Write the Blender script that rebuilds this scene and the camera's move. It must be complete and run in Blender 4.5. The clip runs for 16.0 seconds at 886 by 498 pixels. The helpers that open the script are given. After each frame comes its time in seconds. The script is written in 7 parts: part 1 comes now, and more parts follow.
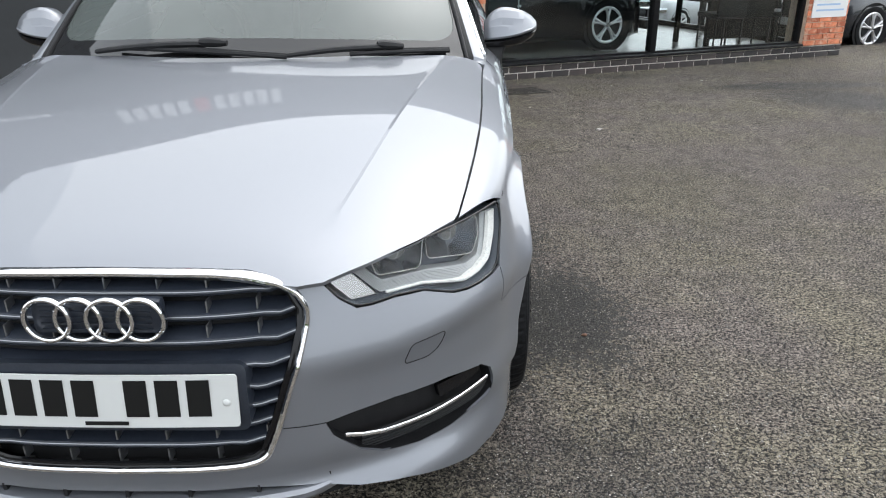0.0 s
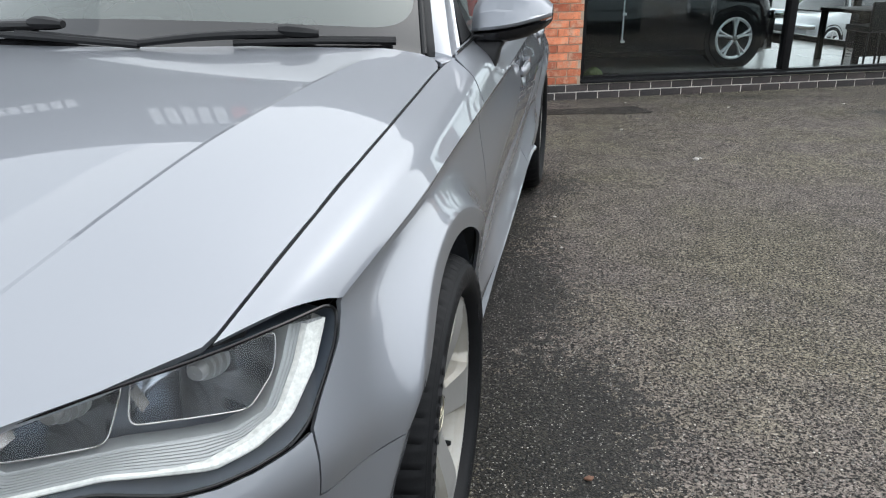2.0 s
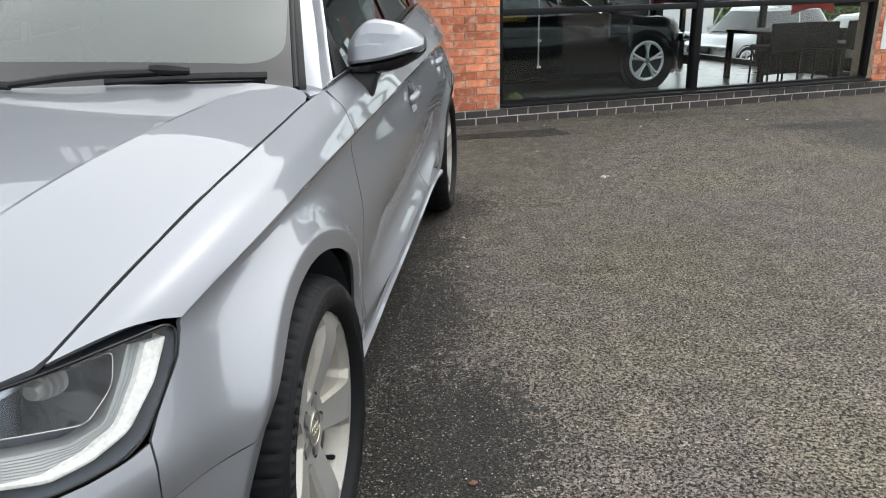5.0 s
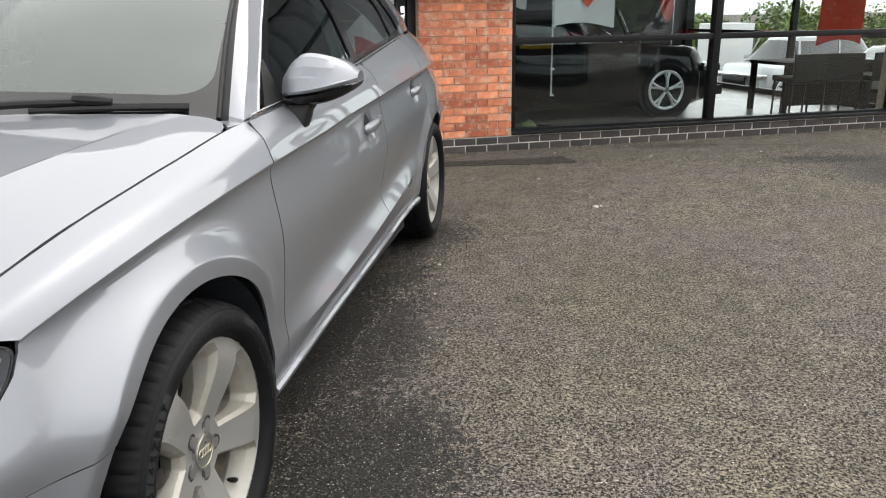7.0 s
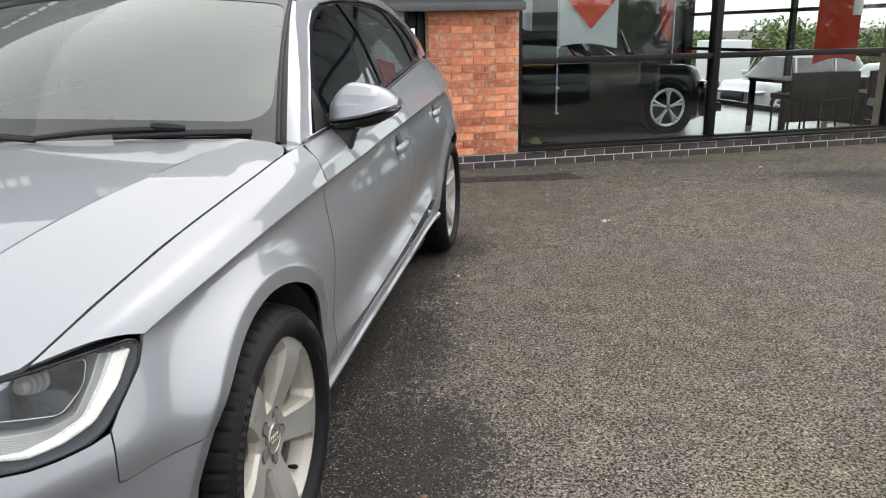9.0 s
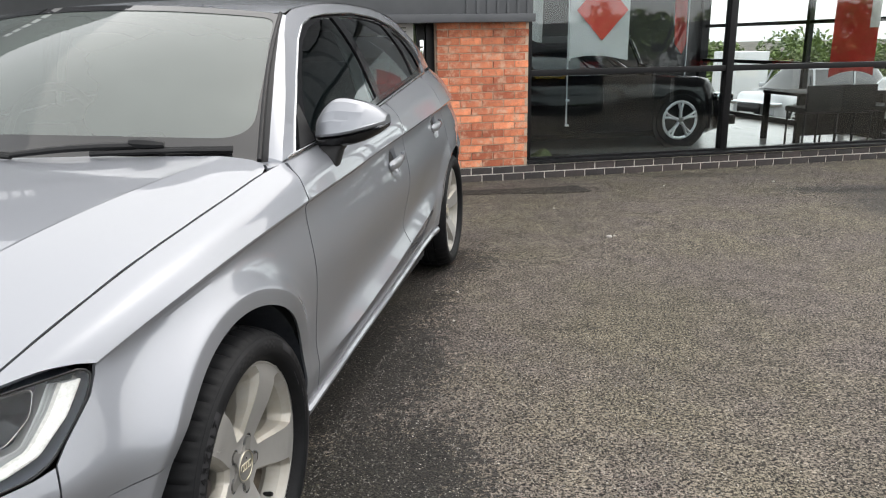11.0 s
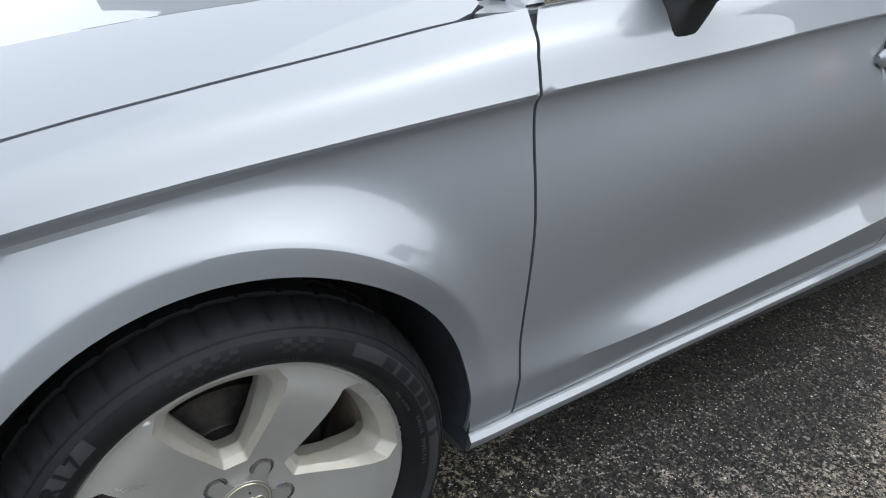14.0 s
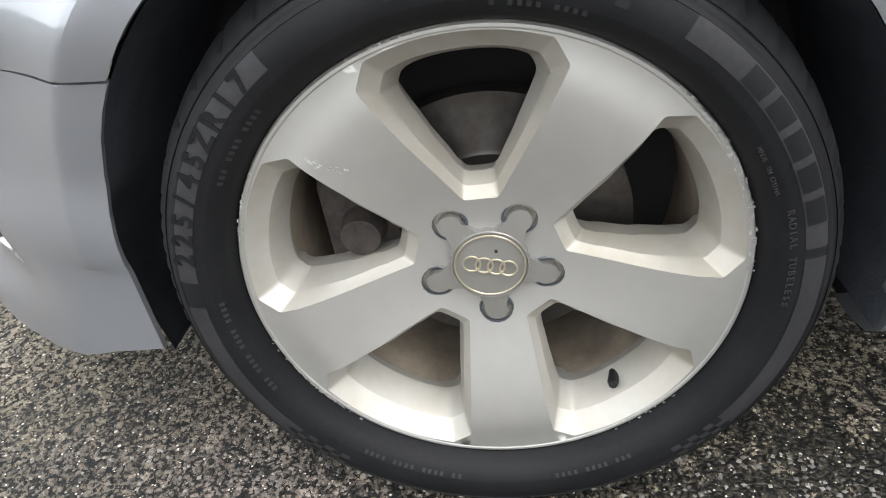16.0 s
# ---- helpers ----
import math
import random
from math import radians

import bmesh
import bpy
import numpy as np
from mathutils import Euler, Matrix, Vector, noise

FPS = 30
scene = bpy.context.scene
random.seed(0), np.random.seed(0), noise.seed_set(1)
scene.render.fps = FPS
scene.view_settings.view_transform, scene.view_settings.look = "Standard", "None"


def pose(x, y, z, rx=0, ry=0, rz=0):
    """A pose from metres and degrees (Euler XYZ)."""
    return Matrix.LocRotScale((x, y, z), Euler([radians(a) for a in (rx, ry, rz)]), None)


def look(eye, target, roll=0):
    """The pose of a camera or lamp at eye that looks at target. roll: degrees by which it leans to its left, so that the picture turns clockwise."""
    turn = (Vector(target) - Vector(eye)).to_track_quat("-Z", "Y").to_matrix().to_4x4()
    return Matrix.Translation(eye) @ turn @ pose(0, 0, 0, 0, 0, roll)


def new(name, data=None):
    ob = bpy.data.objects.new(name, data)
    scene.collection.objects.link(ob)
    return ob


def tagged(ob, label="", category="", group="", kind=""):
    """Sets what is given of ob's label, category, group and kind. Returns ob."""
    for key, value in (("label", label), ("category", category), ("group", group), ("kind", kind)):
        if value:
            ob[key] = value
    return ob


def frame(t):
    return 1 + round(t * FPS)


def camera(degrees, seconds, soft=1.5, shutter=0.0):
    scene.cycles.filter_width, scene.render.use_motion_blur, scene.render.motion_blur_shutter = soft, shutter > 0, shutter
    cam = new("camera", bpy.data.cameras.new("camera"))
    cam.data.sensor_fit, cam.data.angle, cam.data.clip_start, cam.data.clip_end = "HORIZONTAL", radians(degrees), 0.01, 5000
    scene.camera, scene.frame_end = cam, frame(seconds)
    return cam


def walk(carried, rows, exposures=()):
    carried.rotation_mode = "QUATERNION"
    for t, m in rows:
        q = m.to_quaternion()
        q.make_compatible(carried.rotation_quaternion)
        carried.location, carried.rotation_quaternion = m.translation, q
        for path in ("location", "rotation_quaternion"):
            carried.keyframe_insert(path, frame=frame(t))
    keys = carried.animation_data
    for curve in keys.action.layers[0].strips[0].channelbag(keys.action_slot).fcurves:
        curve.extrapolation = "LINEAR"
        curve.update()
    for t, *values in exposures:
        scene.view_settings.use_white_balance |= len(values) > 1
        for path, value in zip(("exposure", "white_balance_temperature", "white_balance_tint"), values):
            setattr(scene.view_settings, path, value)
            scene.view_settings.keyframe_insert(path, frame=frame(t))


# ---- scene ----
cam = camera(62.3, 16.0, soft=1.1)
PATH = [
    (0, (0.672, -1.183, 1.312), (0.645, 0.66, 0.534), -0.1),
    (0.5, (0.903, -0.892, 1.258), (0.809, 0.95, 0.487), -0.6),
    (1, (0.991, -0.666, 1.182), (0.781, 1.174, 0.426), -1.4),
    (1.5, (1.114, -0.402, 1.16), (0.762, 1.423, 0.421), -1.0),
    (2, (1.084, -0.314, 1.142), (0.725, 1.511, 0.407), -0.5),
    (2.5, (1.021, -0.376, 1.106), (0.743, 1.461, 0.365), -0.5),
    (3, (1.001, -0.406, 1.122), (0.794, 1.445, 0.392), -0.6),
    (3.5, (1.035, -0.403, 1.145), (0.859, 1.457, 0.432), -0.8),
    (4, (1.121, -0.355, 1.142), (0.938, 1.509, 0.44), -1.2),
    (6.5, (1.478, -0.421, 1.185), (1.185, 1.459, 0.566), -1.1),
    (7, (1.572, -0.357, 1.179), (1.248, 1.52, 0.569), -1.0),
    (7.5, (1.599, -0.341, 1.184), (1.247, 1.532, 0.576), -1.2),
    (8, (1.552, -0.42, 1.207), (1.193, 1.454, 0.608), -1.4),
    (8.5, (1.516, -0.519, 1.219), (1.17, 1.361, 0.633), -1.4),
    (9, (1.505, -0.57, 1.228), (1.181, 1.32, 0.658), -1.2),
    (9.5, (1.513, -0.584, 1.241), (1.198, 1.312, 0.687), -1.1),
    (10, (1.529, -0.603, 1.25), (1.213, 1.296, 0.707), -1.0),
    (12.5, (1.629, -0.06, 1.21), (1.123, 1.787, 0.632), -0.0),
    (13, (1.621, 0.14, 1.201), (1.041, 1.954, 0.591), 0.8),
    (13.5, (1.68, 0.453, 1.205), (0.769, 2.098, 0.524), 1.1),
    (13.8, (1.638, 0.617, 1.163), (0.354, 1.920, 0.356), 2.1),
    (14, (1.603, 0.715, 1.117), (0.12, 1.664, 0.169), 1.2),
    (14.5, (1.515, 0.893, 0.964), (-0.073, 1.164, -0.221), -1.5),
    (15, (1.435, 0.97, 0.823), (-0.145, 0.794, -0.391), -5.4),
    (15.5, (1.404, 0.936, 0.711), (-0.211, 0.691, -0.443), -6.5),
    (16, (1.424, 0.912, 0.711), (-0.242, 0.709, -0.377), -5.1),
]
EXPOSURES = [(0, 1.68, 6350, 9), (3.5, 1.6, 6250, 7), (6.5, 1.8, 6850, 10), (10, 1.8, 6800, 10), (13, 1.9, 6800, 11), (14.0, 1.8, 6200, 7), (15, 2.14, 6550, 8), (16, 2.52, 6600, 9)]
walk(cam, [(t, look(eye, target, roll)) for t, eye, target, roll in PATH], EXPOSURES)

# ---- world and light ----
world = bpy.data.worlds.new("overcast_sky")
scene.world = world
world.use_nodes = True
wn = world.node_tree.nodes
sky = wn.new("ShaderNodeTexSky")
sky.sky_type = "NISHITA"
sky.sun_disc = False
sky.sun_elevation = radians(58)
sky.sun_rotation = radians(40)
sky.air_density, sky.dust_density, sky.ozone_density = 1.0, 3.0, 1.0
hue = wn.new("ShaderNodeHueSaturation")
hue.inputs["Saturation"].default_value = 0.25
world.node_tree.links.new(sky.outputs[0], hue.inputs["Color"])
cloud = wn.new("ShaderNodeMix")      # an even layer of cloud before the sky
cloud.data_type = "RGBA"
cloud.inputs[0].default_value = 0.66
cloud.inputs[7].default_value = (4.3, 4.5, 4.7, 1)
world.node_tree.links.new(hue.outputs[0], cloud.inputs[6])
world.node_tree.links.new(cloud.outputs[2], wn["Background"].inputs[0])
wn["Background"].inputs[1].default_value = 0.15

sun = new("sun", bpy.data.lights.new("sun", "SUN"))
sun.data.energy, sun.data.angle, sun.data.color = 0.45, radians(110), (1.0, 0.97, 0.92)
sun.matrix_world = look((0, 0, 0), (-0.38, -0.40, -1.0))


# ---- materials ----
def material(name, color, rough=0.5, metal=0.0, coat=0.0, coat_rough=0.03, spec=0.5):
    m = bpy.data.materials.new(name)
    m.use_nodes = True
    b = m.node_tree.nodes["Principled BSDF"]
    b.inputs["Base Color"].default_value = (*color, 1)
    b.inputs["Roughness"].default_value = rough
    b.inputs["Metallic"].default_value = metal
    b.inputs["Coat Weight"].default_value = coat
    b.inputs["Coat Roughness"].default_value = coat_rough
    b.inputs["Specular IOR Level"].default_value = spec
    return m


def node(m, kind, **values):
    n = m.node_tree.nodes.new(kind)
    for key, value in values.items():
        n.inputs[key.replace("_", " ")].default_value = value
    return n


def link(m, a, b):
    m.node_tree.links.new(a, b)


def coords(m):
    return m.node_tree.nodes.new("ShaderNodeTexCoord").outputs["Object"]


def speckle(m, scale, low, high, amount=1.0, bump=0.0, rough=None, detail=4.0):
    """Varies the colour between two tones at two scales, with relief and gloss that follow."""
    b = m.node_tree.nodes["Principled BSDF"]
    co = coords(m)
    fine = node(m, "ShaderNodeTexNoise", Scale=scale, Detail=detail, Roughness=0.65)
    broad = node(m, "ShaderNodeTexNoise", Scale=scale * 0.09, Detail=3.0)
    link(m, co, fine.inputs["Vector"])
    link(m, co, broad.inputs["Vector"])
    mean = m.node_tree.nodes.new("ShaderNodeMix")
    mean.inputs[0].default_value = 0.45
    link(m, fine.outputs[0], mean.inputs[2])
    link(m, broad.outputs[0], mean.inputs[3])
    ramp = m.node_tree.nodes.new("ShaderNodeValToRGB")
    ramp.color_ramp.elements[0].position, ramp.color_ramp.elements[1].position = 0.36, 0.64
    ramp.color_ramp.elements[0].color, ramp.color_ramp.elements[1].color = (*low, 1), (*high, 1)
    link(m, mean.outputs[0], ramp.inputs[0])
    link(m, ramp.outputs[0], b.inputs["Base Color"])
    if bump:
        bp = node(m, "ShaderNodeBump", Strength=bump, Distance=0.002)
        link(m, fine.outputs[0], bp.inputs["Height"])
        link(m, bp.outputs[0], b.inputs["Normal"])
    if rough:
        mr = node(m, "ShaderNodeMapRange", To_Min=rough[0], To_Max=rough[1])
        link(m, mean.outputs[0], mr.inputs[0])
        link(m, mr.outputs[0], b.inputs["Roughness"])
    return m


def paint(name, color, metal, rough):
    """Metallic lacquer: fine flake, faint dust, a clear coat."""
    m = material(name, color, rough, metal, coat=1.0, coat_rough=0.02)
    b = m.node_tree.nodes["Principled BSDF"]
    b.inputs["Coat IOR"].default_value = 1.5
    co = coords(m)
    flake = node(m, "ShaderNodeTexNoise", Scale=2600.0, Detail=1.0)
    dust_haze = node(m, "ShaderNodeTexNoise", Scale=9.0, Detail=6.0, Roughness=0.7)
    link(m, co, flake.inputs["Vector"])
    link(m, co, dust_haze.inputs["Vector"])
    mr = node(m, "ShaderNodeMapRange", To_Min=rough - 0.04, To_Max=rough + 0.06)
    link(m, flake.outputs[0], mr.inputs[0])
    link(m, mr.outputs[0], b.inputs["Roughness"])
    dr = node(m, "ShaderNodeMapRange", From_Min=0.35, From_Max=0.75, To_Min=0.004, To_Max=0.02)
    link(m, dust_haze.outputs[0], dr.inputs[0])
    link(m, dr.outputs[0], b.inputs["Coat Roughness"])
    return m


SILVER = paint("silver_lacquer", (0.196, 0.206, 0.229), 0.54, 0.42)
BLACK_GLOSS = material("gloss_black_trim", (0.006, 0.006, 0.007), 0.12, spec=0.3)
BLACK = speckle(material("black_plastic", (0.01, 0.01, 0.011), 0.5, spec=0.25), 400.0, (0.007, 0.007, 0.008), (0.014, 0.014, 0.015), bump=0.2, rough=(0.45, 0.6))
GRILLE_GREY = speckle(material("grey_grille_plastic", (0.02, 0.023, 0.03), 0.35, spec=0.4), 160.0, (0.016, 0.020, 0.029), (0.026, 0.031, 0.042), rough=(0.24, 0.36))
DARK = material("dark_cavity", (0.006, 0.006, 0.007), 0.9)
LINER = speckle(material("felt_arch_liner", (0.012, 0.012, 0.013), 0.95, spec=0.15), 300.0, (0.022, 0.025, 0.031), (0.038, 0.042, 0.050), bump=0.5)
CHROME = material("chrome", (0.80, 0.81, 0.83), 0.08, 1.0)
SATIN = material("satin_aluminium_trim", (0.72, 0.73, 0.75), 0.22, 1.0)
RUBBER = speckle(material("tyre_rubber", (0.010, 0.010, 0.011), 0.52, spec=0.14), 220.0, (0.0045, 0.0047, 0.0055), (0.0085, 0.0088, 0.0098), bump=0.12, rough=(0.48, 0.66))
RUBBER_MARK = speckle(material("moulded_rubber_mark", (0.014, 0.014, 0.015), 0.55, spec=0.2), 200.0, (0.007, 0.007, 0.008), (0.011, 0.011, 0.012), rough=(0.45, 0.6))
RUBBER_LIGHT = speckle(material("scuffed_rubber", (0.03, 0.03, 0.033), 0.6, spec=0.2), 200.0, (0.015, 0.015, 0.0165), (0.024, 0.024, 0.0265), rough=(0.5, 0.68))
ALLOY = speckle(material("painted_alloy", (0.33, 0.327, 0.314), 0.5, 0.7), 30.0, (0.335, 0.331, 0.317), (0.365, 0.360, 0.347), rough=(0.46, 0.54))
ALLOY_SIDE = speckle(material("brake_dusted_alloy", (0.35, 0.34, 0.31), 0.5, 0.45), 22.0, (0.285, 0.262, 0.222), (0.335, 0.328, 0.308), rough=(0.46, 0.56))
ALLOY_BARE = speckle(material("kerbed_bare_alloy", (0.7, 0.7, 0.7), 0.35, 1.0), 700.0, (0.22, 0.21, 0.20), (0.62, 0.62, 0.61), bump=0.8, rough=(0.25, 0.6))
BARREL = speckle(material("dusty_wheel_barrel", (0.30, 0.25, 0.20), 0.6, 0.3), 14.0, (0.06, 0.045, 0.038), (0.26, 0.22, 0.17), rough=(0.45, 0.7))
CAP_GREY = material("grey_wheel_cap", (0.24, 0.235, 0.225), 0.38, 0.6)
CAP_GOLD = material("worn_cap_ring", (0.50, 0.46, 0.36), 0.3, 0.8)
DISC = speckle(material("brake_disc_steel", (0.10, 0.09, 0.085), 0.42, 0.8), 60.0, (0.042, 0.037, 0.034), (0.075, 0.07, 0.067), rough=(0.3, 0.55))
RUST = speckle(material("rusty_iron", (0.13, 0.09, 0.075), 0.8, 0.2), 90.0, (0.012, 0.010, 0.010), (0.05, 0.038, 0.032), bump=0.5)
PLATE_WHITE = speckle(material("white_plate_plastic", (0.55, 0.56, 0.55), 0.3), 6.0, (0.53, 0.54, 0.53), (0.58, 0.59, 0.58), rough=(0.25, 0.4))
PLATE_BLACK = material("plate_black", (0.008, 0.008, 0.008), 0.5, spec=0.2)
SLAT_EDGE = material("satin_grey_edge", (0.34, 0.35, 0.37), 0.3, 0.9)
FRIT = material("black_printed_glass", (0.010, 0.010, 0.011), 0.03, spec=0.5)
HL_TRAY = speckle(material("pale_headlight_tray", (0.30, 0.30, 0.29), 0.36, 0.3), 40.0, (0.25, 0.252, 0.245), (0.31, 0.312, 0.302))
HL_RIB = material("ribbed_headlight_reflector", (0.42, 0.40, 0.38), 0.25, 0.8)
HL_SILVER = material("headlight_chrome", (0.66, 0.68, 0.70), 0.08, 1.0)
HL_GREY = speckle(material("headlight_grey_bezel", (0.07, 0.08, 0.096), 0.3, 0.2), 60.0, (0.07, 0.085, 0.108), (0.09, 0.107, 0.132))
HL_DRL = speckle(material("daytime_lamp_white", (0.70, 0.68, 0.62), 0.2), 130.0, (0.50, 0.49, 0.45), (0.80, 0.78, 0.72))
HL_BLACK = material("headlight_dark_bezel", (0.036, 0.043, 0.054), 0.3)
HL_CUP = material("dim_reflector", (0.36, 0.38, 0.41), 0.22, 1.0)
SEAT = speckle(material("grey_seat_cloth", (0.06, 0.06, 0.065), 0.9), 240.0, (0.045, 0.045, 0.05), (0.09, 0.09, 0.095), bump=0.4)
DASH = speckle(material("dark_dashboard_plastic", (0.03, 0.03, 0.032), 0.6), 300.0, (0.022, 0.022, 0.024), (0.042, 0.042, 0.045), bump=0.3)
LINING = material("pale_headlining", (0.45, 0.44, 0.42), 0.9)


def pane(name, tint, gloss=1.0, sky_sheen=0.0, ior=1.6, haze=(0.62, 0.68, 0.65)):
    """A thin pane: it lets light straight through, tinted, and mirrors by Fresnel; a diffuse layer can add painted sky
    haze.
    """
    m = bpy.data.materials.new(name)
    m.use_nodes = True
    nt = m.node_tree
    nt.nodes.remove(nt.nodes["Principled BSDF"])
    clear, mirror, mix = nt.nodes.new("ShaderNodeBsdfTransparent"), nt.nodes.new("ShaderNodeBsdfGlossy"), nt.nodes.new("ShaderNodeMixShader")
    clear.inputs[0].default_value = (*tint, 1)
    mirror.inputs["Roughness"].default_value = 0.004
    mirror.inputs[0].default_value = (gloss, gloss, gloss, 1)
    base = ((ior - 1) / (ior + 1)) ** 2
    facing = nt.nodes.new("ShaderNodeLayerWeight")
    facing.inputs["Blend"].default_value = 0.5
    power = nt.nodes.new("ShaderNodeMath")
    power.operation = "POWER"
    power.inputs[1].default_value = 5.0
    share = nt.nodes.new("ShaderNodeMath")
    share.operation = "MULTIPLY_ADD"
    share.inputs[1].default_value, share.inputs[2].default_value = 1 - base, base
    nt.links.new(facing.outputs["Facing"], power.inputs[0])
    nt.links.new(power.outputs[0], share.inputs[0])
    nt.links.new(share.outputs[0], mix.inputs[0])
    through_glass = clear.outputs[0]
    # diffuse colour laid over the pane to imitate the sky's hazy reflection
    if sky_sheen:
        dust_haze, both = nt.nodes.new("ShaderNodeBsdfDiffuse"), nt.nodes.new("ShaderNodeMixShader")
        dust_haze.inputs[0].default_value = (*haze, 1)
        sheen_noise = nt.nodes.new("ShaderNodeTexNoise")
        sheen_noise.inputs["Scale"].default_value = 3.0
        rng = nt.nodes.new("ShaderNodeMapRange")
        rng.inputs["To Min"].default_value, rng.inputs["To Max"].default_value = sky_sheen * 0.75, sky_sheen * 1.25
        nt.links.new(nt.nodes.new("ShaderNodeTexCoord").outputs["Object"], sheen_noise.inputs["Vector"])
        nt.links.new(sheen_noise.outputs[0], rng.inputs[0])
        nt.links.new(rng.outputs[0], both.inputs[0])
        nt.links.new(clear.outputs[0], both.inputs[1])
        nt.links.new(dust_haze.outputs[0], both.inputs[2])
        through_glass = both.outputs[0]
    nt.links.new(through_glass, mix.inputs[1])
    nt.links.new(mirror.outputs[0], mix.inputs[2])
    nt.links.new(mix.outputs[0], nt.nodes["Material Output"].inputs[0])
    return m


# the windscreen's milky sky reflection is mostly painted on as grey haze
GLASS_SCREEN = pane("windscreen_glass", (0.72, 0.80, 0.76), sky_sheen=0.80, haze=(0.094, 0.108, 0.102))
GLASS_SIDE = pane("side_glass", (0.30, 0.39, 0.40), ior=1.48)
GLASS_LAMP = pane("headlight_lens", (0.90, 0.92, 0.94), ior=1.38)
GLASS_SHOP = pane("showroom_glass", (0.83, 0.87, 0.87), ior=1.58)


# ---- mesh tools ----
def part(name, bm, mat, parent, label="", sharp=28.0):
    me = bpy.data.meshes.new(name)
    for f in bm.faces:
        f.smooth = True
    for e in bm.edges:
        e.smooth = not (len(e.link_faces) == 2 and e.calc_face_angle(0.0) > radians(sharp))
    bm.to_mesh(me)
    bm.free()
    me.materials.append(mat)
    ob = new(name, me)
    ob.parent = parent
    if label:
        ob["label"] = label
    return ob


def thing(name, label, category, group="", kind="", at=(0, 0, 0), turn=(0, 0, 0)):
    ob = new(name)
    ob.matrix_world = pose(*at, *turn)
    return tagged(ob, label, category, group, kind)


def box(bm, x0, y0, z0, x1, y1, z1, bevel=0.0):
    g = bmesh.ops.create_cube(bm, size=1.0)
    bmesh.ops.transform(bm, matrix=Matrix.LocRotScale(((x0 + x1) / 2, (y0 + y1) / 2, (z0 + z1) / 2), None, (abs(x1 - x0), abs(y1 - y0), abs(z1 - z0))), verts=g["verts"])
    if bevel:
        es = list({e for v in g["verts"] for e in v.link_edges})
        bmesh.ops.bevel(bm, geom=es, offset=bevel, segments=2, affect="EDGES", profile=0.6)
    return bm


def boxed(x0, y0, z0, x1, y1, z1, bevel=0.0):
    return box(bmesh.new(), x0, y0, z0, x1, y1, z1, bevel)


def grid_mesh(bm, rows, closed_u=False, closed_v=False):
    """Faces over rows of points."""
    vs = [[bm.verts.new(p) for p in r] for r in rows]
    nr, nc = len(vs), len(vs[0])
    for i in range(nr if closed_v else nr - 1):
        for j in range(nc if closed_u else nc - 1):
            a, b, c, d = vs[i][j], vs[i][(j + 1) % nc], vs[(i + 1) % nr][(j + 1) % nc], vs[(i + 1) % nr][j]
            if len({a, b, c, d}) == 4:
                bm.faces.new((a, b, c, d))
    return vs


def tube(bm, pts, radius, sides=8, closed=False, flat=1.0, up=(0, 0, 1)):
    """A bar of round or flattened section along points."""
    pts = [Vector(p) for p in pts]
    n = len(pts)
    rows = []
    for i, p in enumerate(pts):
        a, b = (pts[(i - 1) % n], pts[(i + 1) % n]) if closed else (pts[max(i - 1, 0)], pts[min(i + 1, n - 1)])
        t = (b - a).normalized()
        s = t.cross(Vector(up))
        s = s.normalized() if s.length > 1e-4 else t.orthogonal().normalized()
        u = s.cross(t)
        r = radius[i] if isinstance(radius, (list, tuple)) else radius
        rows.append([p + s * (r * flat * math.cos(k * math.tau / sides)) + u * (r * math.sin(k * math.tau / sides)) for k in range(sides)])
    vs = grid_mesh(bm, rows, closed_u=True, closed_v=closed)
    if not closed:
        bm.faces.new(list(reversed(vs[0])))
        bm.faces.new(vs[-1])
    bmesh.ops.recalc_face_normals(bm, faces=bm.faces)
    return bm


def revolve(bm, profile, steps=96, axis="x"):
    """Turns (radius, along) points round the x axis."""
    rows = []
    for k in range(steps):
        a = k * math.tau / steps
        rows.append([(h, r * math.cos(a), r * math.sin(a)) for r, h in profile])
    grid_mesh(bm, rows, closed_v=True)
    bmesh.ops.recalc_face_normals(bm, faces=bm.faces)
    return bm


def inside(p, poly):
    x, y = p
    hit = False
    j = len(poly) - 1
    for i in range(len(poly)):
        (xi, yi), (xj, yj) = poly[i], poly[j]
        if (yi > y) != (yj > y) and x < (xj - xi) * (y - yi) / (yj - yi) + xi:
            hit = not hit
        j = i
    return hit


def dense(poly, step, closed=True):
    """The outline with points added so that none lie further apart than step."""
    out = []
    n = len(poly)
    for i in range(n if closed else n - 1):
        a, b = poly[i], poly[(i + 1) % n]
        k = max(1, int(math.ceil(math.dist(a, b) / step)))
        out += [(a[0] + (b[0] - a[0]) * j / k, a[1] + (b[1] - a[1]) * j / k) for j in range(k)]
    if not closed:
        out.append(poly[-1])
    return out


def rounded(poly, radius, seg=5):
    """The outline with its corners rounded."""
    out = []
    n = len(poly)
    for i in range(n):
        p, a, b = Vector(poly[i]), Vector(poly[i - 1]), Vector(poly[(i + 1) % n])
        r = radius[i] if isinstance(radius, (list, tuple)) else radius
        r = min(r, 0.45 * (a - p).length, 0.45 * (b - p).length)
        s, e = p + (a - p).normalized() * r, p + (b - p).normalized() * r
        out += [tuple(s * (1 - t) ** 2 + p * 2 * t * (1 - t) + e * t * t) for t in [k / seg for k in range(seg + 1)]]
    return out


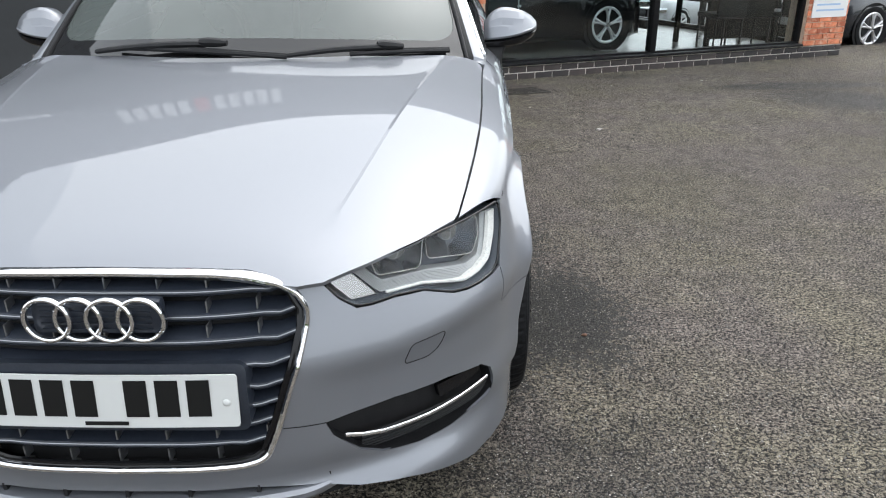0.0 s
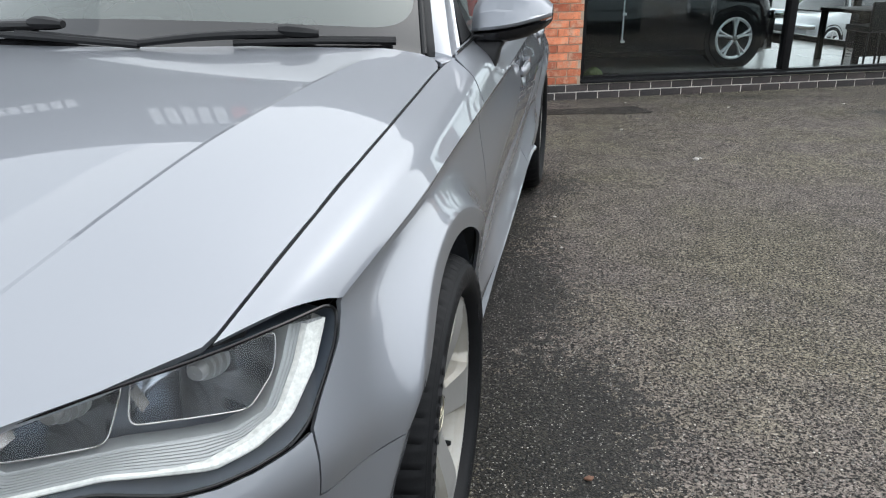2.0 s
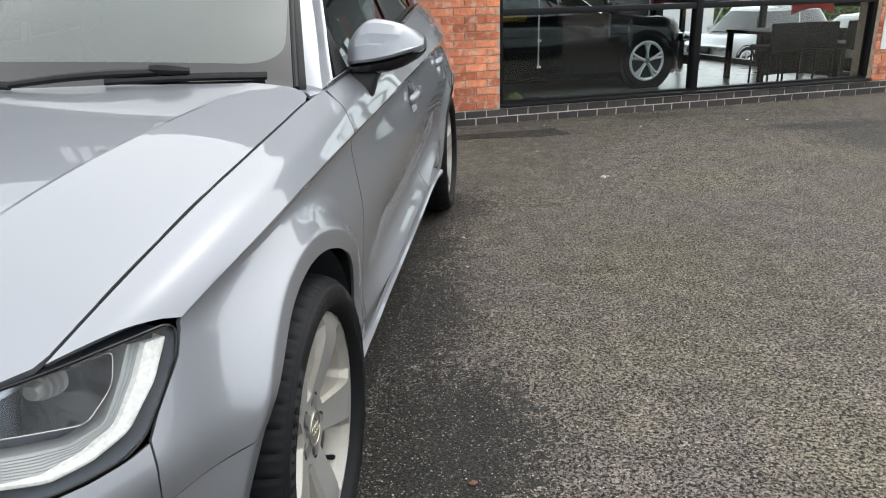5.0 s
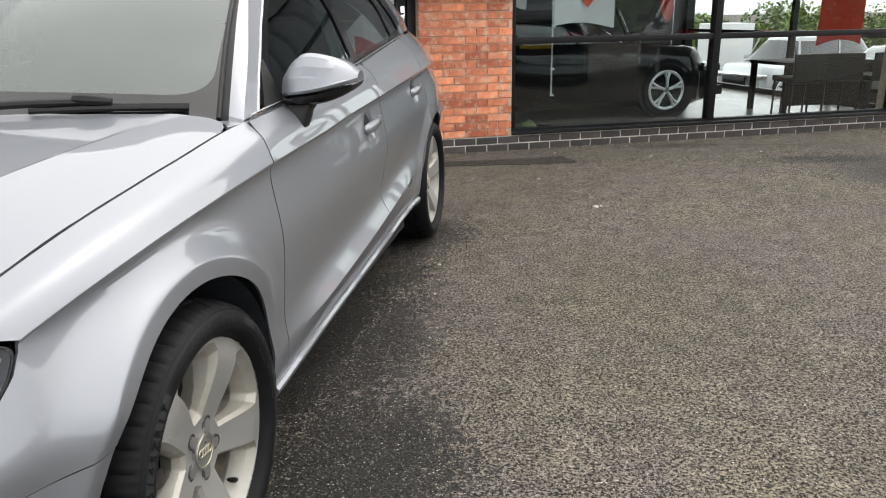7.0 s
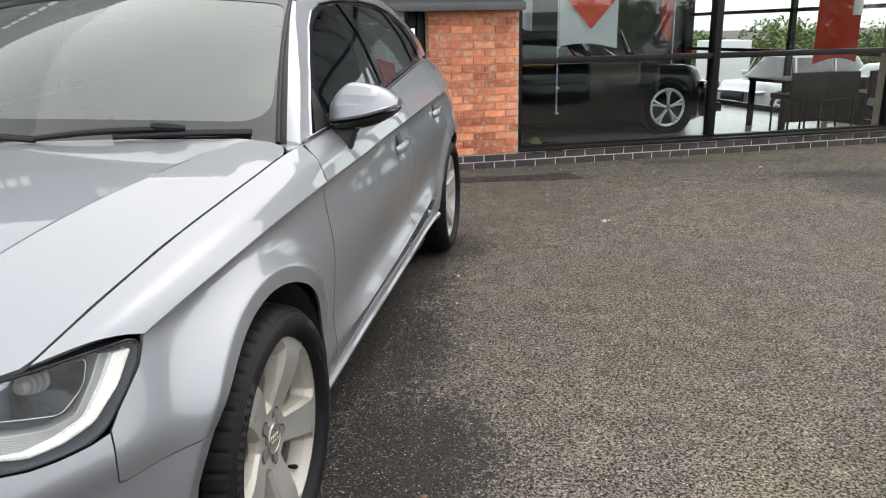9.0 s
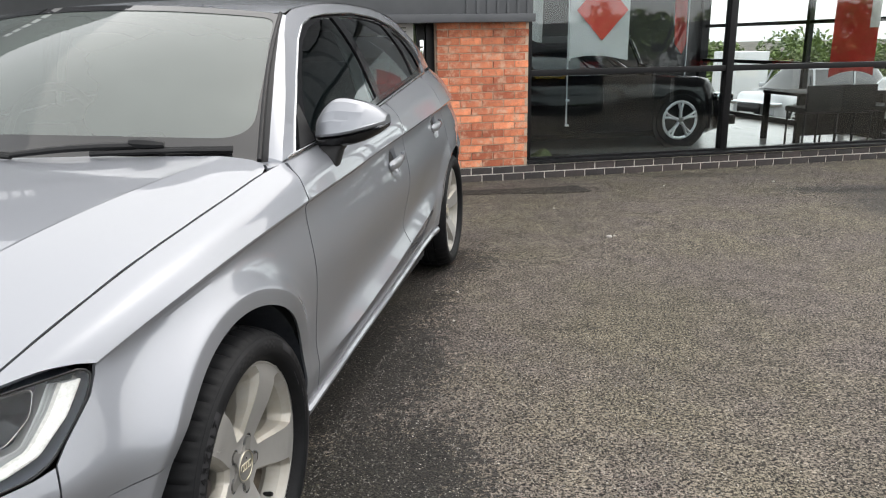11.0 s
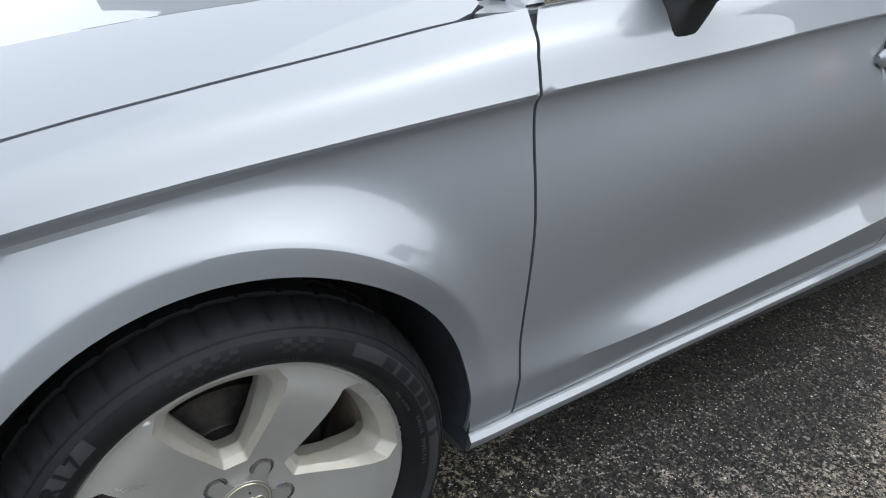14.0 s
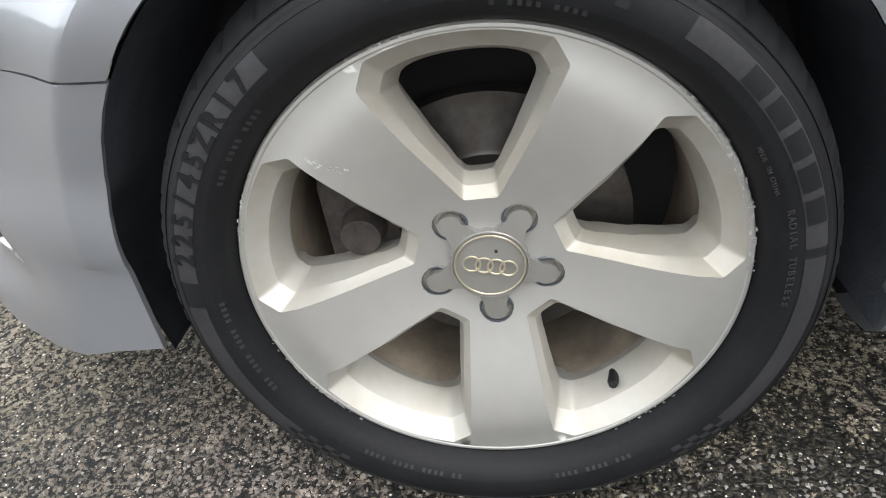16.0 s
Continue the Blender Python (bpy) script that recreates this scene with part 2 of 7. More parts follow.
def panel(fn, outline, step=0.02, holes=(), scale_v=1.0, thick=0.01, flip=False, mirror=1, lines=()):
    """Sheet on the surface fn(u, v) inside an outline in (u, v), less its holes, with returned edges."""
    from mathutils.geometry import delaunay_2d_cdt
    sc = lambda poly: [(u, v * scale_v) for u, v in poly]  # noqa: E731
    loops = [dense(sc(outline), step)] + [dense(sc(h), step) for h in holes]
    verts, edges = [], []
    for lp in loops:
        k = len(verts)
        verts += [Vector(p) for p in lp]
        edges += [(k + i, k + (i + 1) % len(lp)) for i in range(len(lp))]
    for ln in lines:
        k, pts = len(verts), dense(sc(ln), step, closed=False)
        verts += [Vector(p) for p in pts]
        edges += [(k + i, k + i + 1) for i in range(len(pts) - 1)]
        loops.append(pts)
    n_loops = 1 + len(holes)
    us, vs = [p[0] for p in loops[0]], [p[1] for p in loops[0]]
    rim = np.array([p for lp in loops for p in lp])
    nu0, nu1 = int(math.floor(min(us) / step)), int(math.ceil(max(us) / step))
    nv0, nv1 = int(math.floor(min(vs) / step)), int(math.ceil(max(vs) / step))
    for i in range(nu0, nu1 + 1):
        for j in range(nv0, nv1 + 1):
            p = (i * step, j * step)
            if inside(p, loops[0]) and not any(inside(p, lp) for lp in loops[1:n_loops]) and ((rim - p) ** 2).sum(1).min() > (0.45 * step) ** 2:
                verts.append(Vector(p))
    cv, _, cf, _, _, _ = delaunay_2d_cdt(verts, edges, [], 0, 1e-6)
    bm = bmesh.new()
    bv = []
    for p in cv:
        x, y, z = fn(p[0], p[1] / scale_v)
        bv.append(bm.verts.new((mirror * x, y, z)))
    for f in cf:
        c = (sum(cv[i][0] for i in f) / 3, sum(cv[i][1] for i in f) / 3)
        if inside(c, loops[0]) and not any(inside(c, lp) for lp in loops[1:n_loops]):
            tri = [bv[i] for i in f]
            bm.faces.new(tri if (mirror > 0) != flip else tri[::-1])
    bmesh.ops.delete(bm, geom=[v for v in bm.verts if not v.link_faces], context="VERTS")
    bm.normal_update()
    if thick:
        rim_e = [e for e in bm.edges if e.is_boundary]
        low = {}
        for e in rim_e:
            for v in e.verts:
                if v not in low:
                    low[v] = bm.verts.new(v.co - v.normal * thick)
        for e in rim_e:
            lp = e.link_loops[0]
            a, b = lp.vert, lp.link_loop_next.vert
            bm.faces.new((b, a, low[a], low[b]))
    return bm

def curve(*knots):
    """A smooth function through (t, value) knots."""
    ts = [k[0] for k in knots]
    vs = [k[1] for k in knots]
    n = len(ts)
    ms = []
    for i in range(n):
        a, b = max(i - 1, 0), min(i + 1, n - 1)
        ms.append((vs[b] - vs[a]) / (ts[b] - ts[a]))

    def f(t):
        if t <= ts[0]:
            return vs[0] + ms[0] * (t - ts[0])
        if t >= ts[-1]:
            return vs[-1] + ms[-1] * (t - ts[-1])
        i = 0
        while t > ts[i + 1]:
            i += 1
        h = ts[i + 1] - ts[i]
        s = (t - ts[i]) / h
        return ((1 + 2 * s) * (1 - s) ** 2 * vs[i] + s * (1 - s) ** 2 * h * ms[i]
                + s * s * (3 - 2 * s) * vs[i + 1] + s * s * (s - 1) * h * ms[i + 1])
    return f


def smooth(a, b, t):
    s = min(max((t - a) / (b - a), 0.0), 1.0)
    return s * s * (3 - 2 * s)


# wheels: front and rear axle, arch radius
AXLE_F, AXLE_R, HUB_Z, ARCH_Z, ARCH_R = 0.885, 3.517, 0.309, 0.309, 0.372

# The side of the body: lengthwise lines, from the sill up to the bonnet gap and the window line.
crease_z = curve((0.30, 0.655), (0.50, 0.729), (0.753, 0.786), (1.015, 0.813), (1.345, 0.836), (1.72, 0.854), (1.97, 0.870), (2.40, 0.888), (3.05, 0.912), (3.60, 0.925), (4.20, 0.93))
crease_x = curve((0.30, 0.700), (0.50, 0.785), (0.753, 0.833), (1.015, 0.847), (1.345, 0.857), (2.0, 0.866), (2.6, 0.866), (3.3, 0.853), (3.8, 0.815), (4.2, 0.715))
low_z = curve((0.3, 0.335), (1.352, 0.346), (1.57, 0.356), (1.86, 0.376), (2.12, 0.394), (2.405, 0.418), (2.97, 0.468), (3.6, 0.49), (4.2, 0.50))
top_x = curve((0.354, 0.684), (0.5, 0.712), (0.7, 0.740), (0.9, 0.754), (1.1, 0.761), (1.25, 0.768), (1.37, 0.778), (1.62, 0.785), (2.285, 0.780), (2.44, 0.776), (3.22, 0.735), (3.5, 0.715), (3.9, 0.66), (4.2, 0.57))
top_z = curve((0.354, 0.737), (0.5, 0.787), (0.7, 0.840), (0.9, 0.873), (1.1, 0.899), (1.25, 0.920), (1.37, 0.933), (1.62, 0.949), (2.285, 0.991), (2.44, 1.004), (3.22, 1.062), (3.5, 1.078), (3.9, 1.09), (4.2, 1.09))
body_x = curve((0.30, 0.720), (0.374, 0.792), (0.46, 0.826), (0.54, 0.848), (0.75, 0.860), (1.1, 0.860), (1.35, 0.863), (1.6, 0.870), (2.3, 0.876), (3.0, 0.874), (3.5, 0.868), (3.9, 0.835), (4.2, 0.745))


def flange(y, z, axle):
    """How far the wheel-arch flange and the bulge above it stand out."""
    r = math.hypot(y - axle, z - ARCH_Z) - ARCH_R
    a = math.degrees(math.atan2(z - ARCH_Z, y - axle))
    k = (0.30 + 0.70 * smooth(20.0, 62.0, a)) * (0.62 + 0.38 * smooth(165.0, 125.0, a)) * smooth(0.22, 0.40, z)
    if axle > 2:
        k *= 0.7
    t = (r - 0.040) / 0.085
    s = min(0.5 * (t + math.sqrt(t * t + 0.0035)), 1.0)      # a rounded fold between flange and flank
    lean = 0.010 * min(max((0.040 - r) / 0.040, 0.0), 1.0) * (0.4 + 0.6 * smooth(20.0, 62.0, a)) * smooth(0.22, 0.40, z)
    return 0.034 * k * (1 - s) ** 2 - lean * (0.7 if axle > 2 else 1.0)


def sill_rise(y):
    """How much higher the sill and the door's foot lie towards the rear."""
    return 0.038 * min(max(y - 1.30, 0.0), 1.8)


def side(y, v):
    """A point of the body's left side; v counts the lines upwards."""
    bx, cx, cz, lz = body_x(y), crease_x(y), crease_z(y), low_z(y)
    f = smooth(1.25, 1.75, y) * (1 - smooth(2.75, 3.2, y))
    g = 1 - smooth(0.9, 2.2, y)
    xs = (bx - 0.062, bx - 0.026 - 0.010 * f, bx - 0.014 + 0.015 * f, bx - 0.016 - 0.017 * f, bx, cx - 0.010 - 0.004 * g, cx, 0.5 * (cx + top_x(y)) + 0.012, top_x(y))
    zs = (0.195 + sill_rise(y), 0.258 + sill_rise(y), lz, lz + 0.070, 0.42 * lz + 0.58 * cz, cz - 0.032 - 0.010 * g, cz, 0.5 * (cz + top_z(y)) + 0.010, top_z(y))
    i = min(max(int(v), 0), 7)
    s = v - i

    def tangent(w, k, up):
        if k in (2, 6):
            return (w[k + 1] - w[k]) if up else (w[k] - w[k - 1])
        if k == 3:
            return 0.7 * (w[3] - w[2]) + 0.15 * (w[4] - w[2])
        if k == 0:
            return w[1] - w[0]
        if k == 8:
            return w[8] - w[7]
        return 0.5 * (w[k + 1] - w[k - 1])

    def mix(w):
        a, b = tangent(w, i, True), tangent(w, i + 1, False)
        return (1 + 2 * s) * (1 - s) ** 2 * w[i] + s * (1 - s) ** 2 * a + s * s * (3 - 2 * s) * w[i + 1] + s * s * (s - 1) * b

    x, z = mix(xs), mix(zs)
    for axle in (AXLE_F, AXLE_R):
        x += flange(y, z, axle)
    return (x, y, z)


def side_v(y, z):
    """The line number at which the side has the height z."""
    a, b = 0.0, 8.0
    for _ in range(30):
        m = 0.5 * (a + b)
        if side(y, m)[2] < z:
            a = m
        else:
            b = m
    return 0.5 * (a + b)


# The nose: a plan line round the front and an inset that grows upwards.
PLAN = ((0.0, 0.0), (0.2, 0.008), (0.36, 0.045), (0.48, 0.098), (0.57, 0.146), (0.66, 0.214), (0.735, 0.292), (0.792, 0.374), (0.826, 0.46), (0.847, 0.54), (0.860, 0.63))
_len = [0.0]
for _a, _b in zip(PLAN, PLAN[1:]):
    _len.append(_len[-1] + math.hypot(_b[0] - _a[0], _b[1] - _a[1]))
NOSE_END = _len[-1]
plan_x = curve(*zip(_len, [p[0] for p in PLAN]))
plan_y = curve(*zip(_len, [p[1] for p in PLAN]))


def nose(q, z):
    """A point of the bumper; q runs from the middle round to the wheel arch, in metres."""
    s = 1 if q >= 0 else -1
    q = abs(q)
    tx, ty = plan_x(q + 1e-3) - plan_x(q - 1e-3), plan_y(q + 1e-3) - plan_y(q - 1e-3)
    if q < 2e-3:
        tx, ty = 1.0, 0.0
    k = math.hypot(tx, ty)
    nx, ny = ty / k, -tx / k
    ledge = z - (0.536 + 0.034 * smooth(0.45, 0.95, q))     # a shoulder that climbs towards the side
    inset = 0.195 * (ledge + math.sqrt(ledge * ledge + 0.00016))
    inset += 0.008 * smooth(0.34, 0.42, z) * smooth(-0.005, -0.07, ledge) * smooth(0.36, 0.50, q)
    if z < 0.33:
        inset += 0.010 * smooth(0.33, 0.26, z) * (1 - 0.85 * smooth(0.84, 0.98, q)) - 0.030 * smooth(0.27, 0.20, z) * (1 - smooth(0.62, 0.98, q))
    fade = 1 + 0.22 * math.exp(-((q - 0.80) / 0.16) ** 2) - 0.14 * smooth(0.92, 1.05, q)
    x, y = plan_x(q) - nx * inset * fade, plan_y(q) - ny * inset * fade
    x += flange(y, z, AXLE_F)
    x -= 0.012 * smooth(0.95, 1.10, q) * smooth(0.50, 0.36, z)
    return (s * x, y, z)


# The bonnet: heights over the plan, with a ridge that runs forward and inward.
bon_mid = curve((0.03, 0.700), (0.12, 0.752), (0.3, 0.812), (0.6, 0.885), (0.9, 0.942), (1.2, 0.986))
ridge_x = curve((0.1, 0.360), (0.214, 0.397), (0.393, 0.449), (0.623, 0.506), (0.948, 0.572), (1.216, 0.625))


RIDGE_W = 0.009


def bonnet_z(x, y):
    x = abs(x)
    e, ze, zm = top_x(y), top_z(y), bon_mid(y)
    r = ridge_x(y)
    zr = ze + (zm - ze) * (1 - (r / e) ** 2.1) + 0.016 * smooth(0.2, 0.7, y)
    if x < r:
        return zm + (zr - zm) * (x / r) ** 2
    s = (x - r) / max(e - r, 0.01)
    zr += 0.0026 * smooth(r, r + RIDGE_W, x) * smooth(0.16, 0.40, y) * smooth(1.32, 1.05, y)
    return zr + (ze - zr) * (0.75 * s + 0.25 * s * s)

# ---- ground ----
WALL_O, WALL_A = Vector((1.198, 7.148, 0.0)), radians(23.06)
WALL_D, WALL_N = Vector((math.cos(WALL_A), math.sin(WALL_A), 0)), Vector((math.sin(WALL_A), -math.cos(WALL_A), 0))
GROUND_AT_WALL = -0.150


def ground_z(x, y):
    """Level by the car, falling gently to the building and on behind it."""
    d = (Vector((x, y, 0)) - WALL_O).dot(WALL_N)      # distance in front of the wall
    z = GROUND_AT_WALL * smooth(3.6, 0.0, d)
    if d < 0:
        z -= 1.25 * smooth(0, -11.0, d) + 0.6 * smooth(-11, -60, d)
    return z


def tarmac(name, tone_down=1.0, damp=()):
    """Worn aggregate: close-set stones, a broken net of dark crevices, pale chips, patches of damp and painted shade.
    """
    m = material(name, (0.06, 0.058, 0.055), 0.85)
    b = m.node_tree.nodes["Principled BSDF"]
    co = coords(m)

    def noise_of(scale, detail=3.0, rough=0.6, vec=None):
        n = node(m, "ShaderNodeTexNoise", Scale=scale, Detail=detail, Roughness=rough)
        link(m, vec or co, n.inputs["Vector"])
        return n

    def cells(scale, vec, feature="F1"):
        n = node(m, "ShaderNodeTexVoronoi", Scale=scale, Randomness=1.0)
        n.feature = feature
        link(m, vec, n.inputs["Vector"])
        return n

    def ranged(socket, f0, f1, t0, t1):
        n = node(m, "ShaderNodeMapRange", From_Min=f0, From_Max=f1, To_Min=t0, To_Max=t1)
        link(m, socket, n.inputs[0])
        return n.outputs[0]

    def maths(op, x, y):
        n = m.node_tree.nodes.new("ShaderNodeMath")
        n.operation = op
        for i, v in enumerate((x, y)):
            if isinstance(v, (int, float)):
                n.inputs[i].default_value = v
            else:
                link(m, v, n.inputs[i])
        return n.outputs[0]

    def shifted(socket, amount):
        n = m.node_tree.nodes.new("ShaderNodeVectorMath")
        n.operation = "MULTIPLY_ADD"
        n.inputs[1].default_value = amount
        link(m, socket, n.inputs[0])
        link(m, co, n.inputs[2])
        return n.outputs[0]

    warp = shifted(noise_of(150.0, 2.0).outputs["Color"], (0.004, 0.004, 0.0))
    stones, seams = cells(112.0, warp), cells(112.0, warp, "DISTANCE_TO_EDGE")
    chips, small = cells(270.0, co), cells(250.0, warp, "DISTANCE_TO_EDGE")
    lumps = noise_of(105.0, 3.0, 0.6)
    clot = noise_of(9.0, 4.0, 0.6)
    broad = noise_of(0.55, 5.0, 0.6)
    grit = noise_of(520.0, 3.0, 0.7)
    # ragged, grainy damp patches; those beside the car also paint its shade
    wet_shade = None
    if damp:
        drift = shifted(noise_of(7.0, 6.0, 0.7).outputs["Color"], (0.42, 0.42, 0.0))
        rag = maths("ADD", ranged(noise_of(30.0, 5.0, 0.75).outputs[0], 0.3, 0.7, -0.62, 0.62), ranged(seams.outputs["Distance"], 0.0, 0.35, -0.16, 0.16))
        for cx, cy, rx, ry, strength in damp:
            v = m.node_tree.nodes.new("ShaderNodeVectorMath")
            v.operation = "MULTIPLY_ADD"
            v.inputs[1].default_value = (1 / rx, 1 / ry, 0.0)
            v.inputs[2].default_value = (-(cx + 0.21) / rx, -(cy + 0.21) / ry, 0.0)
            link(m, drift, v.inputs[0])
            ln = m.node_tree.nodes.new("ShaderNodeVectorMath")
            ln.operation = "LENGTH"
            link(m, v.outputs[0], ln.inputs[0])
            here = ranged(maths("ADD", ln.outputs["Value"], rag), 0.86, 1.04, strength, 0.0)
            wet_shade = here if wet_shade is None else maths("MAXIMUM", wet_shade, here)
    tone = m.node_tree.nodes.new("ShaderNodeValToRGB")
    els = tone.color_ramp.elements
    els[0].position, els[0].color = 0.0, (0.104, 0.0915, 0.074, 1)
    els[1].position, els[1].color = 1.0, (0.190, 0.168, 0.138, 1)
    e = els.new(0.5)
    e.color = (0.141, 0.124, 0.101, 1)
    sep = m.node_tree.nodes.new("ShaderNodeSeparateColor")
    link(m, stones.outputs["Color"], sep.inputs[0])
    link(m, sep.outputs[0], tone.inputs[0])
    # crevices: open along some of the seams, closed along others, wider in the clots
    keen = maths("ADD", ranged(lumps.outputs[0], 0.38, 0.62, 0.13, -0.09), ranged(clot.outputs[0], 0.35, 0.65, 0.02, -0.02))
    if wet_shade is not None:
        keen = maths("ADD", keen, maths("MULTIPLY", wet_shade, 0.045))
    seam = ranged(maths("SUBTRACT", seams.outputs["Distance"], keen), 0.0, 0.035, 0.02, 1.0)
    fine = ranged(maths("SUBTRACT", small.outputs["Distance"], maths("MULTIPLY", keen, 0.9)), 0.0, 0.06, 0.25, 1.0)
    shade = maths("MULTIPLY", maths("MULTIPLY", seam, fine), ranged(broad.outputs[0], 0.3, 0.7, 0.82 * tone_down, 1.14 * tone_down))
    shade = maths("MULTIPLY", shade, ranged(clot.outputs[0], 0.3, 0.7, 0.88, 1.12))
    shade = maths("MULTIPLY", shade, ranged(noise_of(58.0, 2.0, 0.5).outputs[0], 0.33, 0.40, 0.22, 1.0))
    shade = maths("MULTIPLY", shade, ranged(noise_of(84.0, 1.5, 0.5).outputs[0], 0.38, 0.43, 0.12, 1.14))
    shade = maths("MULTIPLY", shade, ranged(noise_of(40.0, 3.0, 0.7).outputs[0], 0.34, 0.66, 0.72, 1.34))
    shade = maths("MULTIPLY", shade, ranged(grit.outputs[0], 0.3, 0.7, 0.70, 1.30))
    if wet_shade is not None:
        shade = maths("MULTIPLY", shade, ranged(wet_shade, 0.0, 1.0, 1.0, 0.21))
    col = m.node_tree.nodes.new("ShaderNodeVectorMath")
    col.operation = "SCALE"
    link(m, tone.outputs[0], col.inputs[0])
    link(m, shade, col.inputs["Scale"])
    # browner and more purple patches
    hue = m.node_tree.nodes.new("ShaderNodeMix")
    hue.data_type = "RGBA"
    hue.blend_type = "MIX"
    link(m, ranged(noise_of(1.3, 4.0, 0.65).outputs[0], 0.38, 0.62, 0.0, 1.0), hue.inputs[0])
    hue.inputs[6].default_value = (1.03, 1.02, 0.92, 1)
    hue.inputs[7].default_value = (1.0, 0.96, 1.03, 1)
    tint = m.node_tree.nodes.new("ShaderNodeVectorMath")
    tint.operation = "MULTIPLY"
    link(m, col.outputs[0], tint.inputs[0])
    link(m, hue.outputs[2], tint.inputs[1])
    col = tint
    # pale quartz chips, fine and coarse
    pick = m.node_tree.nodes.new("ShaderNodeSeparateColor")
    link(m, chips.outputs["Color"], pick.inputs[0])
    chip = maths("MULTIPLY", ranged(pick.outputs[1], 0.955, 0.965, 0.0, 1.0), ranged(chips.outputs["Distance"], 0.32, 0.46, 0.9, 0.0))
    coarse = cells(120.0, co)
    pick = m.node_tree.nodes.new("ShaderNodeSeparateColor")
    link(m, coarse.outputs["Color"], pick.inputs[0])
    chip = maths("MAXIMUM", chip, maths("MULTIPLY", ranged(pick.outputs[1], 0.982, 0.986, 0.0, 1.0), ranged(coarse.outputs["Distance"], 0.24, 0.36, 1.0, 0.0)))
    mix = m.node_tree.nodes.new("ShaderNodeMix")
    mix.data_type = "RGBA"
    link(m, chip, mix.inputs[0])
    link(m, col.outputs[0], mix.inputs[6])
    mix.inputs[7].default_value = (0.48, 0.455, 0.405, 1)
    link(m, mix.outputs[2], b.inputs["Base Color"])
    if wet_shade is not None:
        link(m, ranged(wet_shade, 0.0, 1.0, 0.88, 0.62), b.inputs["Roughness"])
    b.inputs["Specular IOR Level"].default_value = 0.35
    rise = maths("ADD", maths("MULTIPLY", seam, 0.9), ranged(seams.outputs["Distance"], 0.0, 0.45, 0.0, 0.5))
    rise = maths("ADD", rise, maths("MULTIPLY", sep.outputs[1], 0.35))
    bp = node(m, "ShaderNodeBump", Strength=0.9, Distance=0.004)
    link(m, rise, bp.inputs["Height"])
    bp2 = node(m, "ShaderNodeBump", Strength=0.4, Distance=0.0012)
    link(m, grit.outputs[0], bp2.inputs["Height"])
    link(m, bp.outputs[0], bp2.inputs["Normal"])
    link(m, bp2.outputs[0], b.inputs["Normal"])
    return m


# centre x, y, half widths, strength; the ones along the car deepen its shade too
DAMP_SHADE = ((1.02, 1.30, 0.32, 0.42, 1.0), (0.72, 2.05, 0.36, 0.66, 0.97), (1.02, 0.30, 0.34, 0.34, 0.45), (0.66, 2.9, 0.28, 0.55, 0.8), (0.78, 3.55, 0.26, 0.36, 0.8), (0.72, 0.90, 0.20, 0.26, 0.8),
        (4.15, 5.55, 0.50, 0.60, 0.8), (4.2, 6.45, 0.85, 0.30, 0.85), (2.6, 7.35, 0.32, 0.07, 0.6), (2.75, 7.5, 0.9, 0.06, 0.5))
TARMAC = tarmac("tarmac", damp=DAMP_SHADE)
TARMAC_OLD = tarmac("darker_tarmac", tone_down=0.30)
rows = []
for i in range(60):
    y = -6 + 0.35 * i if i < 50 else 11.15 + (i - 49) * 12.0 * 1.15 ** (i - 49)
    rows.append([((-1 if j < 30 else 1) * 0.30 * abs(j - 30) * (1 if abs(j - 30) < 24 else 1.0 + 0.9 * (abs(j - 30) - 23) ** 2.2), y, 0) for j in range(61)])
rows = [[(x, y, ground_z(x, y)) for x, y, _ in r] for r in rows]
far = [[(x, -60 + 54 * k / 6 - 0.001, 0.0) for x, _, _ in rows[0]] for k in range(6)]
bm = bmesh.new()
grid_mesh(bm, far + rows)
bmesh.ops.recalc_face_normals(bm, faces=bm.faces)
if sum(f.normal.z for f in bm.faces) < 0:
    bmesh.ops.reverse_faces(bm, faces=bm.faces)
me = bpy.data.meshes.new("ground")
for f in bm.faces:
    f.smooth = True
bm.to_mesh(me)
bm.free()
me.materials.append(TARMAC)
tagged(new("ground", me), "worn grey tarmac forecourt with damp patches and painted shade beside the car", "tarmac", kind="structure")

# a repaired strip of darker tarmac before the entrance, 4 mm proud
rnd = random.Random(31)
edge = []
for p in dense([(0.20, 6.05), (1.03, 6.20), (1.45, 6.24), (1.68, 6.37), (1.53, 6.72), (1.28, 6.60), (0.70, 6.42), (0.20, 6.30)], 0.035):
    edge.append((p[0] + rnd.uniform(-0.012, 0.012), p[1] + rnd.uniform(-0.012, 0.012)))
part_mesh = panel(lambda x, y: (x, y, ground_z(x, y) + 0.004), edge, 0.1, thick=0.006)
me = bpy.data.meshes.new("tarmac_patch")
part_mesh.to_mesh(me)
part_mesh.free()
me.materials.append(TARMAC_OLD)
tagged(new("tarmac_patch", me), "strip of darker repaired tarmac by the entrance", "tarmac", kind="structure")

# ---- the silver car ----
car = thing("hatchback_car", "silver five-door hatchback parked on a tarmac forecourt", "car")
GAP = 0.0026


def side_line(v, y0, y1, n=40):
    return [(y0 + (y1 - y0) * i / n, v) for i in range(n + 1)]


def at_z(y, z):
    return (y, side_v(y, z))


def arc_v(axle, a0, a1, n=40, r=ARCH_R):
    pts = []
    for i in range(n + 1):
        a = radians(a0 + (a1 - a0) * i / n)
        pts.append(at_z(axle + r * math.cos(a), ARCH_Z + r * math.sin(a)))
    return pts


SV = 0.085   # metres between two lines of the side, roughly
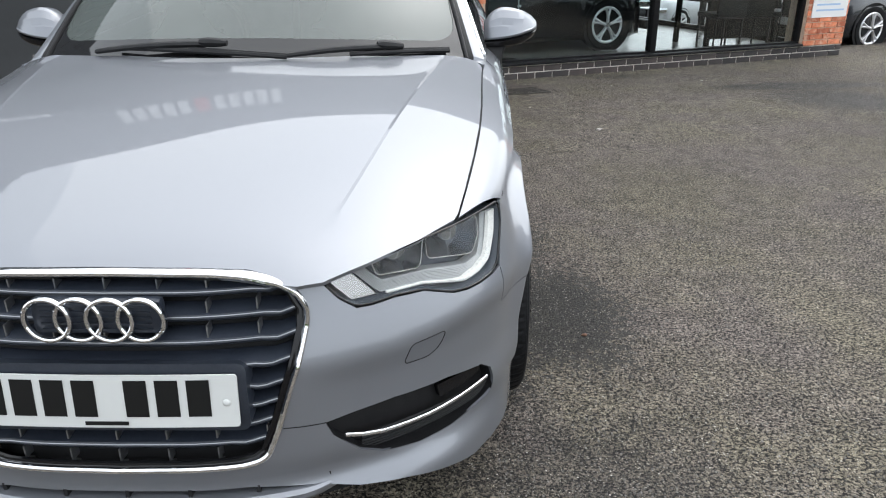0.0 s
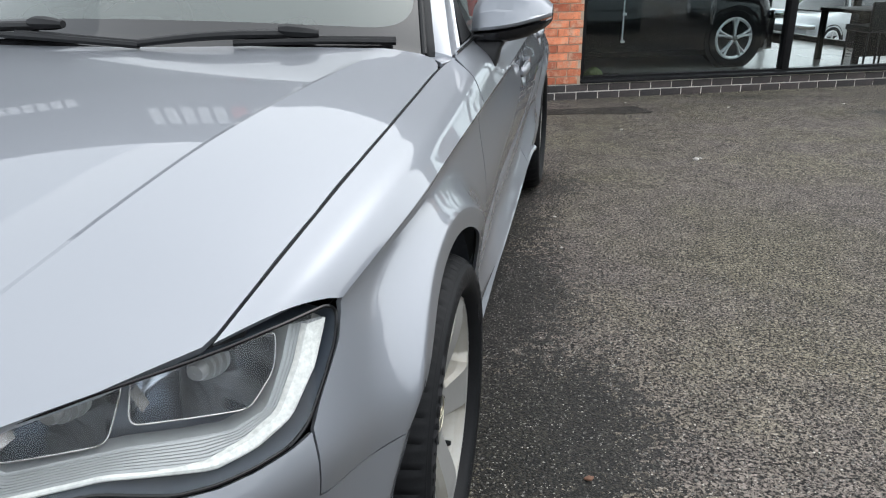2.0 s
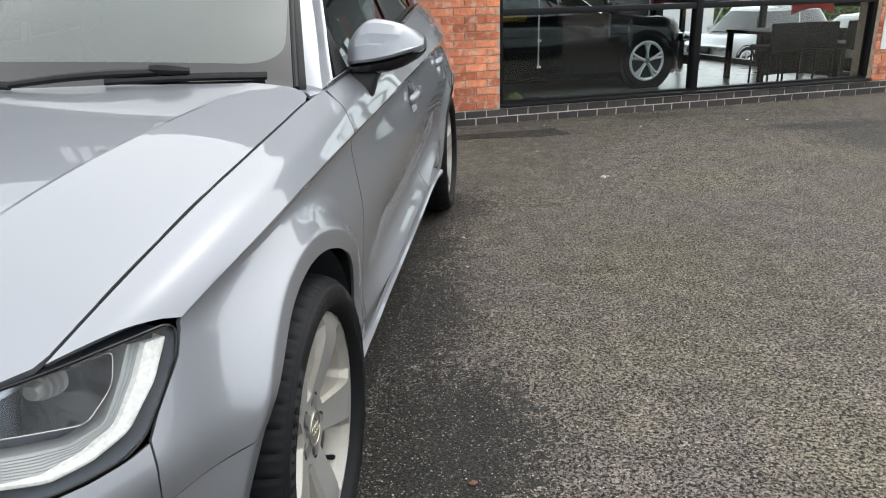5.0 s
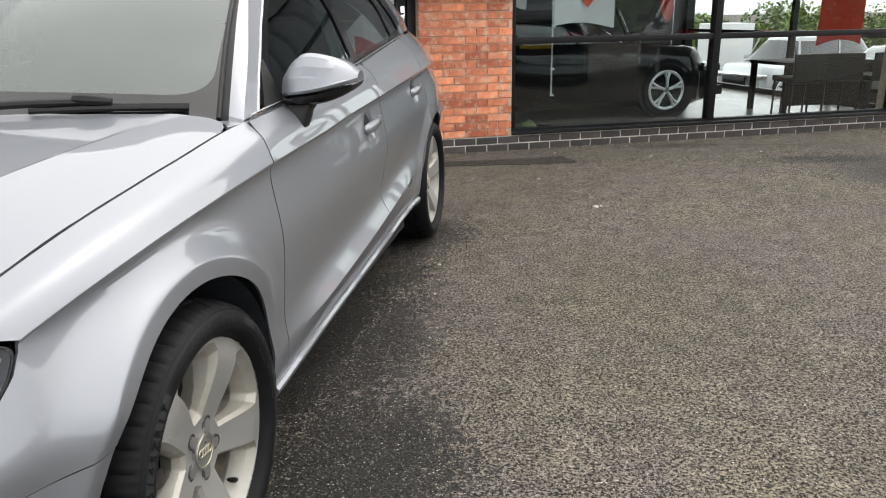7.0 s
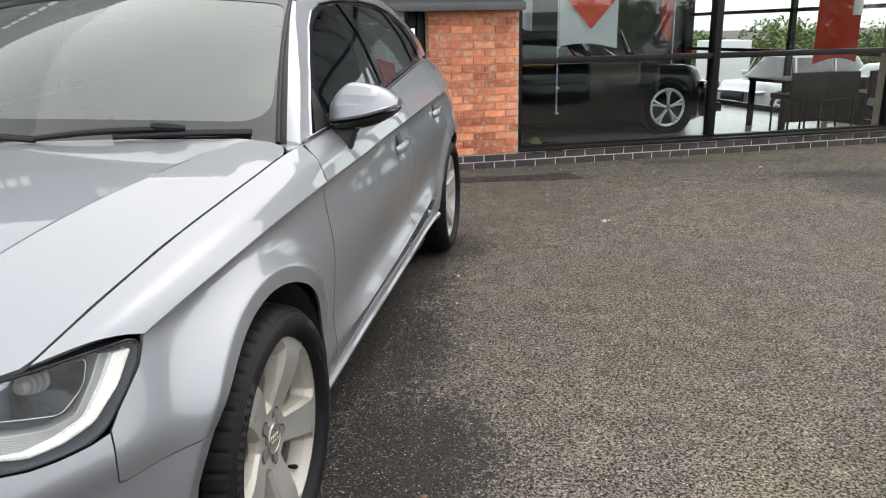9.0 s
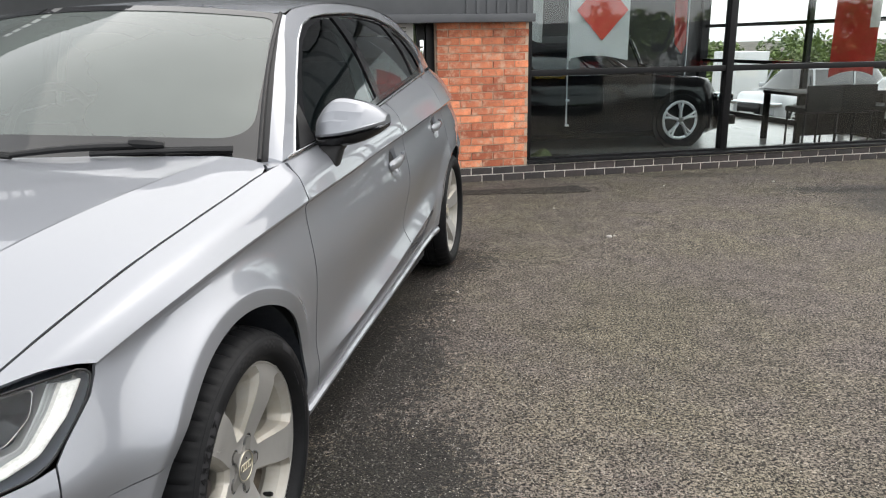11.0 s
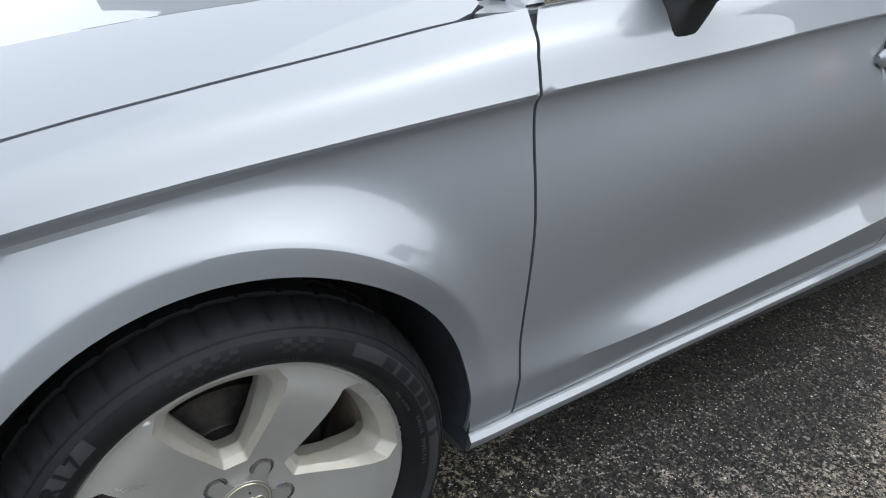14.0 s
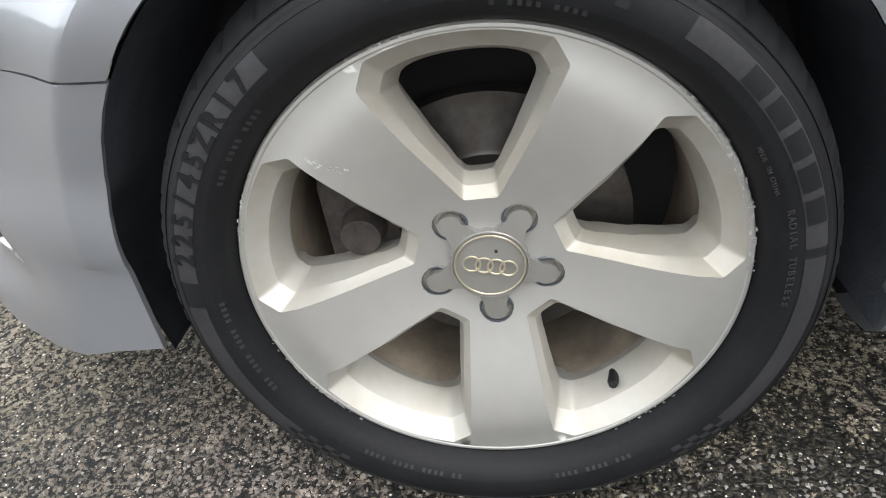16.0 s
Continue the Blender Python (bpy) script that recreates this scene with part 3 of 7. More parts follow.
# door gaps, as (y, z), from the sill up
CUT_A = [(1.354, 0.268), (1.354, 0.34), (1.353, 0.45), (1.349, 0.60), (1.347, 0.72), (1.346, 0.80), (1.345, 0.840), (1.350, 0.880), (1.363, 0.912), (1.378, 0.925)]
CUT_B = [(2.440, 0.312), (2.425, 0.43), (2.436, 0.68), (2.420, 0.80), (2.405, 0.888), (2.425, 0.95), (2.452, 0.995)]
CUT_C = [(2.960, 0.332), (3.06, 0.365), (3.20, 0.46), (3.29, 0.60), (3.325, 0.734), (3.31, 0.86), (3.285, 0.935), (3.30, 1.0), (3.34, 1.055)]


def cut(line, dy, n=6):
    return [at_z(y + dy, z) for y, z in dense(line, 0.03, closed=False)]


# headlight outline on the nose, as (q, z)
LAMP = [(0.437, 0.698), (0.476, 0.651), (0.509, 0.628), (0.544, 0.627), (0.600, 0.632), (0.673, 0.628), (0.711, 0.616), (0.751, 0.603), (0.798, 0.598), (0.841, 0.599), (0.893, 0.604), (0.931, 0.618), (0.981, 0.655), (1.015, 0.685), (1.031, 0.706), (1.037, 0.718)]
LAMP_TOP = [(1.033, 0.726), (1.022, 0.731), (0.990, 0.732), (0.915, 0.731), (0.824, 0.726), (0.696, 0.721), (0.546, 0.706)]


def q_at(y, z):
    """Where round the nose a point lies this far back."""
    a, b = 0.0, NOSE_END + 0.25
    for _ in range(26):
        m = 0.5 * (a + b)
        if nose(m, z)[1] < y:
            a = m
        else:
            b = m
    return 0.5 * (a + b)


def fender_skin(y, v):
    """The side, running into the nose by the headlight."""
    x, y, z = side(y, v)
    w = smooth(0.76, 0.46, y) * smooth(6.15, 5.7, v)
    if w > 0:
        x += (nose(q_at(y, z), z)[0] - x) * w
    return (x, y, z)


FOLD = (0.027, 0.034, 0.038, 0.042, 0.046, 0.056)      # lines along the rounded fold of the wheel arch
lamp_back = [at_z(nose(q, z)[1] + 0.0015, z) for q, z in dense([(0.923, 0.521), (0.922, 0.56), (0.930, 0.610), (0.955, 0.634), (0.985, 0.658), (1.022, 0.688), (1.043, 0.716)], 0.02, False)]
fender_outline = (
    [(0.358, 7.985)] + side_line(7.985, 0.40, 1.372, 50)[0:]
    + cut(CUT_A, -GAP)[::-1][1:]
    + [at_z(1.348, 0.262), at_z(1.262, 0.262)]
    + arc_v(AXLE_F, -6, 145.6, 50)
    + [at_z(0.54, 0.519), at_z(0.46, 0.5185), at_z(0.40, 0.517)] + lamp_back
    + [(0.512, 6.0), (0.49, 6.35), (0.44, 7.0), (0.39, 7.6)])
for sgn in (1, -1):
    part("fender", panel(fender_skin, fender_outline, 0.0142, scale_v=SV, mirror=sgn, thick=0.007, lines=[arc_v(AXLE_F, 24, 180 - math.degrees(math.asin(0.2125 / (ARCH_R + d))), 50, ARCH_R + d) for d in FOLD]), SILVER, car, sharp=17)

door_f = cut(CUT_A, GAP) + side_line(7.97, 1.39, 2.44, 40) + cut(CUT_B, -GAP)[::-1] + [(2.436, 1.06), (1.354, 1.06)]
door_r = cut(CUT_B, GAP) + side_line(7.97, 2.47, 3.33, 30) + cut(CUT_C, -GAP)[::-1] + [(2.955, 1.06), (2.444, 1.06)]
quarter = (cut(CUT_C, GAP) + side_line(7.97, 3.36, 4.16, 24) + [(4.18, 7), (4.19, 6), (4.2, 5), (4.2, 4), (4.19, 3), (4.17, 2), (4.15, 1), at_z(4.13, 0.24), at_z(3.88, 0.24)]
           + arc_v(AXLE_R, -8, 188, 50) + [at_z(3.165, 0.332), at_z(2.975, 0.330)])


def recess(fn, centre_y, centre_z, half):
    """The surface with the dished cup behind a door handle."""
    def f(y, v):
        x, y, z = fn(y, v)
        d = math.hypot((y - centre_y) / half, (z - centre_z) / (half * 0.85))
        return (x - 0.022 * (1 - smooth(0.55, 1.05, d)), y, z)
    return f


def handle(bm, y0, y1, z, x, sgn):
    """A grab handle, bowed, thicker at its forward end."""
    rows = []
    n = 14
    for i in range(n + 1):
        s = i / n
        y = y0 + (y1 - y0) * s
        h = 0.013 + 0.006 * math.sin(math.pi * min(s * 1.1, 1)) + 0.004 * (1 - s)
        w = 0.010 + 0.003 * math.sin(math.pi * s)
        bow = 0.020 * math.sin(math.pi * (0.12 + 0.76 * s)) ** 0.7
        if i in (0, n):
            h, w = h * 0.45, w * 0.5
        rows.append([(sgn * (x + bow + w * math.cos(k * math.tau / 12)), y, z + 0.012 * s + h * math.sin(k * math.tau / 12)) for k in range(12)])
    vs = grid_mesh(bm, rows, closed_u=True)
    bm.faces.new(vs[0]), bm.faces.new(vs[-1])
    bmesh.ops.recalc_face_normals(bm, faces=bm.faces)
    return bm


for sgn in (1, -1):
    for outline, hy, hz, nm in ((door_f, 2.245, 0.797, "front"), (door_r, 3.075, 0.842, "rear")):
        d = part("door", panel(recess(side, hy - 0.015, hz, 0.062), outline, 0.0142, scale_v=SV, mirror=sgn), SILVER, car)
        hx = side(hy, side_v(hy, hz))[0]
        part("handle", handle(bmesh.new(), hy - 0.10, hy + 0.095, hz - 0.004, hx - 0.006, sgn), SILVER, d, "silver pull handle")
        part("lock_cover", boxed(sgn * (hx - 0.004), hy + 0.098, hz - 0.008, sgn * (hx + 0.014), hy + 0.118, hz + 0.024, 0.004), SILVER, d)
    part("rear_quarter", panel(side, quarter, 0.0284, scale_v=SV, mirror=sgn), SILVER, car)
    # sill: a rounded strip with a bright edge along its top
    rows = []
    for i in range(41):
        y = 1.262 + (3.10 - 1.262) * i / 40
        x = side(y, 1.0)[0]
        rows.append([(sgn * (x + dx), y, z + sill_rise(y)) for dx, z in ((-0.012, 0.262), (0.006, 0.256), (0.013, 0.247), (0.012, 0.238), (0.004, 0.222), (-0.02, 0.203), (-0.06, 0.192), (-0.10, 0.19))])
    bm = bmesh.new()
    vs = grid_mesh(bm, rows)
    for r in (vs[0], vs[-1]):
        bm.faces.new(r)
    bmesh.ops.recalc_face_normals(bm, faces=bm.faces)
    part("sill", bm, SILVER, car)
    # dark shell behind the panel gaps
    inner = lambda y, v: (side(y, v)[0] - 0.013, y, side(y, v)[2])  # noqa: E731
    shell = [(1.27, 0.8), (3.13, 0.8)] + arc_v(AXLE_R, 176, 4, 40, ARCH_R + 0.02) + [(3.89, 1.0), (4.15, 1.0), (4.17, 7.9)] + side_line(7.9, 4.15, 0.46, 60) + [(0.52, 6.2), (0.50, 5.0)] + arc_v(AXLE_F, 136, -4, 40, ARCH_R + 0.02)
    part("inner_shell", panel(inner, shell, 0.03, scale_v=SV, mirror=sgn, thick=0), DARK, car)

# bonnet
bonnet_edge = [(0.0, 0.086), (0.15, 0.084), (0.27, 0.083), (0.34, 0.080), (0.372, 0.082), (0.42, 0.101), (0.50, 0.169), (0.60, 0.263), (0.675, 0.348)]
bonnet_side = [(top_x(y) - 0.004, y) for y in (0.37, 0.45, 0.6, 0.75, 0.9, 1.05, 1.15, 1.22)]
bonnet_rear = [(0.766, 1.262), (0.760, 1.292), (0.745, 1.315), (0.715, 1.315), (0.60, 1.258), (0.45, 1.205), (0.25, 1.168), (0.0, 1.155)]
half_b = dense(bonnet_edge, 0.03, False) + dense(bonnet_side, 0.03, False) + dense(bonnet_rear, 0.03, False)
full_b = half_b + [(-x, y) for x, y in half_b[::-1][1:-1]]


def bonnet(x, y):
    z = bonnet_z(x, y)
    nose_drop = smooth(0.14, 0.0, y - (0.075 + 0.62 * max(abs(x) - 0.34, 0) ** 1.15))
    return (x, y, z - 0.005 * nose_drop ** 2)


ridges = [[(k * (ridge_x(y) + d), y) for y in [0.16 + 0.085 * i for i in range(13)]] for k in (1, -1) for d in (0.0, RIDGE_W)]
part("bonnet", panel(bonnet, full_b, 0.0155, thick=0.011, lines=ridges), SILVER, car, sharp=9)
part("bonnet_underside", panel(lambda x, y: (x, y, bonnet_z(x, y) - 0.022), [(0.0, 0.10), (0.36, 0.10), (0.70, 0.38), (0.745, 0.8), (0.785, 1.2), (0.80, 1.36), (0.5, 1.27), (0.0, 1.2), (-0.5, 1.27), (-0.80, 1.36), (-0.785, 1.2), (-0.745, 0.8), (-0.70, 0.38), (-0.36, 0.10)], 0.05, thick=0), DARK, car)

# bumper, in (q, z): grille, lamps and fog openings left free
GRILLE = [(0.0, 0.733), (0.18, 0.730), (0.30, 0.722), (0.352, 0.709), (0.392, 0.686), (0.413, 0.648), (0.408, 0.615), (0.396, 0.585), (0.363, 0.500), (0.326, 0.388), (0.305, 0.340), (0.285, 0.326), (0.25, 0.319), (0.12, 0.317), (0.0, 0.316)]
FOG = [(0.420, 0.394), (0.575, 0.408), (0.72, 0.404), (0.834, 0.388), (0.868, 0.366), (0.878, 0.336), (0.880, 0.296), (0.86, 0.285), (0.736, 0.266), (0.64, 0.264), (0.548, 0.275), (0.495, 0.300), (0.434, 0.360)]
neg = lambda poly: [(-q, z) for q, z in poly[::-1]]  # noqa: E731
grille_full = GRILLE + neg(GRILLE)[1:-1]
arch_front = [(q_at(AXLE_F - math.sqrt(ARCH_R ** 2 - ((z - ARCH_Z) * (1.0 if z > ARCH_Z else 0.6)) ** 2) + 0.001, z), z) for z in (0.20, 0.235, 0.27, 0.307, 0.34, 0.38, 0.42, 0.46, 0.49, 0.516)]
bump_half = ([(0.0, 0.262), (0.25, 0.262), (0.40, 0.245), (0.485, 0.222), (0.60, 0.206), (0.70, 0.182), (0.80, 0.156), (0.88, 0.154), (0.954, 0.170), (1.005, 0.187)] + arch_front
             + [(1.015, 0.5170), (0.98, 0.5168), (0.936, 0.5150), (0.9228, 0.5190), (0.9207, 0.56), (0.9275, 0.6075)]
             + [(q, z - 0.003) for q, z in LAMP[10::-1]] + [(0.425, 0.704), (0.400, 0.7035), (0.372, 0.7015)] + GRILLE[4:])
bump_full = bump_half + neg(bump_half)[1:-1]
folds = []
for d in FOLD:
    zs = [0.515 - (0.515 - 0.235) * i / 18 for i in range(19)]
    folds.append([(q_at(AXLE_F - math.sqrt((ARCH_R + d) ** 2 - (z - ARCH_Z) ** 2), z), z) for z in zs])
washer = rounded([(0.600, 0.480), (0.618, 0.527), (0.712, 0.532), (0.700, 0.497), (0.668, 0.479)], 0.014)
bumper = part("front_bumper", panel(nose, bump_full, 0.0142, holes=[FOG, neg(FOG), washer, neg(washer)], thick=0.007, lines=folds + [neg(f) for f in folds]), SILVER, car)
shrink = lambda poly, k: [(sum(p[0] for p in poly) / len(poly) + (q - sum(p[0] for p in poly) / len(poly)) * k, sum(p[1] for p in poly) / len(poly) + (z - sum(p[1] for p in poly) / len(poly)) * k) for q, z in poly]  # noqa: E731
for poly in (washer, neg(washer)):
    part("washer_cover", panel(nose, shrink(poly, 0.955), 0.0142, thick=0.006), SILVER, bumper)
    part("washer_seam", tube(bmesh.new(), [nose(q, z) for q, z in dense(shrink(poly, 0.978), 0.01)], 0.0013, 6, closed=True, up=(0, 1, 0)), BLACK, bumper)


def nose_in(depth):
    """The bumper's surface moved inward."""
    def f(q, z):
        x, y, _ = nose(q, z)
        k = abs(q) + 1e-3
        tx, ty = plan_x(k + 1e-3) - plan_x(k - 1e-3), plan_y(k + 1e-3) - plan_y(k - 1e-3)
        h = math.hypot(tx, ty)
        return (x - math.copysign(ty / h, q) * depth, y + tx / h * depth, z)
    return f


# shiny lip under the bumper and the dark intake above it
lip = [(nose(q, 0.236), smooth(0.47, 0.36, abs(q))) for q in [(-0.48 + 0.96 * i / 60) for i in range(61)]]
rows = [[(x, y + (dy if dy > 0.01 else dy * w + 0.012 * (1 - w)), z + dz * (0.4 + 0.6 * w) + 0.006 * (1 - w)) for dy, dz in ((0.05, 0.010), (0.0, 0.010), (-0.010, 0.004), (-0.010, -0.008), (0.0, -0.020), (0.06, -0.024))] for (x, y, z), w in lip]
bm = bmesh.new()
grid_mesh(bm, rows)
bmesh.ops.recalc_face_normals(bm, faces=bm.faces)
part("front_lip", bm, SILVER, bumper)
for q in (-0.42, -0.27, -0.13, 0.0, 0.13, 0.27, 0.42):
    x, y, z = nose(q, 0.255)
    part("intake_rib", boxed(x - 0.004, y + 0.002, 0.243, x + 0.004, y + 0.05, 0.264), BLACK, bumper)
part("intake_back", panel(nose_in(0.05), [(-0.62, 0.19), (0.62, 0.19), (0.62, 0.30), (-0.62, 0.30)], 0.04, thick=0), DARK, bumper)

# grille: back, slats with a bright edge, upright ribs, chrome frame
grille = part("grille", panel(nose_in(0.055), [(q, z if z > 0.35 else z - 0.075) for q, z in dense(grille_full, 0.03)], 0.03, thick=0), DARK, car, "dark grey slatted grille with a chrome frame")


def grille_half_width(z):
    best = 0.0
    for (q0, z0), (q1, z1) in zip(GRILLE[3:], GRILLE[4:]):
        if min(z0, z1) <= z <= max(z0, z1) and z0 != z1:
            best = max(best, q0 + (q1 - q0) * (z - z0) / (z1 - z0))
    return best or 0.25


def slat(z):
    w = grille_half_width(z) - 0.008
    n = 44
    rows, edge = [], []
    for i in range(n + 1):
        q = -w + 2 * w * i / n
        k = smooth(w - 0.085, w - 0.05, abs(q))
        zz = z + 0.012 * smooth(w - 0.075, w, abs(q)) - 0.006 * k
        x, y, _ = nose(q, zz)
        y += 0.012
        rows.append([(x, y + 0.046, zz + 0.016), (x, y + 0.016, zz + 0.010), (x, y + 0.004, zz + 0.006), (x, y, zz - 0.001), (x, y + 0.004, zz - 0.007), (x, y + 0.040, zz - 0.012)])
        edge.append((x, y + 0.0015, zz + 0.0025))
    bm = bmesh.new()
    vs = grid_mesh(bm, rows)
    bm.faces.new(vs[0]), bm.faces.new(vs[-1])
    bmesh.ops.recalc_face_normals(bm, faces=bm.faces)
    s = part("slat", bm, GRILLE_GREY, grille)
    part("bright_edge", tube(bmesh.new(), edge, 0.0015, 6), SLAT_EDGE, s)


for z in (0.685, 0.640, 0.595, 0.548, 0.502, 0.460, 0.418, 0.374):
    slat(z)
for q in (-0.30, -0.20, -0.10, 0.0, 0.10, 0.20, 0.30):
    for z0, z1 in ((0.690, 0.718), (0.645, 0.672), (0.600, 0.628), (0.385, 0.405), (0.330, 0.360)):
        if abs(q) < grille_half_width(0.5 * (z0 + z1)) - 0.02:
            x, y, _ = nose(q + 0.02 * (z0 - 0.5), z0)
            part("upright_rib", boxed(x - 0.0015, y + 0.018, z0, x + 0.0015, y + 0.045, z1), SLAT_EDGE, grille)

def frame_loop(outline, section, step=0.010):
    """A frame that follows an outline on the nose: section points are (inward, depth)."""
    pts = [Vector(p) for p in dense(outline, step)]
    n = len(pts)
    rows = []
    for i, p in enumerate(pts):
        t = (pts[(i + 2) % n] - pts[i - 2]).normalized()
        inn = Vector((t.y, -t.x))
        if inn.dot(Vector((0.0, 0.53)) - p) < 0:
            inn = -inn
        fwd = 0.020 * smooth(0.22, 0.34, abs(p.x)) * smooth(0.60, 0.69, p.y)
        rows.append([nose_in(d - fwd * (d < 0.004))(p.x + inn.x * o, p.y + inn.y * o) for o, d in section])
    bm = bmesh.new()
    grid_mesh(bm, rows, closed_v=True)
    bmesh.ops.recalc_face_normals(bm, faces=bm.faces)
    return bm


grille_round = rounded(grille_full, 0.014, 4)
part("chrome_frame", frame_loop(grille_round, ((-0.002, 0.012), (-0.002, -0.001), (0.0005, -0.005), (0.003, -0.0065), (0.008, -0.0055), (0.011, -0.001), (0.012, 0.010), (0.012, 0.030))), CHROME, grille)
for sgn in (1, -1):
    part("panel_seam", tube(bmesh.new(), [nose_in(-0.0002)(sgn * (0.334 + 0.086 * i / 8), 0.402 - 0.008 * i / 8) for i in range(9)], 0.0012, 6), DARK, bumper)
ring = [nose_in(0.012)(q * 0.957, 0.52 + (z - 0.52) * 0.935) for q, z in dense(grille_full, 0.02)]
part("inner_frame", tube(bmesh.new(), ring, 0.006, 8, closed=True, flat=1.2, up=(0, 1, 0)), BLACK_GLOSS, grille)

# number plate on its holder: a pale front plate with dark bars
PZ0, PZ1 = 0.438, 0.549
holder = part("plate_holder", panel(lambda x, z: (x, nose(x * 0.6, z)[1] + 0.002, z), rounded([(-0.276, PZ0 - 0.018), (0.276, PZ0 - 0.018), (0.276, PZ1 + 0.016), (-0.276, PZ1 + 0.016)], 0.02), 0.04, thick=0.05), GRILLE_GREY, car)
plate_y = lambda x, z: 0.004 - 0.10 * (0.49 - z) + 0.10 * x * x  # noqa: E731
plate = part("number_plate", panel(lambda x, z: (x, plate_y(x, z) - 0.012, z), rounded([(-0.26, PZ0), (0.26, PZ0), (0.26, PZ1), (-0.26, PZ1)], 0.008), 0.03, thick=0.004), PLATE_WHITE, car, "white plate with plain dark bars")
for x0 in (-0.215, -0.155, -0.095, -0.035, 0.065, 0.125, 0.185):
    part("dark_bar", panel(lambda x, z: (x, plate_y(x, z) - 0.0135, z), [(x0 - 0.022, PZ0 + 0.024), (x0 + 0.022, PZ0 + 0.024), (x0 + 0.022, PZ0 + 0.101), (x0 - 0.022, PZ0 + 0.101)], 0.03, thick=0.001), PLATE_BLACK, plate)
part("small_bar", panel(lambda x, z: (x, plate_y(x, z) - 0.0135, z), [(-0.04, PZ0 + 0.006), (0.045, PZ0 + 0.006), (0.045, PZ0 + 0.014), (-0.04, PZ0 + 0.014)], 0.03, thick=0.001), PLATE_BLACK, plate)
for x0 in (-0.237, 0.237):
    bm = bmesh.new()
    bmesh.ops.create_uvsphere(bm, u_segments=14, v_segments=8, radius=0.008, matrix=pose(x0, plate_y(x0, 0.49) - 0.012, 0.49) @ Matrix.Diagonal((1, 0.5, 1, 1)))
    part("screw_cap", bm, PLATE_WHITE, plate)

# emblem: four linked rings on a slatted block
emblem = part("emblem", boxed(-0.125, 0.030, 0.620, 0.125, 0.060, 0.692, 0.012), GRILLE_GREY, car, "four linked chrome rings")
for i in range(4):
    cx = -0.0885 + i * 0.059
    pts = [(cx + 0.043 * math.cos(a), 0.020 + 0.05 * cx * cx + 0.0015 * (i % 2), 0.656 + 0.043 * math.sin(a)) for a in [k * math.tau / 48 for k in range(48)]]
    part("ring", tube(bmesh.new(), pts, 0.0068, 10, closed=True, flat=0.75, up=(0, 1, 0)), CHROME, emblem)
for k in range(5):
    part("emblem_slat", boxed(-0.105, 0.026, 0.630 + k * 0.0125, 0.105, 0.032, 0.634 + k * 0.0125), GRILLE_GREY, emblem)

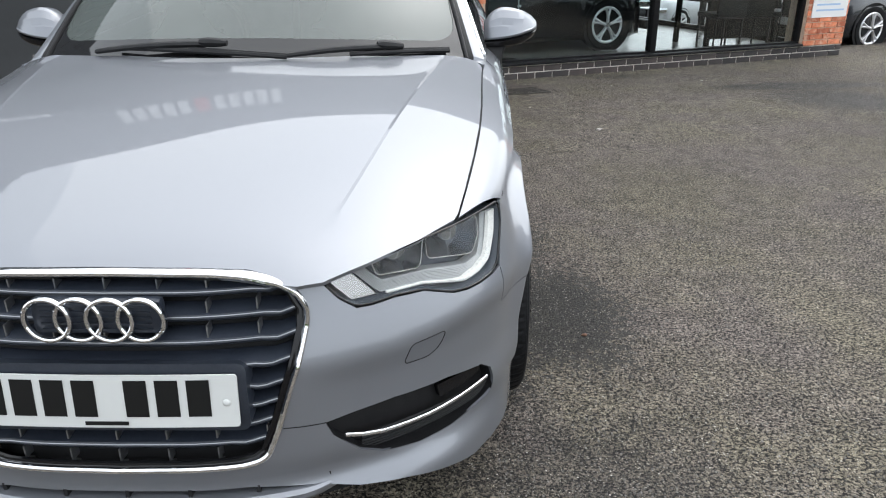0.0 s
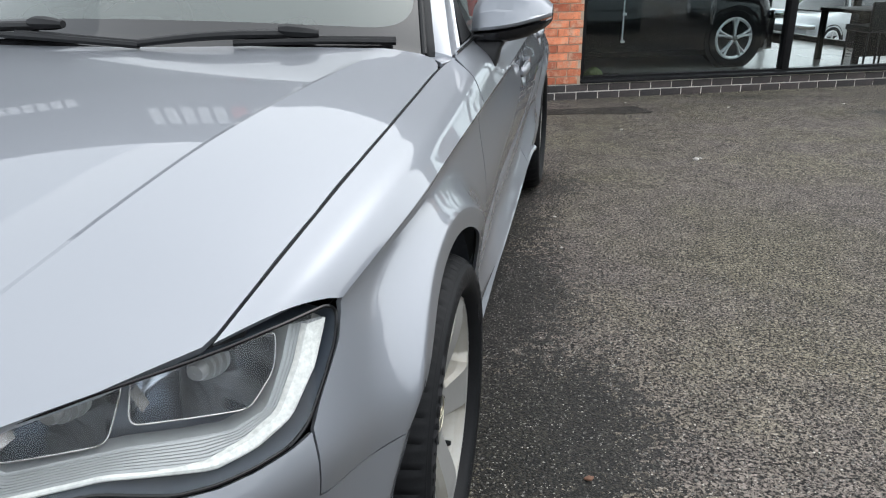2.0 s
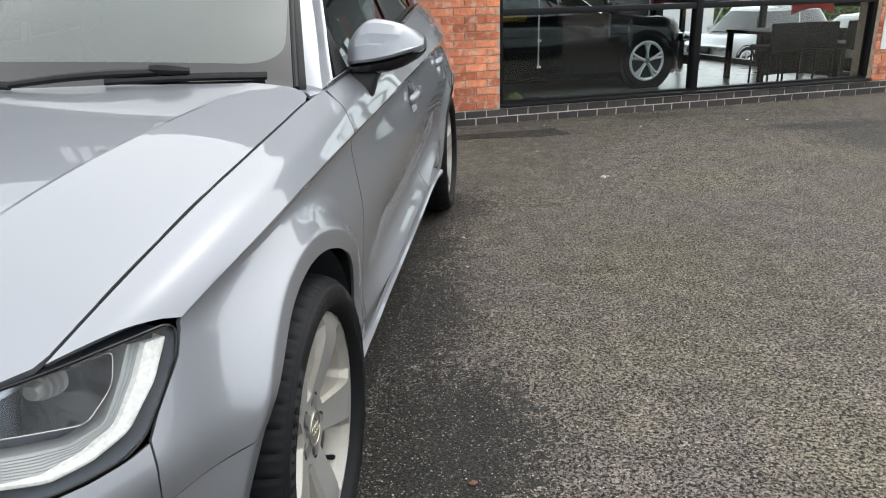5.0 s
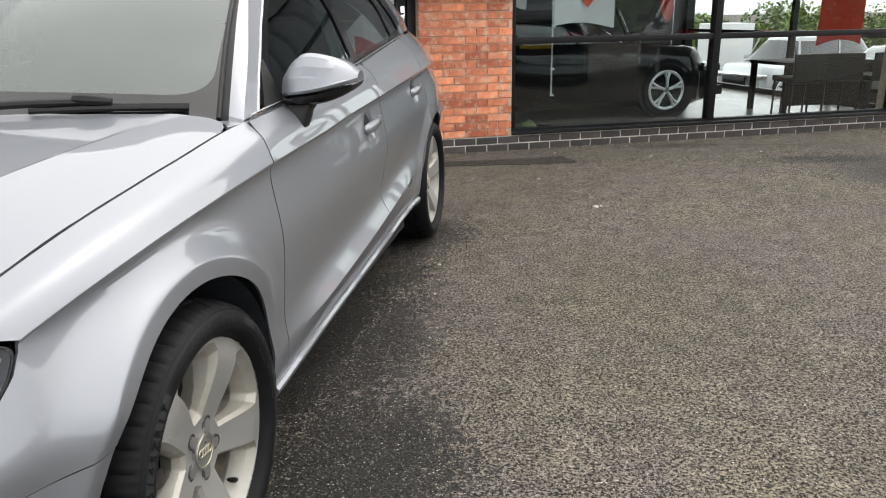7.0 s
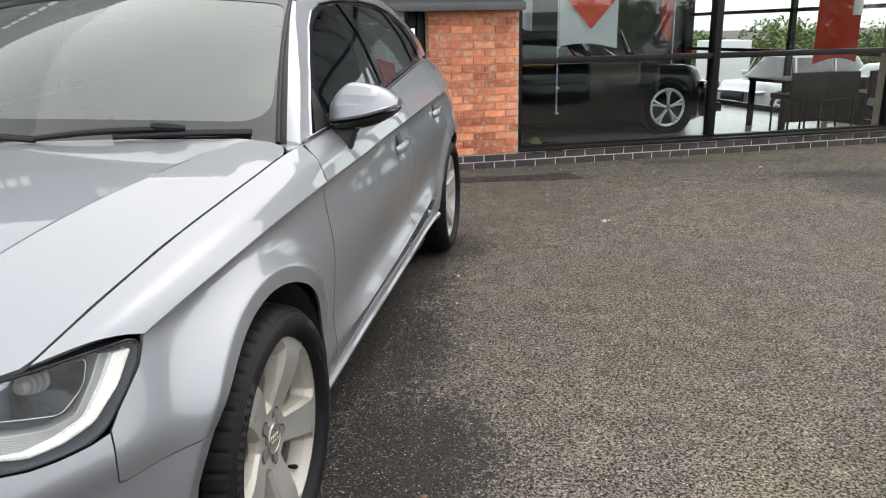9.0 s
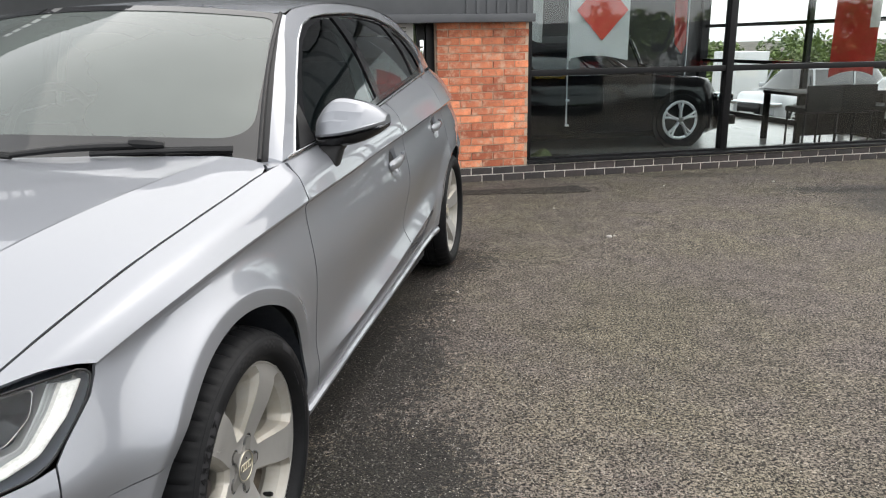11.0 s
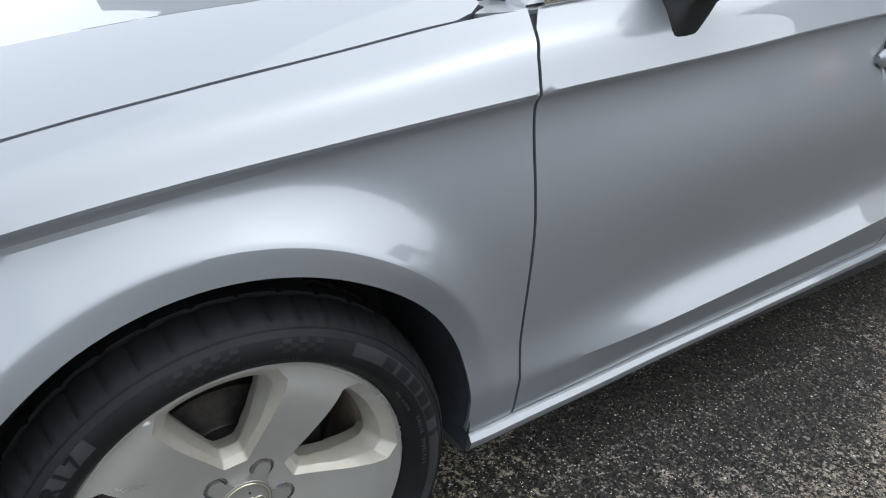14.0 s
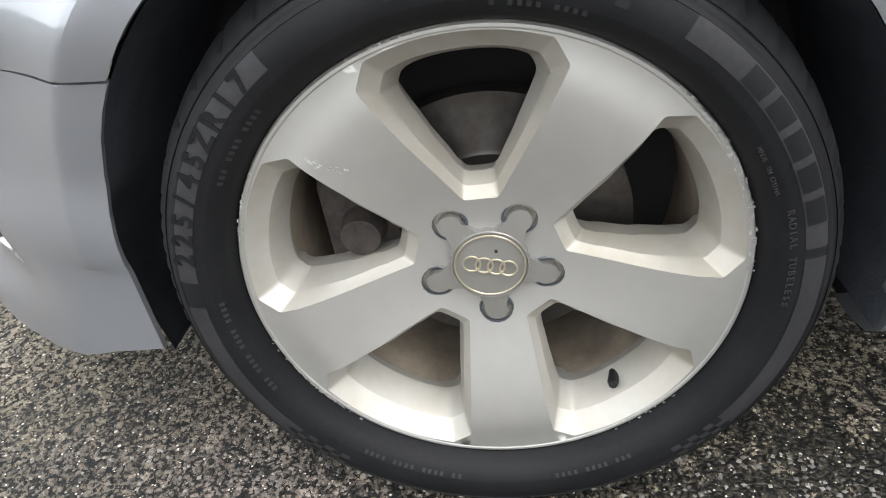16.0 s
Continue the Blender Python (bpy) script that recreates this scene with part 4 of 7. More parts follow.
# fog openings and headlights
for sgn in (1, -1):
    m = (lambda poly: poly) if sgn > 0 else neg
    fog = part("fog_grille", panel(nose_in(0.035), m(FOG), 0.02, thick=0), BLACK, car, "black lower side grille with a bright strip")
    for k in range(6):
        pts = [nose_in(0.022 - 0.003 * k)(sgn * (0.50 + 0.36 * i / 14), 0.282 + 0.011 * k + 0.006 * math.sin(i / 14 * 3)) for i in range(15)]
        part("louvre", tube(bmesh.new(), pts, 0.0028, 6), BLACK, fog)
    pts = [nose_in(0.004)(sgn * q, z) for q, z in dense([(0.461, 0.349), (0.50, 0.339), (0.546, 0.333), (0.661, 0.333), (0.76, 0.339), (0.856, 0.345)], 0.02, False)]
    part("bright_strip", tube(bmesh.new(), pts, 0.0048, 8, flat=0.7), SATIN, fog)
    part("fog_lamp", panel(nose_in(0.018), rounded(m([(0.705, 0.352), (0.700, 0.384), (0.84, 0.382), (0.85, 0.360)]), 0.008), 0.02, thick=0.012), BLACK_GLOSS, fog)

    # walls of the opening, from the skin back to the grille
    bm = bmesh.new()
    grid_mesh(bm, [[nose_in(0.002)(q, z), nose_in(0.037)(q, z)] for q, z in dense(m(FOG), 0.02)], closed_v=True)
    part("fog_surround", bm, BLACK, fog)

    # headlight: lens, grey bowl, two reflector cups, pale tray that bends up into the daytime lamp, ribbed inner blade
    outer = rounded(m(LAMP + LAMP_TOP), 0.014, 4)
    lamp = part("headlight", panel(nose_in(0.098), shrink(outer, 0.97), 0.02, thick=0), HL_GREY, car, "clear headlight with a pale tray and two chrome cups")
    part("lens", panel(nose_in(0.002), shrink(outer, 0.995), 0.0142, thick=0.004), GLASS_LAMP, lamp).visible_shadow = False
    part("lamp_seal", tube(bmesh.new(), [nose_in(0.003)(q, z) for q, z in dense(outer, 0.008)], 0.0024, 6, closed=True, up=(0, 1, 0)), BLACK_GLOSS, lamp)
    rim = []
    for q, z in dense(outer, 0.015):
        rim.append([nose_in(0.004)(q, z), nose_in(0.020)(0.99 * q + 0.01 * sgn * 0.72, 0.95 * z + 0.05 * 0.672), nose_in(0.100)(0.97 * q + 0.03 * sgn * 0.72, 0.97 * z + 0.03 * 0.67)])
    bm = bmesh.new()
    grid_mesh(bm, rim, closed_v=True)
    part("bowl", bm, HL_BLACK, lamp)

    def run(line, n):
        """n + 1 points evenly along an open line."""
        p = [Vector(v) for v in line]
        lens = [0.0]
        for u, v in zip(p, p[1:]):
            lens.append(lens[-1] + (v - u).length)
        out = []
        for i in range(n + 1):
            d, k = lens[-1] * i / n, 0
            while k < len(p) - 2 and d > lens[k + 1]:
                k += 1
            out.append(p[k].lerp(p[k + 1], (d - lens[k]) / (lens[k + 1] - lens[k])))
        return out

    top = run([(0.537, 0.697), (0.562, 0.674), (0.587, 0.656), (0.647, 0.655), (0.719, 0.651), (0.790, 0.640), (0.838, 0.633), (0.890, 0.640), (0.944, 0.684), (0.976, 0.717)], 44)
    low = run([(0.506, 0.698), (0.538, 0.668), (0.571, 0.638), (0.628, 0.638), (0.684, 0.636), (0.743, 0.624), (0.802, 0.611), (0.855, 0.615), (0.914, 0.630), (0.980, 0.670), (1.022, 0.714)], 44)
    rows = []
    for t, l in zip(top, low):
        rows.append([nose_in(d)(sgn * (l.x + (t.x - l.x) * f), l.y + (t.y - l.y) * f) for f, d in [(-0.05, 0.034), (0.0, 0.020), (0.06, 0.016)] + [(0.10 + 0.055 * k, 0.0165 + 0.0006 * k + 0.0014 * (k % 2)) for k in range(16)] + [(1.0, 0.027), (1.03, 0.050)]])
    bm = bmesh.new()
    grid_mesh(bm, rows)
    bmesh.ops.recalc_face_normals(bm, faces=bm.faces)
    part("pale_tray", bm, HL_TRAY, lamp, "pale ribbed tray", sharp=14)
    rows = []
    for i, (t, l) in enumerate(list(zip(top, low))[20:]):
        k = 0.02 + 0.98 * smooth(0, 15, i)
        rows.append([nose_in(d)(sgn * (l.x + (t.x - l.x) * f), l.y + (t.y - l.y) * f) for f, d in ((0.03, 0.017), (0.06, 0.010), (0.06 + 0.60 * k, 0.012), (0.07 + 0.63 * k, 0.020))])
    bm = bmesh.new()
    grid_mesh(bm, rows)
    bmesh.ops.recalc_face_normals(bm, faces=bm.faces)
    part("daytime_lamp", bm, HL_DRL, lamp, "white daytime lamp")
    part("light_guide", tube(bmesh.new(), [nose_in(0.015)(sgn * p.x, p.y - 0.0015) for p in low[8:]], 0.0034, 8, up=(0, 1, 0)), HL_DRL, lamp, "white edge of the tray")
    # inner blade: fine ribs that run with the lamp's edge
    rows = []
    left, right = run([(0.450, 0.699), (0.478, 0.664), (0.508, 0.634)], 8), run([(0.500, 0.700), (0.534, 0.668), (0.567, 0.636)], 8)
    for l, r in zip(left, right):
        rows.append([nose_in(0.020 + (0.0022 if k % 2 else 0.0))(sgn * (l.x + (r.x - l.x) * k / 14), l.y + (r.y - l.y) * k / 14) for k in range(15)])
    bm = bmesh.new()
    grid_mesh(bm, rows)
    part("inner_blade", bm, HL_RIB, lamp, "ribbed grey reflector", sharp=12)
    # two cups with facets and a bulb shield
    for corner in (((0.566, 0.708), (0.574, 0.668), (0.695, 0.660), (0.728, 0.716)), ((0.738, 0.718), (0.722, 0.672), (0.868, 0.648), (0.925, 0.680), (0.950, 0.718))):
        rim_line = dense(rounded([(sgn * q, z) for q, z in corner], 0.014, 4), 0.010)
        cq, cz = sum(p[0] for p in rim_line) / len(rim_line), sum(p[1] for p in rim_line) / len(rim_line)
        rows = []
        for k in range(8):
            s = k / 7
            f, d = math.cos(s * math.pi / 2) ** 0.75, 0.026 + 0.058 * math.sin(s * math.pi / 2)
            rows.append([nose_in(d)(cq + (q - cq) * f, cz + (z - cz) * f) for j, (q, z) in enumerate(rim_line)])
        bm = bmesh.new()
        grid_mesh(bm, rows, closed_u=True)
        cup = part("reflector_cup", bm, HL_CUP, lamp, "smoky chrome reflector cup", sharp=9)
        part("cup_rim", tube(bmesh.new(), [nose_in(0.025)(q, z) for q, z in rim_line], 0.0010, 6, closed=True, up=(0, 1, 0)), HL_RIB, cup)
        bm = revolve(bmesh.new(), [(0.001, 0.030), (0.010, 0.029), (0.0125, 0.024), (0.0125, 0.016), (0.018, 0.015), (0.018, 0.011), (0.016, 0.010), (0.016, 0.007), (0.021, 0.006), (0.021, 0.002), (0.019, 0.001), (0.019, -0.004), (0.024, -0.005), (0.024, -0.014)], 28)
        bmesh.ops.transform(bm, matrix=Matrix.Translation(Vector(nose_in(0.062)(cq + sgn * 0.012, cz + 0.004))) @ Matrix.Rotation(radians(-90), 4, "Z"), verts=bm.verts)
        part("bulb_shield", bm, CAP_GREY, cup, "ringed grey bulb shield")
        side_line_q = [min(p[0] for p in corner) + 0.010, min(p[0] for p in corner) + 0.024]
        flute = [[nose_in(0.030 + 0.016 * f)(sgn * (side_line_q[0] + (side_line_q[1] - side_line_q[0]) * f + 0.010 * (1 - g)), 0.678 + 0.022 * g) for f in (0, 0.3, 0.6, 1.0)] for g in (0, 0.25, 0.5, 0.75, 1.0)]
        bm = bmesh.new()
        grid_mesh(bm, flute)
        bmesh.ops.recalc_face_normals(bm, faces=bm.faces)
        part("bright_flute", bm, HL_RIB, cup, "bright chrome flute")

# ---- cabin: glass, pillars, roof ----
rail_x = curve((1.3, 0.60), (1.95, 0.580), (2.4, 0.590), (3.2, 0.572), (3.6, 0.545), (4.05, 0.50))
rail_z = curve((1.3, 1.16), (1.60, 1.270), (1.95, 1.350), (2.2, 1.383), (2.5, 1.396), (2.9, 1.394), (3.27, 1.375), (3.6, 1.340), (4.05, 1.27))


def cabin(y, w):
    """The cabin's left side, from the window line (w 0) to the roof rail (w 1)."""
    x0, z0, x1, z1 = top_x(y), top_z(y), rail_x(y), rail_z(y)
    return (x0 + (x1 - x0) * w + 0.030 * math.sin(math.pi * min(max(w, 0), 1)) * (0.4 + 0.6 * w), y, z0 + (z1 - z0) * w)


def cab(y, z):
    return (y, (z - top_z(y)) / (rail_z(y) - top_z(y)))


A_FRONT = [(1.372, 0.936), (1.50, 1.035), (1.66, 1.160), (1.82, 1.272), (1.93, 1.335)]
A_BACK = [(1.455, 0.943), (1.56, 1.030), (1.72, 1.150), (1.88, 1.252), (1.99, 1.305), (2.10, 1.334)]
SCREEN_MID_B, SCREEN_MID_T = Vector((0, 1.13, 0.975)), Vector((0, 1.80, 1.372))


def screen(u, t):
    """The windscreen, u from -1 to 1 across, t from its foot up."""
    eb, et = Vector((0.722 * u, 1.13 + 0.235 * abs(u) ** 2.2, 0.975 - 0.038 * u * u)), Vector((0.575 * u, 1.80 + 0.13 * abs(u) ** 2.2, 1.372 - 0.034 * u * u))
    p = eb.lerp(et, t)
    k = 0.035 * math.sin(math.pi * min(max(t, 0), 1))
    return (p.x, p.y - 0.5 * k, p.z + 0.8 * k)


bm = bmesh.new()
grid_mesh(bm, [[screen(-0.985 + 1.97 * j / 48, 0.995 * i / 30) for j in range(49)] for i in range(31)])
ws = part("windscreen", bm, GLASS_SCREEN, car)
ws.visible_shadow = False


# printed border: a ring between the clear field and the edge of the glass
field = dense(rounded([(-0.965, 0.104), (0.965, 0.104), (0.985, 0.50), (0.972, 0.945), (-0.972, 0.945), (-0.985, 0.50)], [0.13, 0.13, 0.1, 0.07, 0.07, 0.1], 8), 0.03)
rows = []
for u, t in field:
    du, dt = u, t - 0.5
    k = min(1.0 / max(abs(du), 1e-6), (0.50 if dt > 0 else 0.53) / max(abs(dt), 1e-6))
    ou, ot = du * k, 0.5 + dt * k
    row = []
    for i in range(4):
        p = screen(u + (ou - u) * i / 3, t + (ot - t) * i / 3)
        row.append((p[0], p[1] - 0.0012, p[2] + 0.0018))
    rows.append(row)
bm = bmesh.new()
grid_mesh(bm, rows, closed_v=True)
bmesh.ops.recalc_face_normals(bm, faces=bm.faces)
if sum(f.normal.z for f in bm.faces) < 0:
    bmesh.ops.reverse_faces(bm, faces=bm.faces)
part("black_band", bm, FRIT, ws, "black printed border")
part("cowl", panel(lambda x, y: (x, y, 0.955 - 0.10 * (y - 1.2) - 0.03 * x * x), [(0, 1.13), (0.5, 1.22), (0.77, 1.33), (0.74, 1.40), (0.5, 1.30), (0, 1.22), (-0.5, 1.30), (-0.74, 1.40), (-0.77, 1.33), (-0.5, 1.22)], 0.05, thick=0.01), BLACK, car)

for sgn in (1, -1):
    part("pillar_foot", panel(lambda x, y: (x, y, 0.9335 + 0.05 * (y - 1.32) - 0.35 * max(x - 0.765, 0)), [(0.752, 1.319), (0.770, 1.290), (0.777, 1.33), (0.786, 1.41), (0.74, 1.43), (0.708, 1.385), (0.715, 1.325)], 0.02, mirror=sgn, thick=0.01), SILVER, car)
    line = dense(A_FRONT, 0.03, False)
    back = dense(A_BACK, 0.03, False)
    rail = [(2.10 + 1.80 * i / 30) for i in range(31)]
    frame_top = curve((2.10, 1.334), (2.3, 1.352), (2.55, 1.360), (2.9, 1.352), (3.2, 1.318), (3.45, 1.24))
    a_out = [cab(y, z) for y, z in line] + [(2.02, 1.0)] + [(y, 1.0) for y in rail] + [cab(3.95, 1.10), cab(3.60, 1.095), cab(3.50, 1.085), cab(3.56, 1.13), cab(3.50, 1.20)] + [cab(y, frame_top(y)) for y in (3.42, 3.3, 3.15, 3.0, 2.8, 2.6, 2.4, 2.25)] + [cab(y, z) for y, z in back[::-1]]
    part("roof_rail", panel(cabin, a_out, 0.02, scale_v=0.4, mirror=sgn, thick=0.012), SILVER, car)
    rows, n = [], 24
    ends = [Vector(cabin(*cab(y, z))) for y, z in dense(A_FRONT, 0.006, False)]
    for i in range(n + 1):
        t = i / n
        a = Vector(screen(0.985, 0.02 + 0.975 * t))
        b = ends[round(t * (len(ends) - 1))]
        row = []
        for k in range(9):
            f = k / 8
            p = a.lerp(b, f) + Vector((0.6, -0.25, 0.25)) * (0.010 * math.sin(math.pi * f ** 0.8) * (1 - 0.5 * t))
            row.append((sgn * p.x, p.y, p.z))
        rows.append(row)
    rows.insert(0, [(x, y - 0.012, z - 0.030) for x, y, z in rows[0]])
    for name, k0, k1, mat in (("pillar_rubber", 0, 3, BLACK), ("front_pillar", 3, 8, SILVER)):
        bm = bmesh.new()
        grid_mesh(bm, [r[k0:k1 + 1] for r in rows])
        bmesh.ops.recalc_face_normals(bm, faces=bm.faces)
        if sum(f.normal.z for f in bm.faces) < 0:
            bmesh.ops.reverse_faces(bm, faces=bm.faces)
        part(name, bm, mat, car)
    strip = [tuple(Vector(screen(sgn * 0.985, t)) + Vector((sgn * 0.006, 0.0, 0.002))) for t in [i / 20 for i in range(21)]]
    part("screen_trim", tube(bmesh.new(), strip, 0.007, 8), BLACK, car)

    def lower(y, w):
        x, y, z = cabin(y, w)
        return (x - 0.008, y, z)

    def deep(y, w):
        x, y, z = cabin(y, w)
        return (x - 0.014, y, z)

    pane_out = [cab(y, z) for y, z in back] + [cab(y, frame_top(y)) for y in (2.25, 2.4, 2.6, 2.8, 3.0, 3.15, 3.3, 3.42)] + [cab(3.50, 1.20), cab(3.56, 1.13), cab(3.50, 1.085)] + [(3.48 - (3.48 - 1.46) * i / 30, 0.012) for i in range(31)]
    f_hole = [cab(1.62, 0.985), cab(1.70, 1.085), cab(1.80, 1.165), cab(1.92, 1.245), cab(2.05, 1.298), cab(2.20, 1.330), cab(2.31, 1.338), cab(2.36, 1.20), cab(2.395, 1.03), cab(2.0, 0.995)]
    r_hole = [cab(2.475, 1.035), cab(2.43, 1.20), cab(2.385, 1.340), cab(2.6, 1.345), cab(2.85, 1.338), cab(3.02, 1.322), cab(3.16, 1.20), cab(3.22, 1.085), cab(2.9, 1.062)]
    q_hole = [cab(3.255, 1.095), cab(3.20, 1.20), cab(3.13, 1.295), cab(3.28, 1.262), cab(3.42, 1.175), cab(3.47, 1.112)]
    part("window_frame", panel(lower, pane_out, 0.02, holes=[rounded(h, 0.012) for h in (f_hole, r_hole, q_hole)], scale_v=0.4, mirror=sgn, thick=0.012), BLACK_GLOSS, car, "gloss black window frame")
    for h in (f_hole, r_hole, q_hole):
        part("side_window", panel(deep, shrink(h, 1.03), 0.04, scale_v=0.4, mirror=sgn, thick=0), GLASS_SIDE, car).visible_shadow = False
    trim = [(sgn * (cabin(y, 0.006)[0] + 0.004), y, cabin(y, 0.006)[2] + 0.004) for y in [1.395 + (3.50 - 1.395) * i / 40 for i in range(41)]]
    part("bright_window_strip", tube(bmesh.new(), trim, 0.007, 8, flat=0.55), SATIN, car, "bright metal strip")
    trim = [(sgn * (cabin(*cab(y, z))[0] + 0.001), y, z) for y, z in dense([(1.40, 0.938)] + A_BACK + [(2.25, 1.349), (2.55, 1.361), (2.9, 1.353), (3.2, 1.319), (3.44, 1.245), (3.52, 1.19)], 0.04, False)]
    part("bright_window_strip", tube(bmesh.new(), trim, 0.0035, 6), SATIN, car)

    # door mirror: faceted shell, black lower half, stalk, glass
    m_top = curve((0.0, 1.030), (0.12, 1.061), (0.32, 1.082), (0.60, 1.076), (0.85, 1.056), (1.0, 1.030))
    m_low = curve((0.0, 0.938), (0.40, 0.944), (0.70, 0.956), (0.93, 0.977), (1.0, 0.990))
    m_seam = curve((0.0, 0.968), (0.5, 0.980), (1.0, 1.003))
    m_front = curve((0.0, 1.612), (0.10, 1.598), (0.35, 1.590), (0.70, 1.606), (0.92, 1.645), (1.0, 1.685))

    def mirror_row(s, up):
        """One section of the mirror; s runs from the inner end outward."""
        f, back, t, lo, b = m_front(s), 1.700 + 0.055 * s, m_top(s), m_low(s), m_seam(s)
        c = b + 0.62 * (t - b) - 0.022 * math.sin(math.pi * s)
        k = min(1.0, (back - f) / 0.11)
        if up:
            sec = [(back, b), (f + 0.012 * k, b), (f + 0.003 * k, b + 0.003), (f, b + 0.010), (f + 0.006 * k, b + 0.5 * (c - b)), (f + 0.012 * k, c - 0.003), (f + 0.016 * k, c + 0.002), (f + 0.024 * k, c + 0.45 * (t - c)), (f + 0.044 * k, c + 0.86 * (t - c)), (f + 0.060 * k, t), (f + 0.080 * k, t), (back - 0.006, t - 0.006), (back, t - 0.016)]
        else:
            sec = [(back - 0.002, b - 0.003), (f + 0.012 * k, b - 0.003), (f + 0.005 * k, b - 0.006), (f + 0.005 * k, 0.5 * (b + lo)), (f + 0.010 * k, lo + 0.008), (f + 0.026 * k, lo), (back - 0.024 * k, lo + 0.003), (back - 0.004, lo + 0.012)]
        return [(sgn * (0.785 + 0.198 * s), y, z) for y, z in sec]

    def half(up):
        bm = bmesh.new()
        vs = grid_mesh(bm, [mirror_row(i / 24, up) for i in range(25)], closed_u=True)
        bm.faces.new(vs[0]), bm.faces.new(vs[-1])
        bmesh.ops.recalc_face_normals(bm, faces=bm.faces)
        return bm

    mirror = part("door_mirror", half(True), SILVER, car, "silver door mirror with a black underside", sharp=20)
    part("mirror_underside", half(False), BLACK_GLOSS, mirror, sharp=32)
    rows = []
    for z, x0, x1, y0, y1 in ((0.950, 0.790, 0.870, 1.612, 1.685), (0.934, 0.782, 0.864, 1.606, 1.682), (0.930, 0.776, 0.860, 1.602, 1.680), (0.912, 0.776, 0.856, 1.596, 1.672), (0.886, 0.790, 0.850, 1.592, 1.655), (0.868, 0.808, 0.842, 1.594, 1.640)):
        cxx, cy, wx, wy = 0.5 * (x0 + x1), 0.5 * (y0 + y1), 0.5 * (x1 - x0), 0.5 * (y1 - y0)
        rows.append([(sgn * (cxx + wx * math.copysign(abs(math.cos(a)) ** 0.5, math.cos(a))), cy + wy * math.copysign(abs(math.sin(a)) ** 0.5, math.sin(a)), z) for a in [k * math.tau / 20 for k in range(20)]])
    bm = bmesh.new()
    vs = grid_mesh(bm, rows, closed_u=True)
    bm.faces.new(vs[-1])
    bmesh.ops.recalc_face_normals(bm, faces=bm.faces)
    part("mirror_foot", bm, BLACK, mirror)
    part("mirror_glass", boxed(sgn * 0.80, 1.700, 0.975, sgn * 0.935, 1.716, 1.045, 0.004), CHROME, mirror)
    part("sail_panel", panel(lambda y, w: (cabin(y, w)[0] + 0.001, y, cabin(y, w)[2]), [cab(1.50, 0.952), cab(1.625, 0.962), cab(1.63, 1.07), cab(1.60, 1.055)], 0.03, scale_v=0.4, mirror=sgn, thick=0.01), BLACK, car)

# roof and tail, closing the body
rows = []
for i in range(41):
    y = 1.80 + 2.25 * i / 40
    row = []
    for j in range(25):
        u = -1 + 2 * j / 24
        yy = y + (0.13 * abs(u) ** 2.2 if i == 0 else 0.13 * abs(u) ** 2.2 * max(0, 1 - i / 8))
        row.append(((rail_x(max(yy, 1.93)) + 0.004) * u, yy, rail_z(max(yy, 1.9)) + 0.026 * (1 - u * u) + (0.0 if i else -0.004)))
    rows.append(row)
bm = bmesh.new()
grid_mesh(bm, rows)
bmesh.ops.recalc_face_normals(bm, faces=bm.faces)
part("roof", bm, SILVER, car)
part("roof_lining", panel(lambda x, y: (x, y, rail_z(y) - 0.012), [(-0.56, 1.98), (0.56, 1.98), (0.50, 3.9), (-0.50, 3.9)], 0.1, thick=0), LINING, car)
rows = []
for k in range(15):
    v = 0.3 + 7.6 * k / 14
    x, y, z = side(4.18, v)
    rows.append([(x * math.cos(math.pi * j / 16), 4.18 + 0.13 * math.sin(math.pi * j / 16) ** 0.8, z) for j in range(17)])
for k in range(1, 8):
    s = k / 7
    x, z, y = top_x(4.16) + (rail_x(4.05) - top_x(4.16)) * s, 1.09 + (1.275 - 1.09) * s, 4.18 - 0.13 * s
    rows.append([(x * math.cos(math.pi * j / 16), y + 0.10 * math.sin(math.pi * j / 16) ** 0.8, z) for j in range(17)])
bm = bmesh.new()
grid_mesh(bm, rows)
bmesh.ops.recalc_face_normals(bm, faces=bm.faces)
part("tailgate", bm, SILVER, car)
TAIL_RED = material("tail_lamp_red", (0.35, 0.02, 0.02), 0.15)
for sgn in (1, -1):
    part("tail_lamp", panel(lambda y, v: (side(y, v)[0] + 0.004, y, side(y, v)[2]), rounded([(3.98, 6.3), (4.17, 6.2), (4.17, 7.6), (4.02, 7.5)], 0.03), 0.03, scale_v=SV, mirror=sgn, thick=0.01), TAIL_RED, car, "red tail lamp")
part("floorpan", boxed(-0.78, 1.28, 0.17, 0.78, 3.10, 0.20), DARK, car)
part("floorpan", boxed(-0.55, 0.30, 0.18, 0.55, 4.10, 0.215), DARK, car)

# wipers, lying along the foot of the screen
def on_screen(u, t, lift):
    p = Vector(screen(u, t))
    return (p.x, p.y - 0.8 * lift, p.z + lift)


def along(u0, t0, u1, t1, lift, n=12, arch=0.0):
    return [on_screen(u0 + (u1 - u0) * i / n, t0 + (t1 - t0) * i / n, lift + arch * math.sin(math.pi * i / n)) for i in range(n + 1)]


